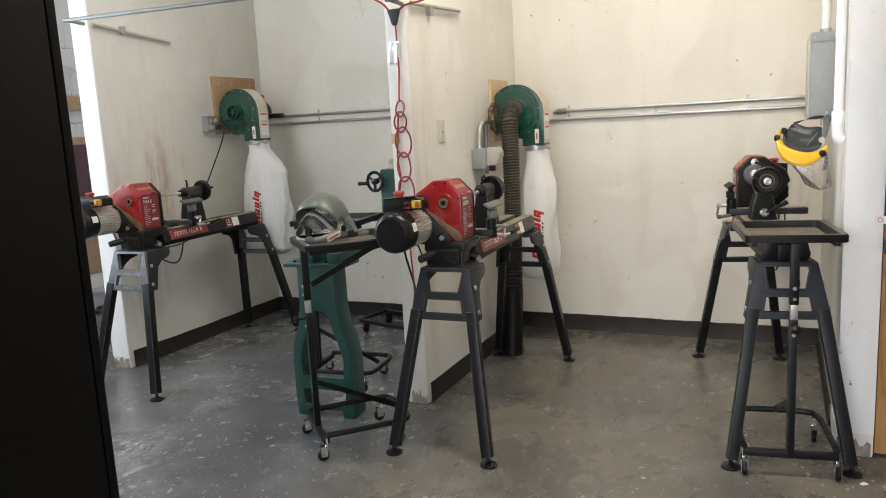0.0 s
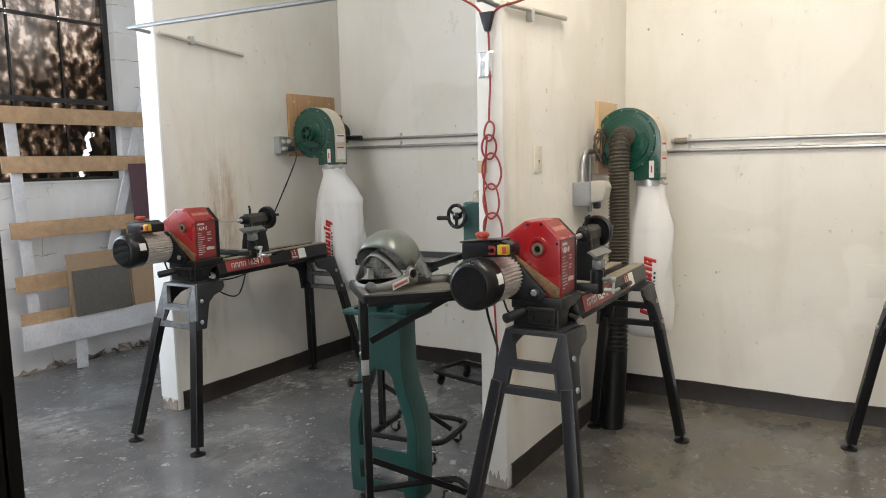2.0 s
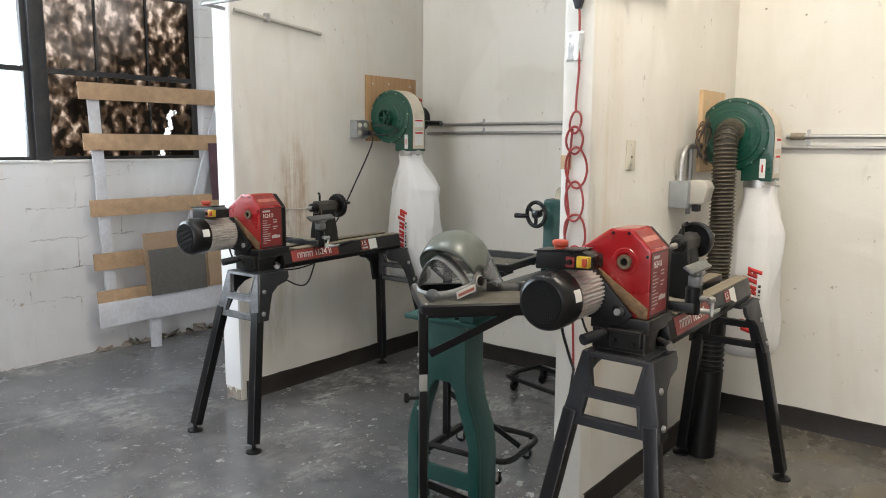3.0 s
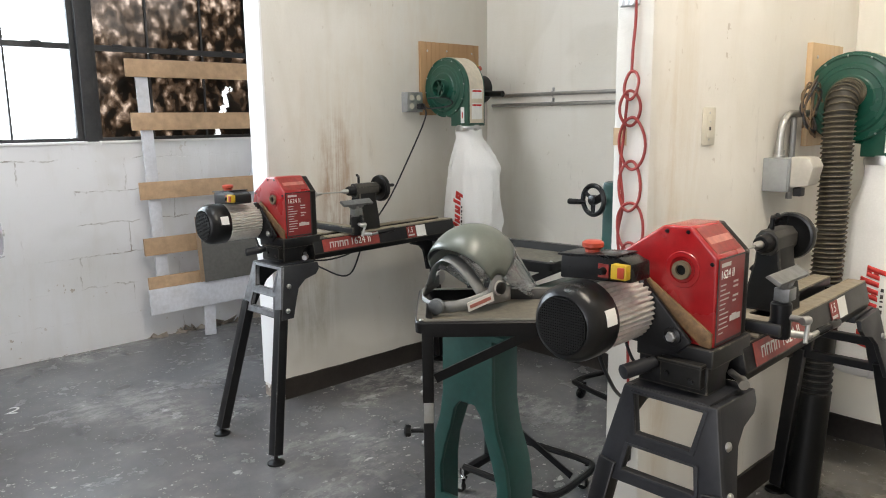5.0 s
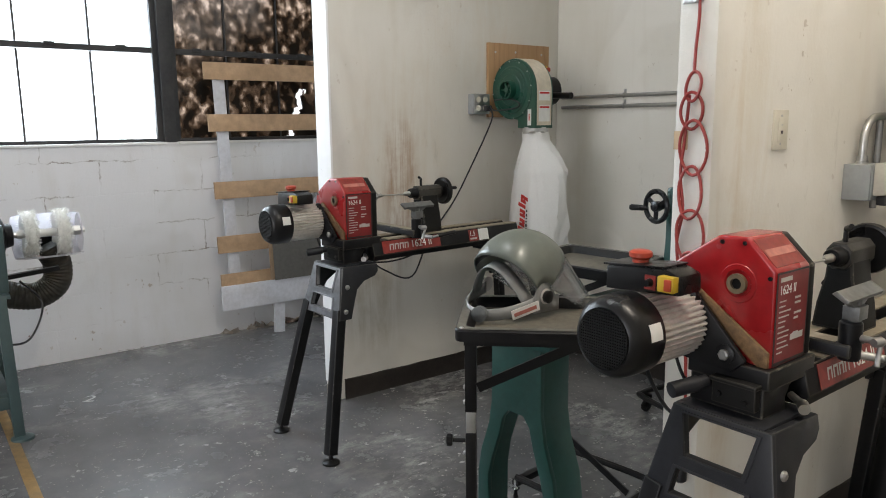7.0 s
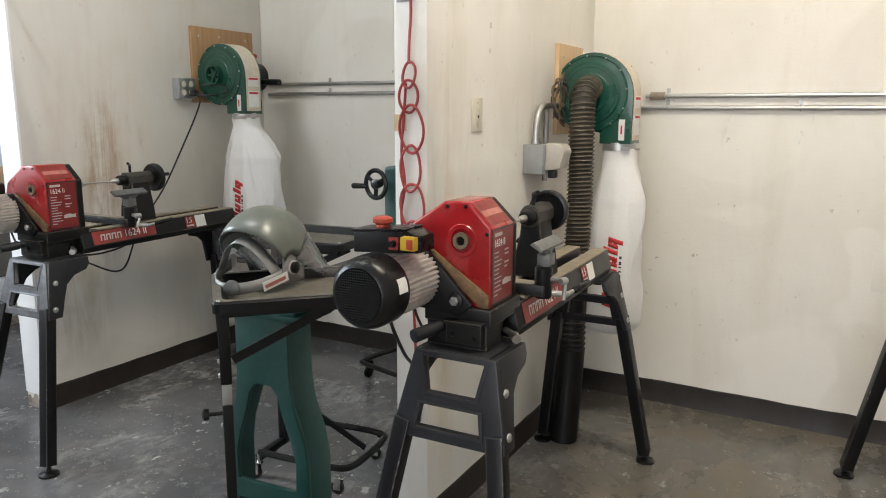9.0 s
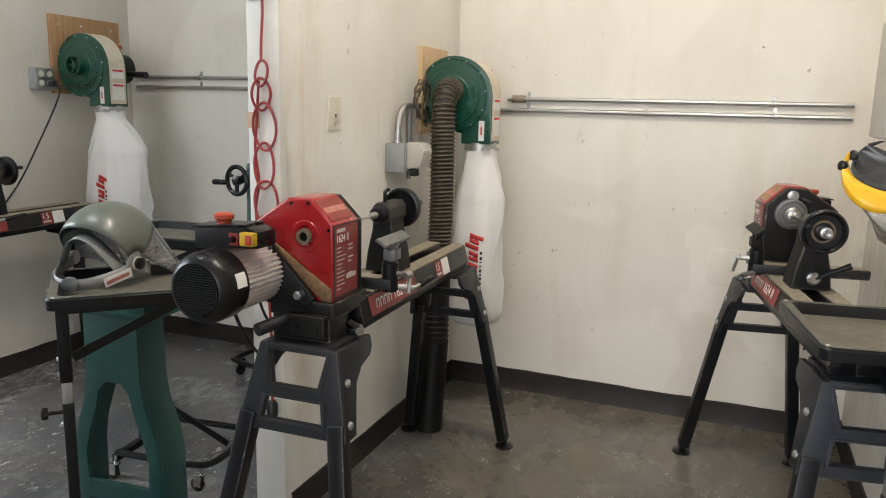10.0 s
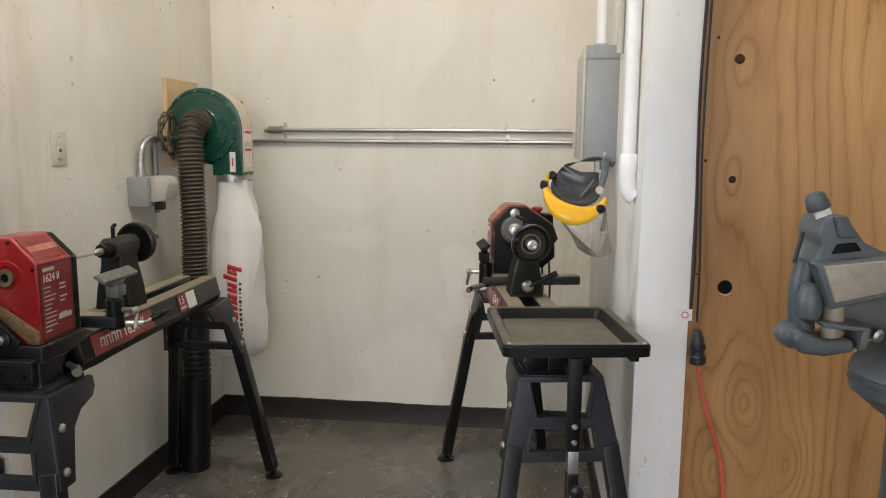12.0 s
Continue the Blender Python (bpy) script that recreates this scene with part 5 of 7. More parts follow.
def bag_print(root, front, x0, z0):
    """Red maker's mark drawn as plain slanting shapes up the cloth, with a line of dark bars beside it."""
    def lay(bm, u0, u1, v0, v1, slant):
        n = 6
        rows = []
        for i in range(n + 1):
            v = v0 + (v1 - v0) * i / n
            row = []
            for k in range(3):
                u = u0 + (u1 - u0) * k / 2 + v * slant
                hit = front.ray_cast(Vector((x0 - v, -1, z0 + u)), Vector((0, 1, 0)))[0]
                row.append(bm.verts.new((x0 - v, hit.y - 0.002, z0 + u)))
            rows.append(row)
        for a, b in zip(rows, rows[1:]):
            for k in range(2):
                bm.faces.new((a[k], a[k + 1], b[k + 1], b[k]))
    u = 0.0
    for w, v0, v1, hollow in ((0.060, 0, 0.058, 1), (0.034, 0, 0.042, 0), (0.020, 0, 0.054, 0), (0.044, 0, 0.042, 2), (0.044, 0, 0.042, 2), (0.020, 0, 0.060, 0), (0.044, -0.018, 0.042, 1)):
        bm = bmesh.new()
        if hollow:
            lay(bm, u, u + w * 0.36, v0 if hollow == 2 else max(v0, 0), v1, 0.3)
            lay(bm, u + w * 0.50, u + w * 0.90, v0, v1, 0.3)
            lay(bm, u + w * 0.36, u + w * 0.50, 0.004, 0.020, 0.3)
            if hollow == 1:
                lay(bm, u + w * 0.36, u + w * 0.50, v1 - 0.016, v1, 0.3)
        else:
            lay(bm, u, u + w * 0.95, v0, v1, 0.3)
        thicken(part("red_mark", bm, "print_red", root, "red printed maker's mark"), 0.002)
        u += w + 0.006
    u = 0.0
    bm = bmesh.new()
    for w in (0.006, 0.014, 0.014, 0.014, 0.012, 0.012, 0.006, 0.014, 0.006, 0.0, 0.006, 0.014, 0.012):
        if w:
            lay(bm, u, u + w, -0.016, -0.007, 0.1)
        u += w * 1.35 + 0.005
    thicken(part("print_line", bm, "print_dark", root, "line of dark print"), 0.002)


B1, B2 = (-3.393, 4.225, 1.584), (-1.334, 4.285, 1.470)
blower("dust_blower", "dark green dust blower on a plywood plate, no hose", pose(*B1), True)
blower("dust_blower", "dark green dust blower with a corrugated hose", pose(*B2), False)
bag_a, front_a = dust_bag("dust_bag", "white cloth dust bag under the hoseless blower", pose(B1[0] + 0.112, B1[1] + 0.07, B1[2] - 0.225), 0.80, 0.180, 1.3)
bag_b, front_b = dust_bag("dust_bag", "white cloth dust bag behind the hose", pose(B2[0] + 0.120, B2[1] + 0.07, B2[2] - 0.225), 0.80, 0.126, 8.2)
bag_print(bag_a, front_a, 0.060, -0.64)
bag_print(bag_b, front_b, 0.040, -0.67)


def inlet_port(bm):
    rev(bm, (0, 0, 0), (0, -1, 0), [(0.05, -0.015), (0.05, 0.05), (0.044, 0.05), (0.044, -0.01)], 26, False)


port = thing("inlet_port", "open black inlet port with cross spokes", "inlet port", pose(*B1))
part("ring", shape(inlet_port), "machine_green", port, "green rim")
bm = bmesh.new()
for a in (0, 60, 120):
    v = Vector((math.cos(radians(a)), 0, math.sin(radians(a)))) * 0.046
    beam(bm, Vector((0, -0.03, 0)) - v, Vector((0, -0.03, 0)) + v, 0.012, 0.008)
rev(bm, (0, -0.022, 0), (0, -1, 0), [(0.016, 0), (0.016, 0.02)], 14)
part("spokes", bm, "machine_green", port, "green spokes")
# black disc stands for the shaded inside of the port
part("back_disc", shape(rev, (0, -0.012, 0), (0, -1, 0), [(0.044, 0), (0.044, 0.002)], 20), "cabinet_black", port)

# corrugated hose from the second blower down to the floor
hose = thing("vacuum_hose", "dusty black corrugated vacuum hose running down to the floor", "hose")
path = smooth_path([(-1.330, B2[1] - 0.004, 1.488), (-1.330, B2[1] - 0.05, 1.488), (-1.326, B2[1] - 0.105, 1.455), (-1.322, B2[1] - 0.125, 1.36), (-1.318, 4.150, 1.0), (-1.322, 4.142, 0.76)], 40)
core = even(path, 0.0042)
skin = part("corrugated_hose", shape(tube, core, 0.05, 20, lambda i, n: (0.0485, 0.0475, 0.0455, 0.0475)[i % 4]), "hose_rubber", hose, "dusty black hose skin")


def coil(bm, line, radius, pitch, wire):
    """Wire wound round a path, one turn to a pitch."""
    pts, run, u = [], 0.0, None
    for i in range(1, len(line) - 1):
        t = (line[i + 1] - line[i - 1]).normalized()
        u = basis(t)[1] if u is None else (u - t * u.dot(t)).normalized()
        w = t.cross(u)
        step = (line[i + 1] - line[i]).length
        for k in range(6):
            a = 2 * math.pi * (run + step * k / 6) / pitch
            pts.append(line[i].lerp(line[i + 1], k / 6) + (u * math.cos(a) + w * math.sin(a)) * radius)
        run += step
    tube(bm, pts, wire, 5)


part("wire_rib", shape(coil, core, 0.0515, 0.0168, 0.0028), "hose_wire", skin, "dusty tan spiral rib")
part("hose_sleeve", shape(tube, [(-1.322, 4.142, 0.80), (-1.323, 4.141, 0.72), (-1.326, 4.140, 0.55)], 0.056, 22), "duct_black", hose, "smooth black sleeve")
path = [(-1.327, 4.14, 0.56 - i * 0.004) for i in range(40)]
part("ribbed_joint", shape(tube, path, 0.05, 18, lambda i, n: 0.054 + 0.006 * max(0, math.sin(i * 2 * math.pi / 6.0))), "duct_black", hose)
part("floor_duct", shape(tube, [(-1.329, 4.14, 0.41), (-1.336, 4.137, 0.2), (-1.345, 4.132, 0.0)], 0.06, 24), "duct_black", hose, "smooth black floor duct")

# plywood mounts
for nm, y0, y1, z0, z1, x, mt, lb in (("plywood_plate", 4.195, 4.66, 1.44, 1.848, F1[1], "plywood_small", "brown plywood mounting plate behind the blower"), ("plywood_plate", 4.25, 4.55, 1.30, 1.675, F2[1], "plywood_pale", "pale plywood mounting plate behind the blower")):
    pp = thing(nm, lb, "plywood plate", group="plywood plates")
    part("sheet", shape(box, (x, y0, z0), (x + 0.02, y1, z1)), mt, pp, "", 0.001)
    for yy, zz in ((y0 + 0.05, z1 - 0.05), (y1 - 0.06, z1 - 0.05), (y0 + 0.2, z1 - 0.045)):
        part("screw", shape(rev, (x + 0.02, yy, zz), (1, 0, 0), [(0.007, 0), (0.005, 0.003)], 10), "zinc", pp)
for (bx, by, bz), x in ((B1, F1[1]), (B2, F2[1])):
    arm = thing("blower_arm", "short black bracket arm holding the blower to the plate", "bracket", group="blower brackets")
    part("arm", shape(box, (x + 0.02, by + 0.16, bz - 0.06), (bx - 0.02, by + 0.198, bz + 0.06)), "black_paint", arm, "", 0.004)


# ---------------------------------------------------------------- wheeled tray carts
def tray_cart(label, m, height=0.946, shield=False):
    root = thing("tray_cart", label, "tray cart", m, "tray carts")
    W, D, h = 0.176, 0.415, height
    # tray: rolled rim, sunk floor
    bm = bmesh.new()
    def rr(w, d, r, z):
        pts = []
        for cx, cy, a0 in ((w - r, d - r, 0), (-w + r, d - r, 90), (-w + r, r, 180), (w - r, r, 270)):
            for k in range(5):
                a = radians(a0 + k * 22.5)
                pts.append((cx + r * math.cos(a), cy + r * math.sin(a), z))
        return pts
    loops = []
    for ins, z in ((0.001, h - 0.028), (0.0, h - 0.004), (0.003, h), (0.024, h + 0.001), (0.029, h - 0.003), (0.040, h - 0.025)):
        loops.append([bm.verts.new((px * (W - ins) / W, ins + py * (D - 2 * ins) / D, z)) for px, py, z in rr(W, D, 0.022, z)])
    for a, b in zip(loops, loops[1:]):
        n = len(a)
        for i in range(n):
            bm.faces.new((a[i], a[(i + 1) % n], b[(i + 1) % n], b[i]))
    tray = part("tray", bm, "black_paint", root, "black steel tray rim, dusty on top")
    bm = bmesh.new()
    rims = [[bm.verts.new((px * (W - ins) / W, ins + py * (D - 2 * ins) / D, h + 0.0016)) for px, py, _ in rr(W, D, 0.022, h)] for ins in (0.004, 0.0245)]
    for i in range(len(rims[0])):
        j = (i + 1) % len(rims[0])
        bm.faces.new((rims[0][i], rims[0][j], rims[1][j], rims[1][i]))
    part("rim_dust", bm, "rim_dust", tray, "sawdust rubbed along the rim")
    part("tray_floor", shape(box, (-W + 0.036, 0.036, h - 0.031), (W - 0.036, D - 0.036, h - 0.0245)), "tray_dust", tray, "dusty tray floor")
    for sx in (-1, 1):
        for y in (0.016, D - 0.016):
            part("rivet", shape(rev, (sx * (W - 0.016), y, h + 0.001), (0, 0, 1), [(0.006, 0), (0.004, 0.003)], 8), "zinc", tray)
    # post, sleeve and braces
    post = part("post", shape(box, (-0.014, 0.012, 0.075), (0.014, 0.040, 0.625)), "black_paint", root, "black square post", 0.002, worn="edge_worn")
    part("inner_post", shape(box, (-0.0125, 0.0135, 0.625), (0.0125, 0.0385, 0.69)), "zinc", post, "bare metal inner post", 0.001)
    part("upper_post", shape(box, (-0.015, 0.011, 0.682), (0.015, 0.041, h - 0.0335)), "black_paint", root, "", 0.002)
    bm = bmesh.new()
    cyl(bm, (0, 0.012, 0.60), (0, -0.022, 0.60), 0.006)
    rev(bm, (0, -0.022, 0.60), (0, -1, 0), [(0.015, 0), (0.017, 0.004), (0.017, 0.014), (0.01, 0.018)], 8)
    part("height_knob", bm, "black_plastic", post, "black star knob")
    for z in (0.705, 0.565, 0.745):
        part("bolt", shape(rev, (0, 0.011, z), (0, -1, 0), [(0.008, 0), (0.005, 0.005)], 8), "zinc", post)
    part("brace", shape(beam, (0.02, 0.045, 0.752), (0.02, D * 0.86, h - 0.046), 0.006, 0.025), "black_paint", root, "flat diagonal brace")
    for sx in (-1, 1):
        part("tray_rail", shape(beam, (sx * 0.14, 0.02, h - 0.039), (sx * 0.14, D - 0.03, h - 0.039), 0.02, 0.010), "black_paint", root)
    # base
    bm = bmesh.new()
    beam(bm, (-0.17, 0.026, 0.088), (0.17, 0.026, 0.088), 0.026, 0.026)
    part("base_bar", bm, "black_paint", root, "", 0.002)
    u = smooth_path([(-0.165, 0.03, 0.11), (-0.168, 0.2, 0.11), (-0.165, 0.36, 0.11), (-0.13, 0.415, 0.11), (0, 0.425, 0.11), (0.13, 0.415, 0.11), (0.165, 0.36, 0.11), (0.168, 0.2, 0.11), (0.165, 0.03, 0.11)], 5)
    part("base_tube", shape(tube, u, 0.013, 8), "black_paint", root, "bent tube base")
    part("base_strut", shape(beam, (0.0, 0.04, 0.30), (0.0, 0.40, 0.122), 0.006, 0.024), "black_paint", root)
    for x, y in ((-0.165, 0.026), (0.165, 0.026), (-0.15, 0.38), (0.15, 0.38)):
        bm = bmesh.new()
        cyl(bm, (x, y, 0.062), (x, y, 0.10), 0.008)
        hull(bm, [(x - 0.012, y - 0.012, 0.066), (x + 0.012, y - 0.012, 0.066), (x + 0.012, y + 0.012, 0.066), (x - 0.012, y + 0.012, 0.066), (x - 0.013, y - 0.03, 0.03), (x - 0.010, y - 0.03, 0.03), (x - 0.010, y - 0.01, 0.03), (x - 0.013, y - 0.01, 0.03)], [(0, 1, 2, 3), (4, 5, 6, 7), (0, 3, 7, 4)])
        box(bm, (x - 0.013, y - 0.03, 0.02), (x - 0.0105, y, 0.066))
        box(bm, (x + 0.0105, y - 0.03, 0.02), (x + 0.013, y, 0.066))
        c = part("caster", bm, "chrome", root, "chrome caster fork")
        part("caster_wheel", shape(rev, (x - 0.009, y - 0.018, 0.026), (1, 0, 0), [(0.02, 0), (0.026, 0.003), (0.026, 0.015), (0.02, 0.018)], 18), "black_plastic", c, "black rubber wheel")
    return root


tray_cart("black tray cart on casters carrying a grey face shield", pose(-1.765, 2.585, 0, 0, 0, -43))
tray_cart("black tray cart on casters standing by the green lathe", pose(-2.285, 3.375, 0, 0, 0, -83))
tray_cart("black dusty tray cart on casters before the reversed lathe", pose(0.200, 2.925, 0, 0, 0, 9))

# ---------------------------------------------------------------- black cabinet near the walker
cab = thing("steel_cabinet", "tall matt black steel cabinet", "cabinet")
part("carcass", shape(box, (-2.06, 0.38, 0.0), (-1.304, 1.1425, 2.1)), "cabinet_black", cab, "", 0.004)
part("door", shape(box, (-1.302, 0.42, 0.06), (-1.283, 1.117, 2.06)), "cabinet_black", cab, "black sheet-steel door", 0.003)
part("edge_trim", shape(box, (-1.302, 1.122, 0.0), (-1.283, 1.1430, 2.1)), "cabinet_black", cab, "", 0.002)
part("handle", shape(box, (-1.282, 0.45, 0.95), (-1.26, 0.47, 1.1)), "black_plastic", cab, "black handle", 0.004)


# ---------------------------------------------------------------- left bay: green lathe
def green_lathe(m):
    root = thing("green_lathe", "dark green cast-iron lathe on a flared leg stand", "wood lathe", m)
    outer = [(-0.158, 0.0), (-0.10, 0.0), (-0.095, 0.035), (0.095, 0.035), (0.10, 0.0), (0.158, 0.0), (0.165, 0.10), (0.163, 0.30), (0.150, 0.38), (0.115, 0.48), (0.102, 0.56), (0.100, 0.765), (-0.100, 0.765), (-0.102, 0.56), (-0.115, 0.48), (-0.150, 0.38), (-0.163, 0.30), (-0.165, 0.10)]
    arch = [(-0.115, 0.205), (0.115, 0.205), (0.118, 0.30), (0.10, 0.37), (0.072, 0.45), (0.055, 0.515), (0.03, 0.545), (-0.03, 0.545), (-0.055, 0.515), (-0.072, 0.45), (-0.10, 0.37), (-0.118, 0.30)]
    low = [(-0.115, 0.06), (0.115, 0.06), (0.118, 0.14), (-0.118, 0.14)]
    part("leg_casting", shape(holed, outer, [arch, low], lambda p, q, s: (p, s, q), 0.0, 0.018), "stand_green", root, "dark green flared cast leg", 0.004)
    bm = bmesh.new()
    for sx in (-1, 1):
        side = [(sx * 0.158, 0.0), (sx * 0.165, 0.10), (sx * 0.163, 0.30), (sx * 0.150, 0.38), (sx * 0.115, 0.48), (sx * 0.102, 0.56), (sx * 0.100, 0.765)]
        inner = [(p - sx * 0.014, q) for p, q in side]
        prism(bm, side + inner[::-1], lambda p, q, s: (p, s, q), 0.016, 0.125)
    part("leg_web", bm, "stand_green", root, "", 0.002)
    part("leg_top", shape(box, (-0.17, -0.012, 0.765), (0.17, 0.15, 0.785)), "stand_green", root, "flat green flange", 0.005)
    bm = bmesh.new()
    for sx in (-1, 1):
        box(bm, (0.04 + sx * 0.07 - 0.03, -0.01, 0.786), (0.04 + sx * 0.07 + 0.03, 1.05, 0.835))
    bed = part("bed", bm, "stand_green", root, "green lathe bed", 0.005)
    for x in (-0.12, -0.04, 0.05, 0.12):
        part("bolt", shape(rev, (x, 0.02, 0.785), (0, 0, 1), [(0.009, 0), (0.009, 0.008)], 6), "black_plastic", root)
    part("far_leg", shape(box, (0.08, 0.93, 0.0), (0.20, 1.03, 0.785)), "stand_green", root, "far green leg", 0.01)
    bm = bmesh.new()
    prism(bm, [(0.66, 0.835), (0.86, 0.835), (0.83, 1.0), (0.82, 1.19), (0.68, 1.19), (0.68, 1.0)], lambda p, q, s: (s, p, q), 0.055, 0.15)
    part("headstock", bm, "stand_green", root, "green headstock column", 0.015)
    bm = bmesh.new()
    rev(bm, (0.13, 0.75, 1.19), (1, 0, 0), [(0.05, -0.03), (0.06, 0.0), (0.06, 0.10), (0.05, 0.12)], 20)
    part("motor", bm, "dusty_bed", root, "dusty brown motor end")
    c = Vector((0.042, 0.645, 1.125))
    bm = bmesh.new()
    ring_torus(bm, c, (0.25, 1, 0), 0.052, 0.009)
    wheel = part("handwheel", bm, "black_plastic", root, "black spoked handwheel")
    bm = bmesh.new()
    d, u, w = basis((0.25, 1, 0))
    for k in range(3):
        a = 0.5 + k * 2 * math.pi / 3
        v = u * math.cos(a) + w * math.sin(a)
        beam(bm, c, c + v * 0.05, 0.013, 0.009)
    rev(bm, c + Vector(d) * 0.03, -Vector(d), [(0.012, 0), (0.018, 0.02), (0.018, 0.04), (0.01, 0.042)], 14)
    part("spokes", bm, "black_plastic", wheel)
    bm = bmesh.new()
    rev(bm, c - u * 0.04 - w * 0.01, -Vector(d) * 0.5 - u, [(0.006, 0), (0.010, 0.02), (0.011, 0.06), (0.008, 0.066)], 12)
    part("crank_grip", bm, "black_plastic", wheel)
    return root


green_lathe(pose(-1.908, 2.905, 0, 0, 0, 4))

# low wheeled base standing near the back wall of the left bay
mb = thing("wheeled_base", "low black wheeled base frame near the back wall", "wheeled base", pose(-2.18, 4.33, 0, 0, 0, -12))
u = smooth_path([(-0.33, 0.20, 0.10), (-0.34, 0.0, 0.10), (-0.32, -0.10, 0.10), (-0.27, -0.13, 0.10), (0.1, -0.14, 0.10), (0.34, -0.13, 0.10)], 5)
part("base_tube", shape(tube, u, 0.014, 8), "black_paint", mb)
part("base_bar", shape(beam, (-0.31, 0.15, 0.10), (0.34, 0.15, 0.10), 0.026, 0.026), "black_paint", mb, "", 0.002)
part("cross_bar", shape(beam, (-0.1, 0.15, 0.115), (0.12, -0.13, 0.115), 0.03, 0.01), "black_paint", mb)
for x, y in ((-0.32, -0.06), (-0.30, 0.16), (0.28, -0.11), (0.28, 0.15)):
    c = part("caster", shape(box, (x - 0.014, y - 0.02, 0.03), (x + 0.014, y + 0.012, 0.088)), "black_paint", mb, "", 0.003)
    part("caster_wheel", shape(rev, (x - 0.009, y - 0.012, 0.028), (1, 0, 0), [(0.022, 0), (0.028, 0.003), (0.028, 0.015), (0.022, 0.018)], 16), "black_plastic", c)


# ---------------------------------------------------------------- face shields
def sheet(bm, fn, nu, nv):
    g = [[bm.verts.new(fn(i / nu, j / nv)) for j in range(nv + 1)] for i in range(nu + 1)]
    for i in range(nu):
        for j in range(nv):
            bm.faces.new((g[i][j], g[i + 1][j], g[i + 1][j + 1], g[i][j + 1]))


fs = thing("face_shield", "grey-green crown face shield with clear visor, lying on the tray", "face shield", pose(-1.742, 2.740, 0.922, 0, 0, 95))
PIV = Vector((0.0, 0.0, 0.056))
def peel(phi, th, r):
    """Point of the shell that swings about the two side pivots."""
    f, y = radians(phi), radians(th)
    k = math.cos(y) ** 0.62
    return PIV + Vector((r * k * math.cos(f), 0.103 * math.sin(y), r * k * math.sin(f)))
def crown(a, b):
    return peel(127 - 90 * b, -84 + 168 * a, 0.132 + 0.050 * b + 0.004 * math.sin(math.pi * b))
thicken(part("crown", shape(sheet, crown, 32, 14), "shield_grey", fs, "glossy grey-green plastic crown"), 0.003)
# black sheet added just inside the crown to darken its inner face
part("liner", shape(sheet, lambda a, b: peel(125.5 - 82 * b, -80 + 160 * a, 0.126 + 0.045 * b), 28, 10), "cord_black", fs, "black inner lining")
def visor(a, b):
    top = peel(38, -86 + 172 * a, 0.181)
    y = radians(-80 + 160 * a)
    low = Vector((0.115 + 0.160 * math.cos(y), 0.112 * math.sin(y), 0.006 + 0.010 * math.cos(y)))
    return top.lerp(low, b)
thicken(part("visor", shape(sheet, visor, 24, 8), "clear_plastic", fs, "clear scratched plastic visor"), 0.0012)
def band(a, b):
    y = radians(-96 + 192 * a)
    return Vector((-0.012 - 0.120 * math.cos(y), 0.098 * math.sin(y), 0.018 + 0.030 * b + 0.016 * (1 - math.cos(y)) - 0.014 * math.cos(y)))
thicken(part("rear_band", shape(sheet, band, 26, 2), "strap_pale", fs, "grey flat head band"), 0.0025)
def over(a, b):
    t = -1 + 2 * a
    return Vector((-0.040 + 0.034 * (b - 0.5) - 0.03 * (1 - t * t), 0.093 * t, 0.138 - 0.092 * t * t + 0.012 * (b - 0.5)))
thicken(part("crown_strap", shape(sheet, over, 16, 1), "strap_pale", fs, "grey strap over the head"), 0.002)
def cheek(a, b):
    return Vector((-0.03 + 0.100 * a, -0.1005 + 0.004 * a, 0.020 + (0.040 + 0.055 * math.sin(math.pi * min(1, a * 1.2))) * b - 0.006 * a))
thicken(part("side_plate", shape(sheet, cheek, 6, 3), "strap_pale", fs, "grey side plate"), 0.003)
part("size_knob", shape(rev, (-0.135, -0.02, 0.026), (-0.9, -0.4, 0), [(0.014, 0), (0.02, 0.004), (0.02, 0.018), (0.012, 0.021)], 16), "strap_grey", fs, "ribbed size knob")
for sy in (-1, 1):
    kn = part("side_knob", shape(rev, (0.012, sy * 0.103, 0.058), (0, sy, 0), [(0.014, 0), (0.016, 0.003), (0.016, 0.012), (0.010, 0.015)], 18), "black_plastic", fs, "black pivot knob")
    part("knob_ring", shape(rev, (0.012, sy * 0.1025, 0.058), (0, sy, 0), [(0.020, 0), (0.020, 0.002), (0.017, 0.003)], 20), "label_grey", kn, "pale ring")
tag = part("paper_tag", shape(box, (-0.038, -0.0008, -0.013), (0.038, 0.0008, 0.013)), "label_white", fs, "white paper tag with pale red print", at=pose(-0.055, -0.0955, 0.032, 10, -16, -24))
part("tag_print", shape(box, (-0.032, -0.0016, -0.006), (0.030, -0.0007, 0.004)), "label_pink", tag)

ys = thing("face_shield", "yellow-browed clear face shield hung under the grey panel box", "face shield", pose(0.228, 3.74, 1.262))
def ring_at(a, rx, rz):
    """Point of the tipped oval brow ring, from one temple round the front to the other."""
    az = radians(162 + 192 * a)
    x, z = rx * math.cos(az), rz * math.sin(az)
    c, s = math.cos(radians(-12)), math.sin(radians(-12))
    return x * c - z * s, x * s + z * c, -math.sin(az)
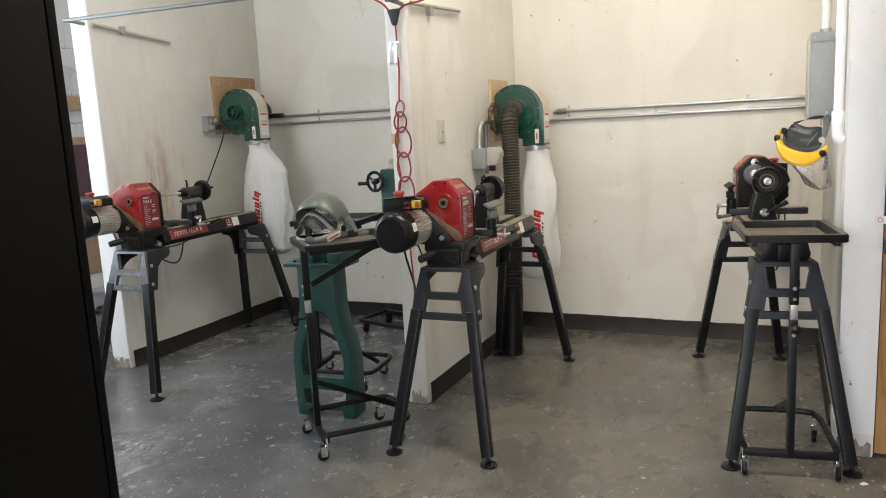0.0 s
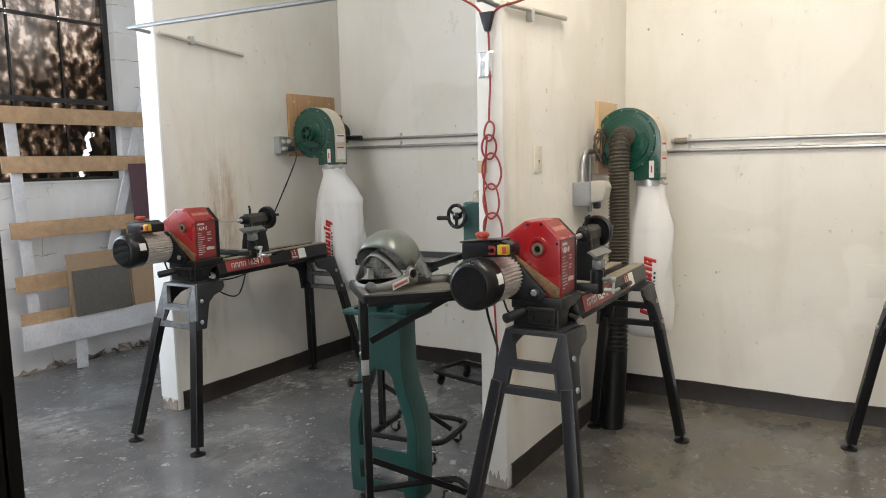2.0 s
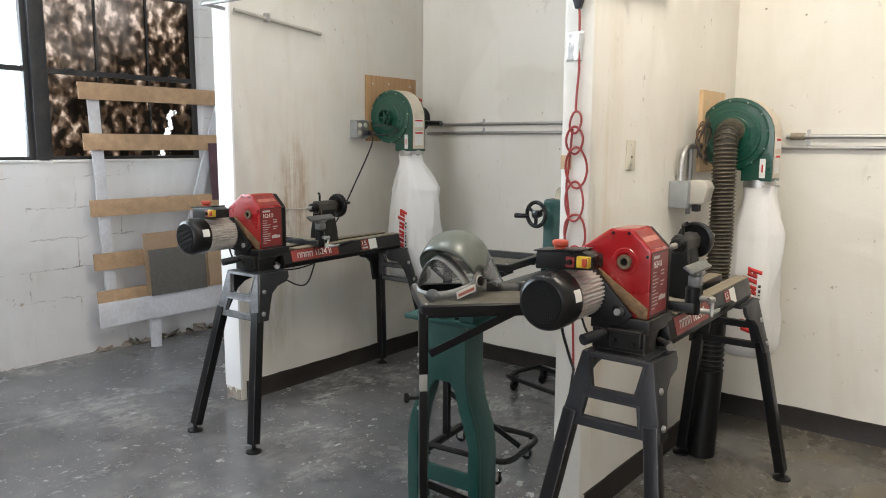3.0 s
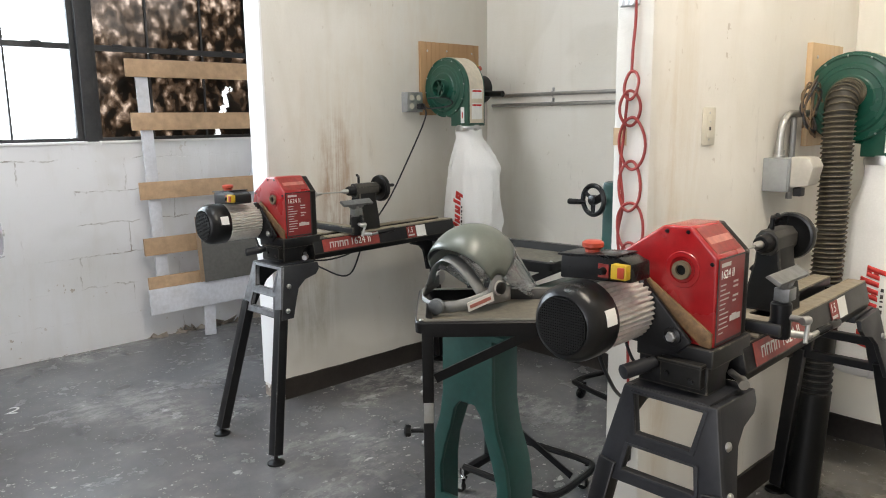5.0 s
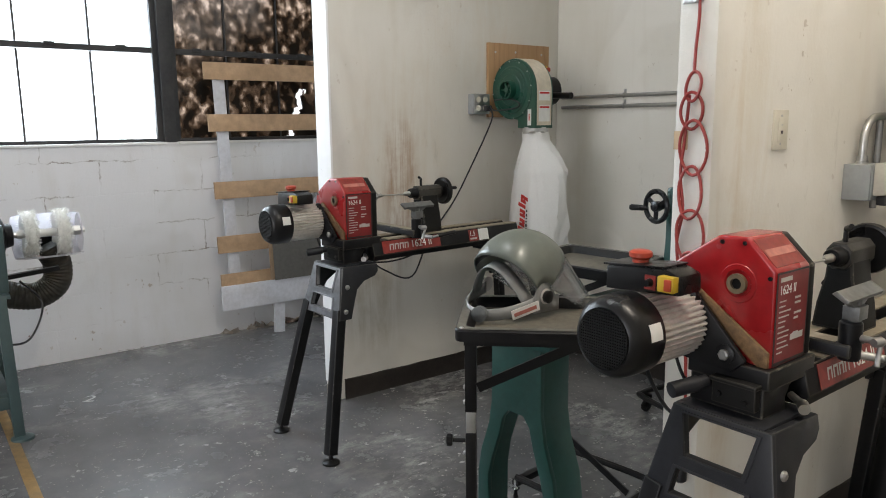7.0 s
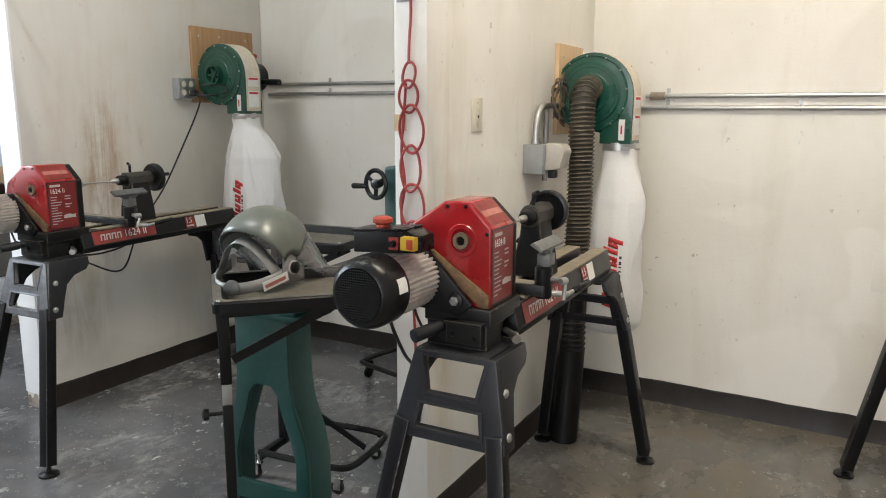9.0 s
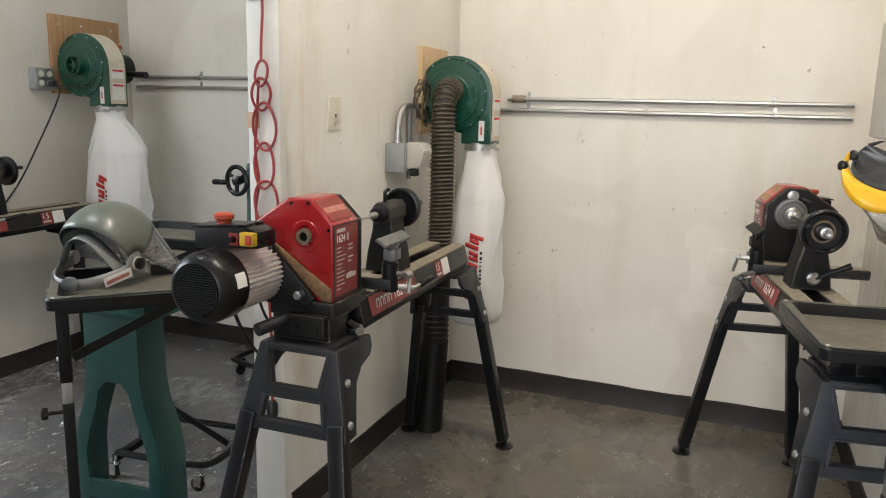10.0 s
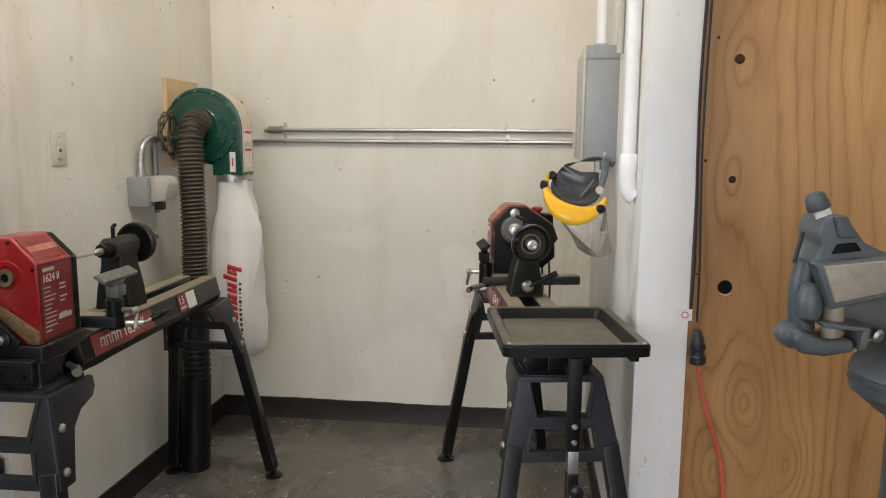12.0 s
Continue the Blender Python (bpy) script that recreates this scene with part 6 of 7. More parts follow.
def brow(a, b):
    full = 0.25 + 0.75 * math.sin(math.pi * a) ** 0.7
    k = min(1.0, b / 0.8)
    rx, rz = 0.106 - 0.022 * full * (1 - k), 0.100 - 0.048 * full * (1 - k)
    x, z, f = ring_at(a, rx, rz)
    lip = max(0.0, (b - 0.8) / 0.2)
    return Vector((x, -0.05 * f - 0.022 * k * full + 0.004 * lip, z - 0.016 * lip + 0.010 * math.sin(math.pi * k) * full))
thicken(part("brow_guard", shape(sheet, brow, 36, 10), "shield_yellow", ys, "yellow plastic brow guard"), 0.005)
def yvisor(a, b):
    x, z, f = ring_at(0.04 + 0.92 * a, 0.103, 0.097)
    low = Vector((0.014 + 0.112 * a, -0.03 * f, -0.226 + 0.02 * (1 - f)))
    top = Vector((x, -0.05 * f - 0.016, z - 0.008))
    return top.lerp(low, b) + Vector((0, -0.02 * math.sin(math.pi * b), 0))
thicken(part("visor", shape(sheet, yvisor, 28, 8), "hazed_visor", ys, "clear plastic visor"), 0.0015)
def headband(a, b):
    x, z, f = ring_at(a, 0.082, 0.054)
    top = Vector((-0.045 + 0.125 * a, 0.045, 0.070 - 0.022 * a))
    low = Vector((x, -0.03 * f, z))
    return low.lerp(top, b) + Vector((0, 0.03 * math.sin(math.pi * b), 0.004 * math.sin(a * 9) * b))
thicken(part("head_band", shape(sheet, headband, 24, 6), "shield_dark", ys, "dark grey head band"), 0.004)
part("band_ridge", shape(beam, (0.018, 0.006, -0.028), (0.062, 0.03, 0.030), 0.006, 0.005), "strap_grey", ys, "", 0.002)
def backband(a, b):
    return Vector((-0.038 + 0.152 * a, 0.05 + 0.02 * a, 0.072 + 0.016 * math.sin(math.pi * a * 0.8) + 0.016 * a + 0.013 * (b - 0.5) * math.cos(a * 5)))
thicken(part("back_strap", shape(sheet, backband, 18, 2), "cord_black", ys, "black strap"), 0.002)
def sideband(a, b):
    return Vector((0.080 + 0.018 * math.sin(a * 2.2) + 0.026 * (b - 0.5), 0.035 + 0.01 * a, -0.012 + 0.112 * a + 0.014 * (b - 0.5)))
thicken(part("side_strap", shape(sheet, sideband, 12, 2), "strap_grey", ys, "grey side strap"), 0.003)
part("size_clamp", shape(beam, (0.090, 0.05, 0.100), (0.130, 0.06, 0.082), 0.022, 0.020), "strap_grey", ys, "", 0.006)
def tail(a, b):
    return Vector((0.094 + 0.004 * math.sin(a * 4) + (0.010 + 0.008 * a) * (b - 0.5), -0.015, -0.052 - 0.088 * a))
thicken(part("strap_tail", shape(sheet, tail, 8, 1), "strap_grey", ys), 0.0015)
for x, y, z, d in ((-0.099, -0.01, 0.012, (-0.8, -0.6, 0.1)), (-0.072, 0.02, 0.040, (-0.6, -0.7, 0.3)), (0.078, -0.03, -0.062, (0.3, -1, -0.1))):
    part("knob", shape(rev, (x, y, z), d, [(0.012, 0), (0.015, 0.004), (0.015, 0.014), (0.010, 0.017)], 12), "black_plastic", ys, "black ribbed knob")
part("dial", shape(rev, (0.078, 0.0, -0.004), (0.2, -1, 0.2), [(0.013, 0), (0.013, 0.005), (0.006, 0.006)], 18), "label_grey", ys, "pale dial")

# ---------------------------------------------------------------- electrical: conduits, boxes, panel
def strap_clip(parent, x, y, z):
    bm = bmesh.new()
    tube(bm, [(x, y - 0.012 + 0.012 * math.cos(a), z + 0.013 * math.sin(a)) for a in [math.radians(90 + 30 * k) for k in range(7)]], 0.003, 6)
    box(bm, (x - 0.008, y - 0.004, z + 0.012), (x + 0.008, y, z + 0.034))
    part("strap", bm, "zinc", parent, "steel conduit strap")


def conduit(label, x0, x1, z, y, clips):
    r = thing("conduit", label, "conduit", group="wall conduits")
    part("pipe", shape(cyl, (x0, y - 0.012, z), (x1, y - 0.012, z), 0.0105), "zinc", r)
    for x in clips:
        strap_clip(r, x, y, z)
    return r


c1 = conduit("galvanised conduit along the back wall of the right-hand bay", -1.22, 0.262, 1.468, BACK, (-1.15 + 0.03, -0.045))
tagged(c1, "upper galvanised conduit along the back wall")
part("coupling", shape(cyl, (-1.20, BACK - 0.012, 1.468), (-1.135, BACK - 0.012, 1.468), 0.018), "dusty_bed", c1, "brown connector end")
conduit("lower galvanised conduit along the back wall", -1.45, 0.262, 1.415, BACK, (-1.12, -0.57, -0.035))
c3 = conduit("upper grey conduit behind the hoseless blower", -3.52, F2[0], 1.552, BACK, (-3.055,))
part("coupling", shape(cyl, (-1.68, BACK - 0.012, 1.552), (-1.64, BACK - 0.012, 1.552), 0.015), "zinc", c3)
c4 = conduit("lower grey conduit behind the hoseless blower", -3.52, F2[0], 1.495, BACK, (-3.055,))
part("coupling", shape(cyl, (-1.68, BACK - 0.012, 1.495), (-1.64, BACK - 0.012, 1.495), 0.015), "zinc", c4)

ob1 = thing("outlet_box", "grey surface outlet box with plugged cord", "outlet box", pose(F1[1], 4.062, 1.512))
part("box", shape(box, (0, 0, -0.055), (0.05, 0.115, 0.055)), "box_grey", ob1, "", 0.004)
part("cover_plate", shape(box, (0.05, 0.003, -0.052), (0.053, 0.112, 0.052)), "zinc", ob1, "bare metal cover", 0.002)
for y in (0.032, 0.082):
    for z in (-0.022, 0.024):
        part("socket", shape(rev, (0.053, y, z), (1, 0, 0), [(0.016, 0), (0.016, 0.002)], 16), "plate_ivory", ob1, "pale socket face")
part("plug", shape(box, (0.055, 0.065, -0.04), (0.09, 0.10, -0.008)), "cord_black", ob1, "black plug", 0.006)
cd = thing("power_cable", "black cord hanging from the outlet box to the lathe", "cord")
part("cable", shape(tube, smooth_path([(F1[1] + 0.09, 4.14, 1.485), (F1[1] + 0.12, 4.13, 1.42), (F1[1] + 0.06, 4.02, 1.15), (F1[1] + 0.03, 3.93, 0.98), (F1[1] + 0.05, 3.75, 0.80), (F1[1] + 0.1, 3.6, 0.62), (F1[1] + 0.12, 3.42, 0.68), (F1[1] + 0.25, 3.25, 0.78)], 8), 0.0045, 8), "cord_black", cd)
cd2 = thing("power_cable", "black cord looped from the blower to its outlet", "cord")
part("cable", shape(tube, smooth_path([(F1[1] + 0.09, 4.15, 1.50), (F1[1] + 0.15, 4.13, 1.475), (B1[0] + 0.06, B1[1] - 0.03, 1.487), (B1[0] + 0.09, B1[1] - 0.03, 1.51), (B1[0] + 0.02, B1[1] - 0.03, 1.535), (F1[1] + 0.12, 4.15, 1.53)], 8), 0.0045, 8), "cord_black", cd2)

ob2 = thing("outlet_box", "grey outlet box with cloudy weather cover and conduit elbow", "outlet box", pose(F2[1], 3.935, 1.215))
part("box", shape(box, (0, 0, -0.06), (0.085, 0.115, 0.055)), "box_grey", ob2, "", 0.005)
part("face", shape(box, (0.085, 0.006, -0.055), (0.089, 0.109, 0.05)), "box_grey", ob2, "", 0.002)
part("flap", shape(prism, [(0.089, -0.045), (0.15, -0.035), (0.165, 0.03), (0.15, 0.058), (0.089, 0.062)], lambda p, q, s: (p, s, q), 0.012, 0.105), "box_cream", ob2, "cloudy cream weather cover", 0.008)
part("plug", shape(box, (0.09, 0.04, -0.075), (0.12, 0.075, -0.045)), "cord_black", ob2, "", 0.005)
elbow = smooth_path([(0.03, 0.06, 0.05), (0.03, 0.06, 0.12), (0.03, 0.075, 0.17), (0.03, 0.12, 0.20), (0.03, 0.20, 0.205), (0.03, 0.42, 0.205)], 6)
part("conduit_elbow", shape(tube, elbow, 0.013, 12), "zinc", ob2, "bent steel conduit")
part("connector", shape(rev, (0.03, 0.06, 0.05), (0, 0, 1), [(0.02, 0), (0.02, 0.012), (0.017, 0.014), (0.017, 0.03)], 12), "zinc", ob2)
part("vertical_conduit", shape(cyl, (0.02, 0.19, -0.1), (0.02, 0.19, 0.2), 0.011), "rod_grey", ob2)
wires = thing("cord_bundle", "tangle of dark cords beside the blower", "cords")
rnd = random.Random(11)
for k in range(5):
    pts = [(F2[1] + 0.05 + rnd.uniform(-0.01, 0.03), 4.16 + rnd.uniform(-0.03, 0.06), 1.40 + 0.03 * k)]
    for j in range(6):
        a = j * 1.3 + k
        pts.append((F2[1] + 0.06 + 0.02 * math.sin(a * 1.7), 4.17 + 0.05 * math.cos(a), 1.44 + 0.09 * math.sin(a) + rnd.uniform(-0.02, 0.02)))
    part("cord", shape(tube, smooth_path(pts, 6), 0.0035, 6), "cord_black" if k % 2 else "worn_brown", wires)

sp = thing("wall_outlet", "ivory wall outlet plate with a dark slot", "wall outlet", pose(F2[1], 3.530, 1.384))
part("plate", shape(box, (0, -0.039, -0.057), (0.006, 0.039, 0.057)), "plate_ivory", sp, "", 0.003)
part("insert", shape(box, (0.006, -0.017, -0.034), (0.0085, 0.017, 0.034)), "plate_ivory", sp, "", 0.002)
part("slot", shape(box, (0.0085, -0.005, -0.012), (0.0092, 0.005, -0.002)), "print_dark", sp, "small dark slot")
part("slot", shape(box, (0.0085, -0.004, 0.012), (0.0092, 0.004, 0.016)), "label_grey", sp)
for z in (-0.04, 0.04):
    part("screw", shape(rev, (0.006, 0, z), (1, 0, 0), [(0.004, 0), (0.003, 0.001)], 8), "zinc", sp)

pb = thing("panel_box", "tall grey electrical panel box on the partition", "panel box", pose(F3[0], 3.82, 1.35))
part("body", shape(box, (-0.112, 0.0, 0.0), (0, 0.37, 0.385)), "box_grey", pb, "grey painted steel box", 0.004)
part("cover", shape(box, (-0.120, -0.004, 0.004), (-0.112, 0.374, 0.381)), "box_cream", pb, "pale lid", 0.003)
part("top_lip", shape(box, (-0.113, -0.003, 0.345), (-0.002, 0.0, 0.388)), "box_grey", pb, "", 0.001)
part("screw", shape(rev, (-0.095, -0.003, 0.365), (0, -1, 0), [(0.006, 0), (0.004, 0.003)], 8), "zinc", pb)
part("hasp", shape(box, (-0.045, -0.008, -0.005), (-0.035, -0.001, 0.035)), "zinc", pb)
part("connector", shape(rev, (-0.045, 0.22, 0.385), (0, 0, 1), [(0.027, 0), (0.027, 0.012), (0.022, 0.014), (0.025, 0.02), (0.025, 0.035)], 14), "zinc", pb)
part("riser", shape(cyl, (-0.045, 0.22, 0.40), (-0.045, 0.22, CEIL - 1.352), 0.019), "pipe_white", pb, "white-painted riser pipe")
part("nipple", shape(cyl, (-0.05, 0.1, -0.03), (-0.05, 0.1, 0.0), 0.012), "zinc", pb)

wp = thing("drain_pipe", "white plastic pipe with elbow on the partition face", "pipe")
part("pipe", shape(cyl, (F3[0] - 0.022, 3.31, 1.32), (F3[0] - 0.022, 3.31, CEIL - 0.002), 0.019), "pipe_white", wp)
part("socket", shape(rev, (F3[0] - 0.022, 3.31, 1.33), (0, 0, 1), [(0.025, 0), (0.025, 0.05), (0.022, 0.055)], 18), "pipe_white", wp)
part("elbow", shape(tube, smooth_path([(F3[0] - 0.022, 3.31, 1.34), (F3[0] - 0.022, 3.31, 1.305), (F3[0] - 0.018, 3.31, 1.28), (F3[0] - 0.004, 3.31, 1.268)], 6), 0.0235, 16), "pipe_white", wp, "white elbow")
part("clip", shape(box, (F3[0] - 0.045, 3.295, 1.36), (F3[0], 3.325, 1.385)), "pipe_white", wp, "", 0.004)
rp = thing("wall_conduit", "thin painted conduit beside the riser", "conduit")
part("pipe", shape(cyl, (F3[0] - 0.012, 3.72, 1.70), (F3[0] - 0.012, 3.72, CEIL - 0.002), 0.011), "box_cream", rp)
patch = thing("blank_patch", "small square painted cover panel on the back wall", "cover panel", pose(-0.135, BACK, 0.735))
part("cover", shape(box, (-0.11, -0.004, -0.075), (0.07, 0, 0.09)), "wall_plaster", patch, "", 0.001)

# ---------------------------------------------------------------- rods, cords and tape on the partitions
def rod(label, pts):
    r = thing("hanging_rod", label, "hanging rod", group="hanging rods")
    part("rod", shape(tube, pts, 0.0115, 10), "rod_grey", r)
    return r


r1 = rod("grey steel rod across the left-hand bay opening", [(-3.62, 3.085, 2.120), (-2.6, 3.09, 2.100), (-1.70, 3.10, 2.082)])
tagged(r1, "grey steel rod hung across the bay by the windows")
part("bent_end", shape(tube, [(-1.70, 3.10, 2.082), (-1.64, 3.10, 2.062)], 0.010, 8), "rod_grey", r1)
part("bracket", shape(cyl, (-3.605, 3.085, 2.120), (-3.605, FRONT + 0.01, 2.11), 0.010), "rod_grey", r1)
r2 = rod("grey steel rod hung across the blower bay", [(-1.52, 3.08, 1.992), (-0.6, 3.09, 1.985), (0.46, 3.10, 1.978)])
part("bracket", shape(cyl, (-1.50, 3.08, 1.990), (-1.50, FRONT + 0.01, 1.985), 0.010), "rod_grey", r2)
part("bracket", shape(cyl, (0.44, 3.10, 1.978), (0.44, FRONT + 0.01, 1.975), 0.010), "rod_grey", r2)
for rt, xs, hz in ((r1, (-2.12, -1.98), 2.088), (r2, (-1.22, -1.10), 1.99)):
    for x in xs:
        part("hook_wire", shape(tube, [(x, 3.092, hz), (x, 3.092, hz + 0.16), (x + 0.03, 3.092, hz + 0.19)], 0.005, 6), "rod_grey", rt)
for label, x, y1, z0, z1 in (("pale wall-mounted rod on the stained partition", F1[1], 3.82, 2.105, 2.052), ("pale wall-mounted rod on the yellowed partition", F2[1], 3.81, 1.99, 2.022)):
    w = thing("wall_rod", label, "wall rod", group="wall rods")
    part("rod", shape(cyl, (x + 0.018, FRONT + 0.02, z0), (x + 0.018, y1, z1), 0.0105), "box_cream", w)
    part("strap", shape(box, (x, FRONT + 0.22, z0 - 0.035), (x + 0.03, FRONT + 0.245, z0 + 0.01)), "zinc", w, "", 0.002)

cx, cy = -1.540, FRONT - 0.008
ch = thing("extension_cord", "red extension cord looped in a chain down the wall end", "extension cord")
part("upper_run", shape(tube, smooth_path([(cx, cy, 1.90), (cx + 0.003, cy, 1.85), (cx + 0.004, cy, 1.76), (cx + 0.006, cy, 1.68), (cx + 0.0, cy, 1.60), (cx - 0.002, cy, 1.535)], 6), 0.0043, 8), "cord_red", ch)
zs = (1.528, 1.475, 1.402, 1.280, 1.162, 1.048, 0.955)
ws = (0.022, 0.029, 0.042, 0.036, 0.042, 0.036)
for i in range(6):
    za, zb, w = zs[i], zs[i + 1], ws[i]
    mid, h = (za + zb) / 2, (za - zb) / 2 + 0.012
    off = (0.002, 0.0, 0.010, 0.006, 0.012, 0.016)[i]
    loop = []
    for k in range(26):
        a = 2 * math.pi * k / 26 + 0.2 * i
        loop.append((cx + off + w * math.cos(a) * (1 + 0.08 * math.sin(2 * a + i)), cy - 0.006 + 0.005 * math.sin(a + i * 2), mid + h * math.sin(a)))
    part("cord_loop", shape(tube, loop, 0.0043, 8, None, True), "cord_red", ch)
part("side_run", shape(tube, smooth_path([(cx - 0.012, cy, 1.48), (cx - 0.022, cy, 1.36), (cx - 0.03, cy, 1.27), (cx - 0.018, cy, 1.17), (cx - 0.032, cy, 1.08), (cx - 0.02, cy, 1.0), (cx + 0.0, cy, 0.93), (cx + 0.012, cy, 0.78), (cx + 0.02, cy, 0.6), (cx + 0.022, cy - 0.01, 0.44)], 7), 0.0043, 8), "cord_red", ch)
part("end_socket", shape(rev, (cx + 0.022, cy - 0.01, 0.45), (0, 0, -1), [(0.012, 0), (0.018, 0.01), (0.018, 0.05), (0.012, 0.056)], 14), "cord_black", ch, "black cord socket")
part("splitter", shape(prism, [(-0.032, 0.0), (0.032, 0.0), (0.009, -0.075), (-0.009, -0.075)], lambda p, q, s: (cx + p, s, 1.965 + q), FRONT - 0.026, FRONT - 0.002), "cord_black", ch, "black three-way cord splitter", 0.005)
for sx, pts in ((-1, [(cx - 0.026, cy, 1.96), (cx - 0.06, cy - 0.02, 2.0), (cx - 0.16, cy - 0.05, 2.05), (cx - 0.32, cy - 0.09, 2.085), (cx - 0.45, 3.09, 2.12), (cx - 0.5, 3.09, 2.3)]), (1, [(cx + 0.026, cy, 1.96), (cx + 0.07, cy - 0.02, 1.975), (cx + 0.17, cy - 0.05, 1.98), (cx + 0.28, cy - 0.09, 2.0), (cx + 0.36, 3.09, 2.06)])):
    part("branch_cord", shape(tube, smooth_path(pts, 6), 0.005, 8), "cord_red", ch)
tp = thing("foil_tape", "crinkled silver tape holding the cord", "tape")
def crinkle(a, b):
    return Vector((cx - 0.045 + 0.062 * a + 0.006 * (b - 0.5), FRONT - 0.0035 - 0.012 * math.exp(-((a - 0.75) / 0.14) ** 2) + 0.002 * noise.noise(Vector((a * 9, b * 9, 2))), 1.715 + 0.10 * b))
thicken(part("strip", shape(sheet, crinkle, 18, 14), "foil", tp), 0.001)
old = thing("tape_scrap", "scrap of old brown tape on the wall edge", "tape")
part("strip", shape(box, (F2[0] + 0.001, FRONT - 0.0012, 1.335), (F2[0] + 0.045, FRONT, 1.385)), "plywood_pale", old)

bc = thing("power_cable", "black cables hanging beside the plywood with tag and plug", "cable")
for k, (dx, r) in enumerate(((0.0, 0.0038), (0.0065, 0.0030))):
    pts = [(F3[1] + dx + {0: 0.001, 1: 0.009}[k] * max(0.0, (1.95 - z) / 0.9 if z > 1.05 else 1) + 0.004 * math.sin(z * 7.1 + k * 0.8), FRONT - 0.007 - 0.005 * k, z) for z in [3.2 - 0.15 * j for j in range(16)]]
    part("cable", shape(tube, smooth_path(pts, 4), r, 8), "cord_black", bc)
part("paper_tag", shape(box, (F3[1] - 0.032, FRONT - 0.022, 0.955), (F3[1] + 0.004, FRONT - 0.0205, 0.985)), "label_white", bc, "white paper tag with red mark")
part("tag_mark", shape(ring_torus, (F3[1] - 0.014, FRONT - 0.0222, 0.97), (0, -1, 0), 0.008, 0.0012, 18, 6), "print_red", bc)
part("plug", shape(rev, (F3[1] + 0.020, FRONT - 0.022, 0.93), (0.04, 0, -1), [(0.008, 0), (0.012, 0.010), (0.015, 0.018), (0.017, 0.036), (0.021, 0.038), (0.021, 0.050), (0.018, 0.053), (0.018, 0.066), (0.022, 0.069), (0.022, 0.086), (0.018, 0.09)], 18), "cord_black", bc, "large black twist plug")
oc = thing("extension_cord", "orange cord running down the plywood to the floor", "extension cord")
part("cable", shape(tube, smooth_path([(F3[1] + 0.024, FRONT - 0.022, 0.845), (F3[1] + 0.052, FRONT - 0.016, 0.72), (F3[1] + 0.090, FRONT - 0.014, 0.61), (F3[1] + 0.113, FRONT - 0.012, 0.486), (F3[1] + 0.125, FRONT - 0.02, 0.25), (F3[1] + 0.13, FRONT - 0.06, 0.05), (F3[1] + 0.18, FRONT - 0.2, 0.008), (F3[1] + 0.4, FRONT - 0.3, 0.006)], 8), 0.005, 8), "cord_orange", oc)

# ---------------------------------------------------------------- rack of boards on the window wall
rk = thing("board_rack", "leaning rack of brown slats on pale uprights under the painted window", "board rack")
lean = lambda z: LEFT + 0.045 + (1.82 - z) * 0.075
for z in (1.755, 1.425, 0.99, 0.635, 0.385):
    part("slat", shape(prism, [(lean(z + 0.055), z + 0.055), (lean(z - 0.055), z - 0.055), (lean(z - 0.055) + 0.019, z - 0.055), (lean(z + 0.055) + 0.019, z + 0.055)], lambda p, q, s: (p, s, q), 3.135 + 0.01 * math.sin(z * 9), 4.62 if z > 0.7 else 3.50), "slat_fir", rk, "", 0.001)
part("low_board", shape(prism, [(lean(0.36), 0.365), (lean(0.2), 0.205), (lean(0.2) + 0.02, 0.205), (lean(0.36) + 0.02, 0.365)], lambda p, q, s: (p + 0.02, s, q), 3.12, 4.62), "upright_white", rk, "pale grey bottom board", 0.001)
part("upright", shape(beam, (lean(0.40) - 0.012, 3.235, 0.40), (lean(1.70) - 0.012, 3.235, 1.70), 0.018, 0.075), "upright_white", rk, "", 0.001)
part("stub_foot", shape(beam, (lean(0.0) + 0.03, 3.50, 0.0), (lean(0.21) + 0.0, 3.53, 0.24), 0.02, 0.075), "upright_white", rk, "", 0.001)
part("stay", shape(beam, (lean(0.4) - 0.02, 3.72, 0.40), (LEFT + 0.02, 4.33, 2.05), 0.016, 0.07), "upright_white", rk, "slanting pale stay")
for nm, y0, y1, z0, z1, mt, lb, dx in (("panel_board", 3.49, 3.93, 0.365, 0.685, "board_dark", "dark grey flat panel leaning in the rack", 0.05), ("panel_board", 3.47, 3.98, 0.365, 0.80, "cardboard", "brown cardboard sheet behind the dark panel", 0.028), ("panel_board", 3.96, 4.5, 0.365, 0.95, "cardboard", "brown cardboard sheet leaning in the rack", 0.036), ("panel_board", 4.05, 4.6, 1.0, 1.42, "board_purple", "dark purple board standing on the slat", 0.026)):
    p = thing(nm, lb, "panel board", group="leaning panels")
    part("sheet", shape(prism, [(lean(z0) + dx, z0), (lean(z1) + dx, z1), (lean(z1) + dx + 0.007, z1), (lean(z0) + dx + 0.007, z0)], lambda p_, q, s: (p_, s, q), y0, y1), mt, p, "", 0.001)
part("paper_label", shape(box, (lean(0.28) + 0.041, 4.12, 0.235), (lean(0.28) + 0.0425, 4.24, 0.345)), "label_white", rk, "peeling paper label", at=None)
rub = thing("plaster_rubble", "crumbled plaster along the wall foot", "rubble", kind="stuff")
rnd = random.Random(3)
bm = bmesh.new()
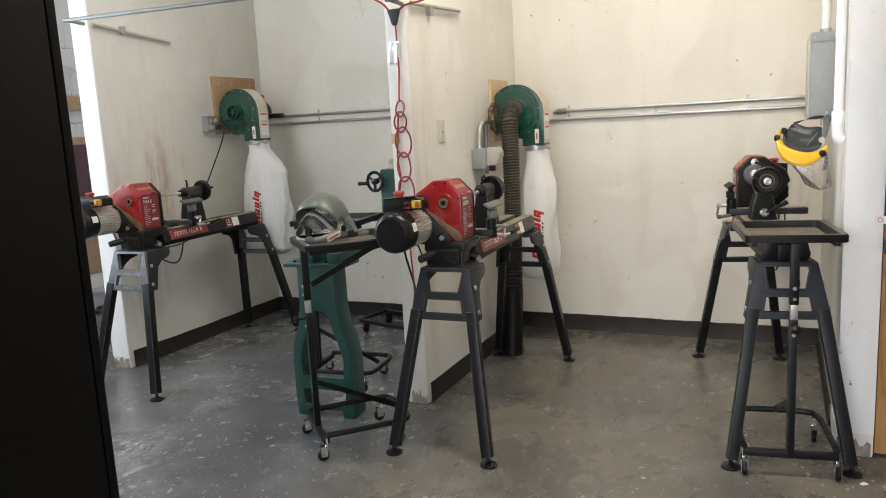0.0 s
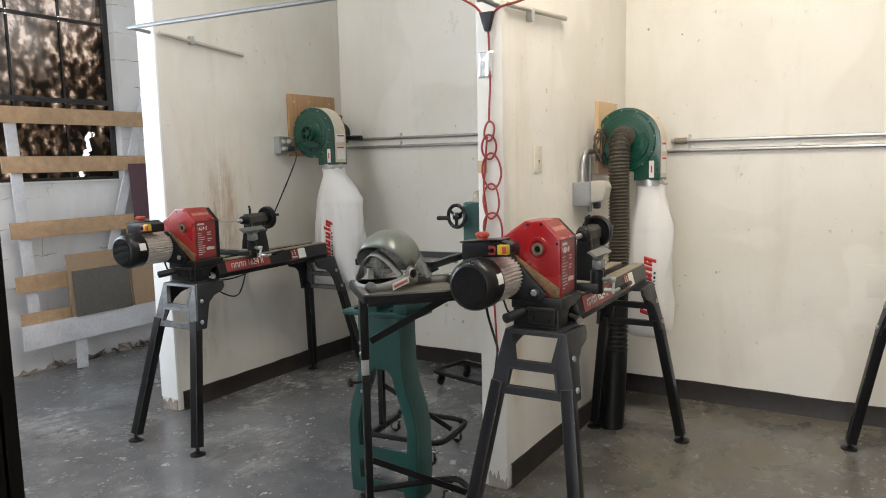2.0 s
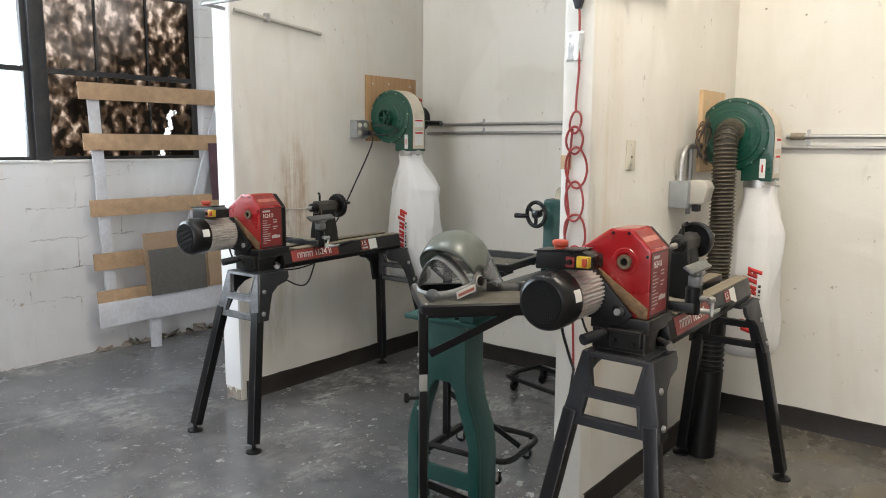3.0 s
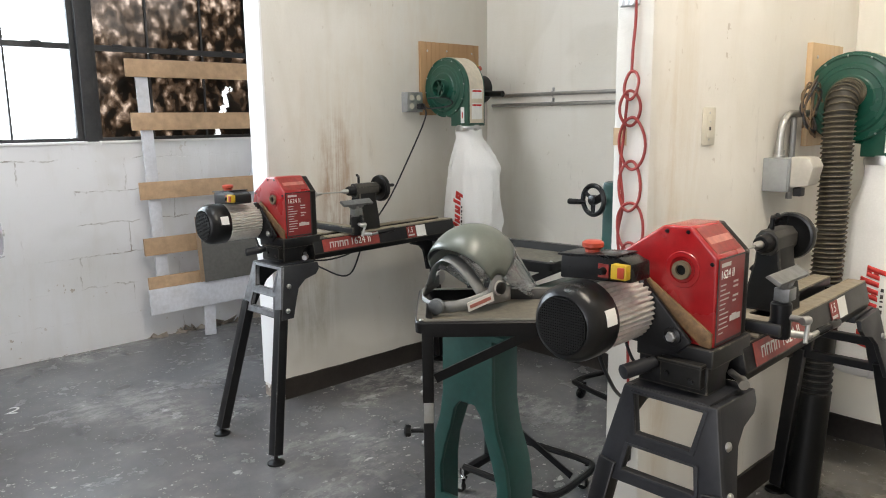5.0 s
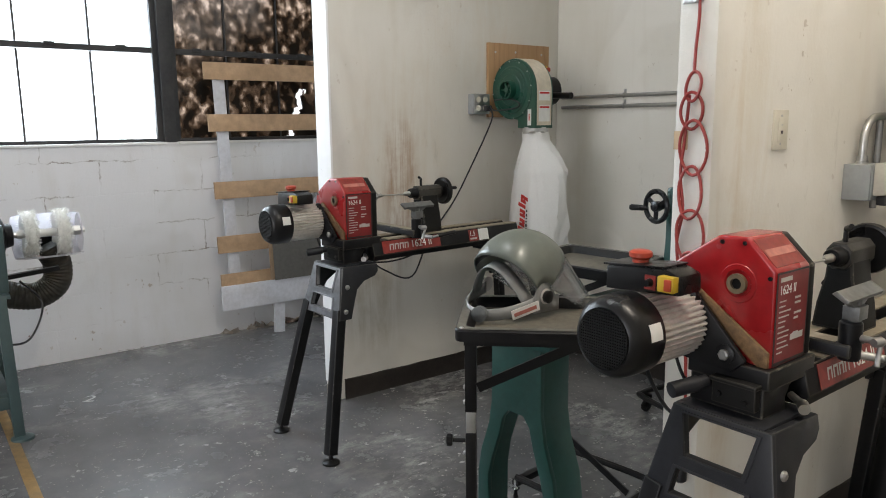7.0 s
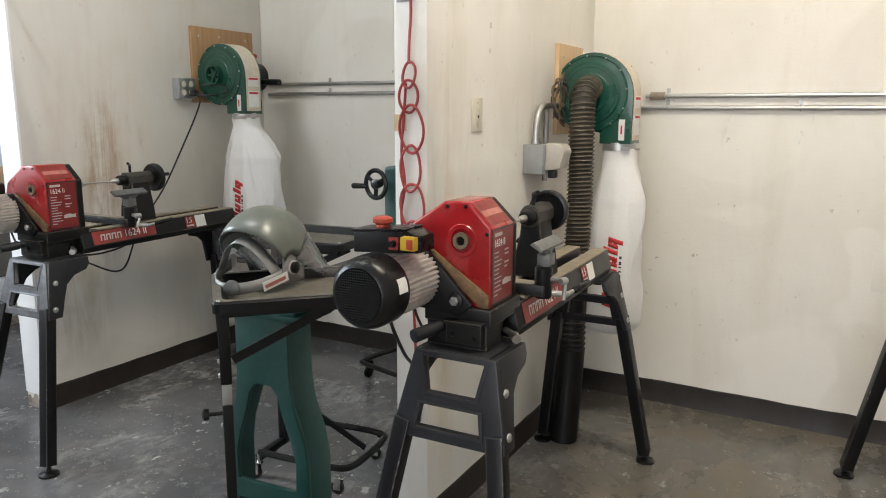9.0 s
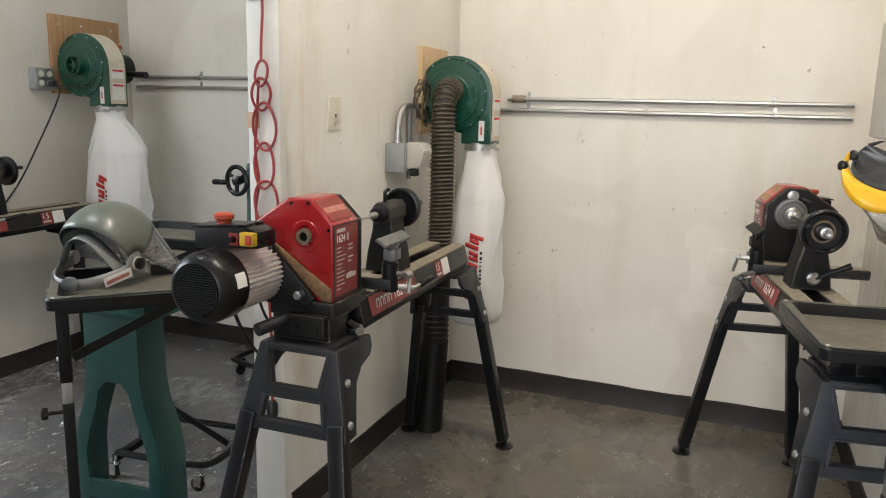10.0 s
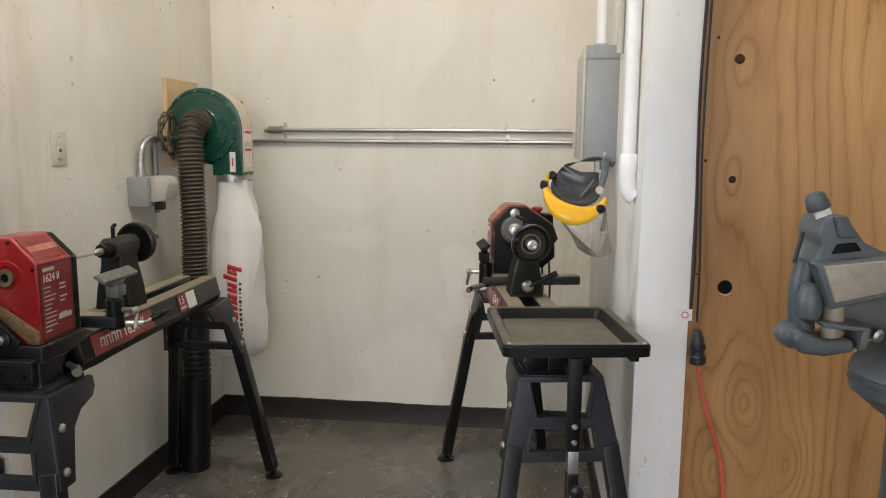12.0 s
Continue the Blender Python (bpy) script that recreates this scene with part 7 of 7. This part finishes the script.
for i in range(46):
    y = rnd.uniform(3.15, 4.4)
    s = rnd.uniform(0.012, 0.045)
    x = LEFT + rnd.uniform(0, 0.05)
    vs = [(x + rnd.uniform(-s, s), y + rnd.uniform(-s, s) * 1.6, abs(rnd.uniform(0, s)) * k) for k in (0, 0, 0, 0, 1.6, 1.6)]
    hull(bm, vs, [(0, 1, 4), (1, 2, 5), (2, 3, 4), (3, 0, 5), (4, 5, 0), (4, 5, 2), (1, 4, 5), (3, 4, 5)])
part("rubble", bm, "chipped_base", rub)


# ---------------------------------------------------------------- buffing machine by the windows
bf = thing("buffing_machine", "green-grey buffing machine on a steel stand", "buffing machine")
bm = bmesh.new()
box(bm, (-4.56, 1.15, 0.672), (-4.12, 1.845, 0.982))
body = part("motor_housing", bm, "bench_green", bf, "green-grey motor housing", 0.012)
part("lid", shape(box, (-4.50, 1.2, 0.982), (-4.18, 1.80, 0.996)), "bench_green", body, "", 0.004)
part("maker_label", shape(box, (-4.1195, 1.60, 0.905), (-4.118, 1.80, 0.962)), "label_white", body, "pale maker's label")
part("green_sticker", shape(box, (-4.1195, 1.42, 0.905), (-4.118, 1.57, 0.95)), "sticker_green", body, "bright green sticker")
part("label_print", shape(box, (-4.118, 1.64, 0.925), (-4.1173, 1.70, 0.945)), "print_dark", body)
sb = part("switch_box", shape(box, (-4.12, 1.58, 0.735), (-4.09, 1.72, 0.86)), "black_plastic", body, "black push-button box", 0.006)
part("stop_button", shape(rev, (-4.09, 1.66, 0.82), (1, 0, 0), [(0.018, 0), (0.018, 0.012)], 16), "estop_red", sb, "red stop button")
part("start_button", shape(rev, (-4.09, 1.66, 0.77), (1, 0, 0), [(0.018, 0), (0.018, 0.008)], 16), "btn_green", sb, "green start button")
bm = bmesh.new()
rev(bm, (-4.34, 1.84, 0.905), (0, 1, 0), [(0.085, 0), (0.085, 0.02), (0.06, 0.03), (0.05, 0.06), (0.032, 0.065)], 24)
part("bearing_housing", bm, "black_paint", bf, "black bearing housing")
part("arbor", shape(cyl, (-4.34, 1.87, 0.905), (-4.34, 2.20, 0.905), 0.014), "bare_steel", bf, "steel arbor")
part("arbor_nut", shape(rev, (-4.34, 2.165, 0.905), (0, 1, 0), [(0.026, 0), (0.026, 0.03), (0.016, 0.032), (0.016, 0.05)], 6), "bare_steel", bf)
part("arbor_sleeve", shape(cyl, (-4.34, 1.92, 0.905), (-4.34, 2.165, 0.905), 0.019), "label_white", bf, "white spacer sleeve")
for y in (1.972, 2.112):
    bm = bmesh.new()
    rnd = random.Random(int(y * 100))
    n, last = 64, None
    for j in range(7):
        e = (j - 3) / 3
        verts = []
        for i in range(n):
            a = 2 * math.pi * i / n
            r = 0.109 - 0.006 * abs(e) + 0.008 * noise.noise(Vector((math.cos(a) * 3, math.sin(a) * 3, y * 9 + e)))
            half = 0.026 + 0.010 * noise.noise(Vector((math.cos(a) * 2.2, math.sin(a) * 2.2, y * 5)))
            verts.append(bm.verts.new((-4.34 + r * math.cos(a), y + e * half, 0.905 + r * math.sin(a))))
        if j in (0, 6):
            c0 = bm.verts.new((-4.34, y + e * 0.02, 0.905))
            for i in range(n):
                bm.faces.new((verts[i], verts[(i + 1) % n], c0))
        if last:
            for i in range(n):
                bm.faces.new((last[i], last[(i + 1) % n], verts[(i + 1) % n], verts[i]))
        last = verts
    wheel_b = part("buffing_wheel", bm, "buff_cotton", bf, "frayed white cotton buffing wheel")
    bm = bmesh.new()
    for k in range(2200):
        a, off = rnd.uniform(0, 2 * math.pi), rnd.uniform(-1, 1)
        ca, sa = math.cos(a), math.sin(a)
        root_p = Vector((-4.34 + 0.102 * ca, y + 0.028 * off, 0.905 + 0.102 * sa))
        tip = root_p + Vector((ca, 0, sa)) * rnd.uniform(0.006, 0.016) + Vector((rnd.uniform(-0.006, 0.006), 0.010 * off + rnd.uniform(-0.006, 0.006), rnd.uniform(-0.006, 0.006)))
        sw = Vector((-sa, rnd.uniform(-1, 1), ca)).normalized() * rnd.uniform(0.001, 0.0022)
        hull(bm, [root_p - sw, root_p + sw, tip + sw * 0.3, tip - sw * 0.3], [(0, 1, 2, 3)])
    part("loose_threads", bm, "buff_cotton", wheel_b, "fringe of loose cotton threads")
part("dust_mouth", shape(box, (-4.47, 2.0, 0.79), (-4.44, 2.085, 0.872)), "cabinet_black", bf, "dark suction mouth behind the wheels", 0.004)
def guard(a, b):
    az = radians(100 + 200 * a)
    k = 1 - 0.06 * (2 * b - 1) ** 4
    return Vector((-4.34 + 0.135 * math.cos(az) * k, 1.905 + 0.29 * b, 0.892 + 0.108 * math.sin(az) * k))
thicken(part("guard", shape(sheet, guard, 22, 8), "hazy_plastic", bf, "hazy plastic dust hood"), 0.003)
part("hood_end", shape(rev, (-4.38, 2.195, 0.892), (0, 1, 0), [(0.096, 0), (0.098, 0.004)], 24), "hazy_plastic", bf)
part("work_rest", shape(beam, (-4.23, 1.62, 0.705), (-4.23, 2.07, 0.745), 0.03, 0.02), "black_paint", bf, "black rest arm")
hs = smooth_path([(-4.40, 2.05, 0.83), (-4.41, 2.09, 0.74), (-4.41, 2.075, 0.64), (-4.42, 1.99, 0.585), (-4.43, 1.88, 0.60), (-4.44, 1.76, 0.645), (-4.45, 1.55, 0.63), (-4.45, 1.2, 0.60)], 26)
part("dust_hose", shape(tube, hs, 0.06, 18, lambda i, n: 0.066 + 0.0016 * math.sin(i * 1.6)), "hose_rubber", bf, "thick dark corrugated dust hose")
for x in (-4.07, -4.66):
    for y in (1.815, 1.10):
        lg = part("stand_leg", shape(beam, (x, y, 0.01), (x + (0.02 if x < -4.3 else -0.02), y - 0.015, 0.672), 0.045, 0.045), "bench_green", bf, "green-grey angle leg", 0.003)
        part("foot_pad", shape(rev, (x + 0.01, y + 0.01, 0), (0, 0, 1), [(0.05, 0), (0.048, 0.01), (0.025, 0.018)], 16), "bench_green", lg)
part("stand_shelf", shape(box, (-4.66, 1.10, 0.205), (-4.07, 1.80, 0.225)), "bench_green", bf, "green-grey lower shelf", 0.003)
part("shelf_apron", shape(box, (-4.085, 1.12, 0.15), (-4.065, 1.795, 0.207)), "bench_green", bf, "", 0.002)
part("stand_top", shape(box, (-4.66, 1.10, 0.655), (-4.07, 1.84, 0.674)), "bench_green", bf, "", 0.003)
bcord = thing("power_cable", "dark cord sagging under the buffing machine", "cord")
part("cable", shape(tube, smooth_path([(-4.15, 1.60, 0.66), (-4.10, 1.70, 0.50), (-4.12, 1.80, 0.44), (-4.16, 1.90, 0.43), (-4.22, 1.97, 0.52), (-4.26, 1.98, 0.60), (-4.24, 1.9, 0.70)], 8), 0.005, 8), "cord_black", bcord)

# ---------------------------------------------------------------- blue-grey tool on a pedestal before the plywood
tg = thing("pedestal_tool", "blue-grey cast tool head on a round pedestal", "pedestal tool")
Y0 = 2.50
def slab(poly, near, deep, bevel=0.01, name="casting", mat="tool_bluegrey", label="", parent=None):
    return part(name, shape(prism, poly, lambda p, q, s: (p, s, q), Y0 + near, Y0 + deep), mat, parent or tg, label, bevel, 3)
bm = bmesh.new()
rev(bm, (0.765, Y0 + 0.05, 0.0), (0, 0, 1), [(0.17, 0), (0.17, 0.02), (0.09, 0.06), (0.056, 0.10), (0.054, 0.93), (0.065, 0.96)], 32)
part("pedestal", bm, "tool_bluegrey", tg, "round blue-grey pedestal column")
bm = bmesh.new()
rev(bm, (0.755, Y0 + 0.05, 0.955), (0, 0, 1), [(0.065, 0), (0.108, 0.035), (0.112, 0.052), (0.106, 0.056), (0.106, 0.064), (0.112, 0.068), (0.106, 0.086), (0.080, 0.115), (0.06, 0.15)], 36)
part("swivel_base", bm, "tool_bluegrey", tg, "stepped swivel base")
# upper body with a raised hood that frames a tilted plate
slab([(0.552, 1.276), (0.557, 1.292), (0.572, 1.299), (0.594, 1.299), (0.606, 1.279), (0.624, 1.256), (0.650, 1.243), (0.668, 1.238), (0.684, 1.214), (0.690, 1.179), (0.576, 1.150), (0.546, 1.217), (0.556, 1.250), (0.551, 1.263)], 0.0, 0.10, 0.007, "body", label="blue-grey angular upper casting")
hood = slab([(0.541, 1.222), (0.655, 1.236), (0.689, 1.182), (0.570, 1.147)], -0.024, 0.01, 0.005, "hood", label="raised hood round the plate")
slab([(0.553, 1.219), (0.648, 1.231), (0.678, 1.186), (0.575, 1.159)], -0.0275, -0.020, 0.003, "face_plate", "plate_tan", "worn tan face plate", hood)
# solid black plate paints the shade inside the vent
slab([(0.573, 1.236), (0.618, 1.243), (0.608, 1.256), (0.580, 1.252)], -0.006, 0.004, 0.002, "vent", "cabinet_black", "dark vent slot")
slab([(0.570, 1.298), (0.592, 1.298), (0.606, 1.264), (0.580, 1.262)], -0.010, 0.03, 0.006, "rib", label="")
part("spindle_sleeve", shape(cyl, (0.572, Y0 + 0.03, 1.286), (0.560, Y0 + 0.03, 1.312), 0.0135), "label_white", tg, "pale sleeve")
part("top_knob", shape(rev, (0.560, Y0 + 0.03, 1.306), (-0.36, 0, 0.93), [(0.0175, 0), (0.019, 0.003), (0.0175, 0.016), (0.016, 0.024), (0.011, 0.029)], 20), "tool_bluegrey", tg, "ridged knob")
part("side_rod", shape(cyl, (0.537, Y0 + 0.03, 1.268), (0.526, Y0 + 0.03, 1.215), 0.0035), "cord_black", tg)
# arm curving down to the jaw
bm = bmesh.new()
arm = smooth_path([(0.556, Y0 + 0.045, 1.215), (0.548, Y0 + 0.045, 1.175), (0.548, Y0 + 0.045, 1.135), (0.552, Y0 + 0.045, 1.098)], 6)
tube(bm, arm, 0.021, 16)
part("arm", bm, "tool_bluegrey", tg, "rounded arm casting")
part("arm_bulge", shape(rev, (0.549, Y0 + 0.014, 1.185), (0.0, -0.12, -1), [(0.004, 0), (0.014, 0.006), (0.020, 0.022), (0.021, 0.042), (0.016, 0.060), (0.004, 0.068)], 18), "tool_bluegrey", tg)
part("jaw_end", shape(rev, (0.528, Y0 + 0.03, 1.090), (0, -1, 0), [(0.006, -0.03), (0.020, -0.022), (0.022, 0.0), (0.019, 0.018), (0.008, 0.026)], 20), "tool_bluegrey", tg, "rounded jaw end")
jaw = slab([(0.517, 1.094), (0.528, 1.110), (0.556, 1.098), (0.570, 1.092), (0.612, 1.098), (0.618, 1.076), (0.570, 1.066), (0.532, 1.069)], -0.018, 0.075, 0.012, "jaw", label="rounded lower jaw")
slab([(0.557, 1.126), (0.632, 1.120), (0.634, 1.113), (0.562, 1.117)], -0.026, 0.04, 0.002, "jaw_shelf", label="thin jaw shelf", parent=jaw)
slab([(0.622, 1.116), (0.634, 1.116), (0.630, 1.084), (0.618, 1.080)], -0.026, 0.04, 0.003, "jaw_cheek", parent=jaw)
part("screw", shape(cyl, (0.590, Y0 + 0.015, 1.085), (0.590, Y0 + 0.015, 1.165), 0.017), "dusty_bed", tg, "dull steel screw")
bm = bmesh.new()
rev(bm, (0.60, Y0 + 0.07, 1.135), (1, 0.1, -0.05), [(0.03, 0), (0.042, 0.01), (0.045, 0.05), (0.045, 0.16)], 24)
part("barrel", bm, "tool_bluegrey", tg, "round cross barrel")
part("clamp_stud", shape(rev, (0.648, Y0 - 0.0, 1.105), (0.5, -1, -0.2), [(0.011, 0), (0.012, 0.012), (0.007, 0.016)], 14), "bare_steel", tg)

# small litter on the floor
for x, y, w, rz in ((0.43, 2.72, 0.05, 12), (-0.03, 3.62, 0.035, 60), (0.45, 2.95, 0.03, 40)):
    lt = thing("paper_scrap", "small white paper scrap on the floor", "litter", pose(x, y, 0.002, 0, 0, rz), "paper scraps")
    part("scrap", shape(sheet, lambda a, b, w=w: Vector((w * (a - 0.5), w * 0.5 * (b - 0.5), 0.002 + 0.005 * math.sin(a * 3) * b)), 5, 3), "label_white", lt)

mc = thing("power_cable", "black motor lead with red plug sagging to the wall end", "cable")
part("cable", shape(tube, smooth_path([(-1.335, 2.76, 0.905), (-1.345, 2.80, 0.84), (-1.375, 2.90, 0.74), (-1.43, 3.03, 0.66), (-1.49, 3.14, 0.60), (-1.525, 3.185, 0.50)], 7), 0.0048, 8), "cord_black", mc)
part("plug", shape(rev, (-1.335, 2.76, 0.93), (-0.1, 0.15, -1), [(0.008, 0), (0.011, 0.004), (0.011, 0.03), (0.006, 0.036)], 10), "cord_red", mc, "small red plug")
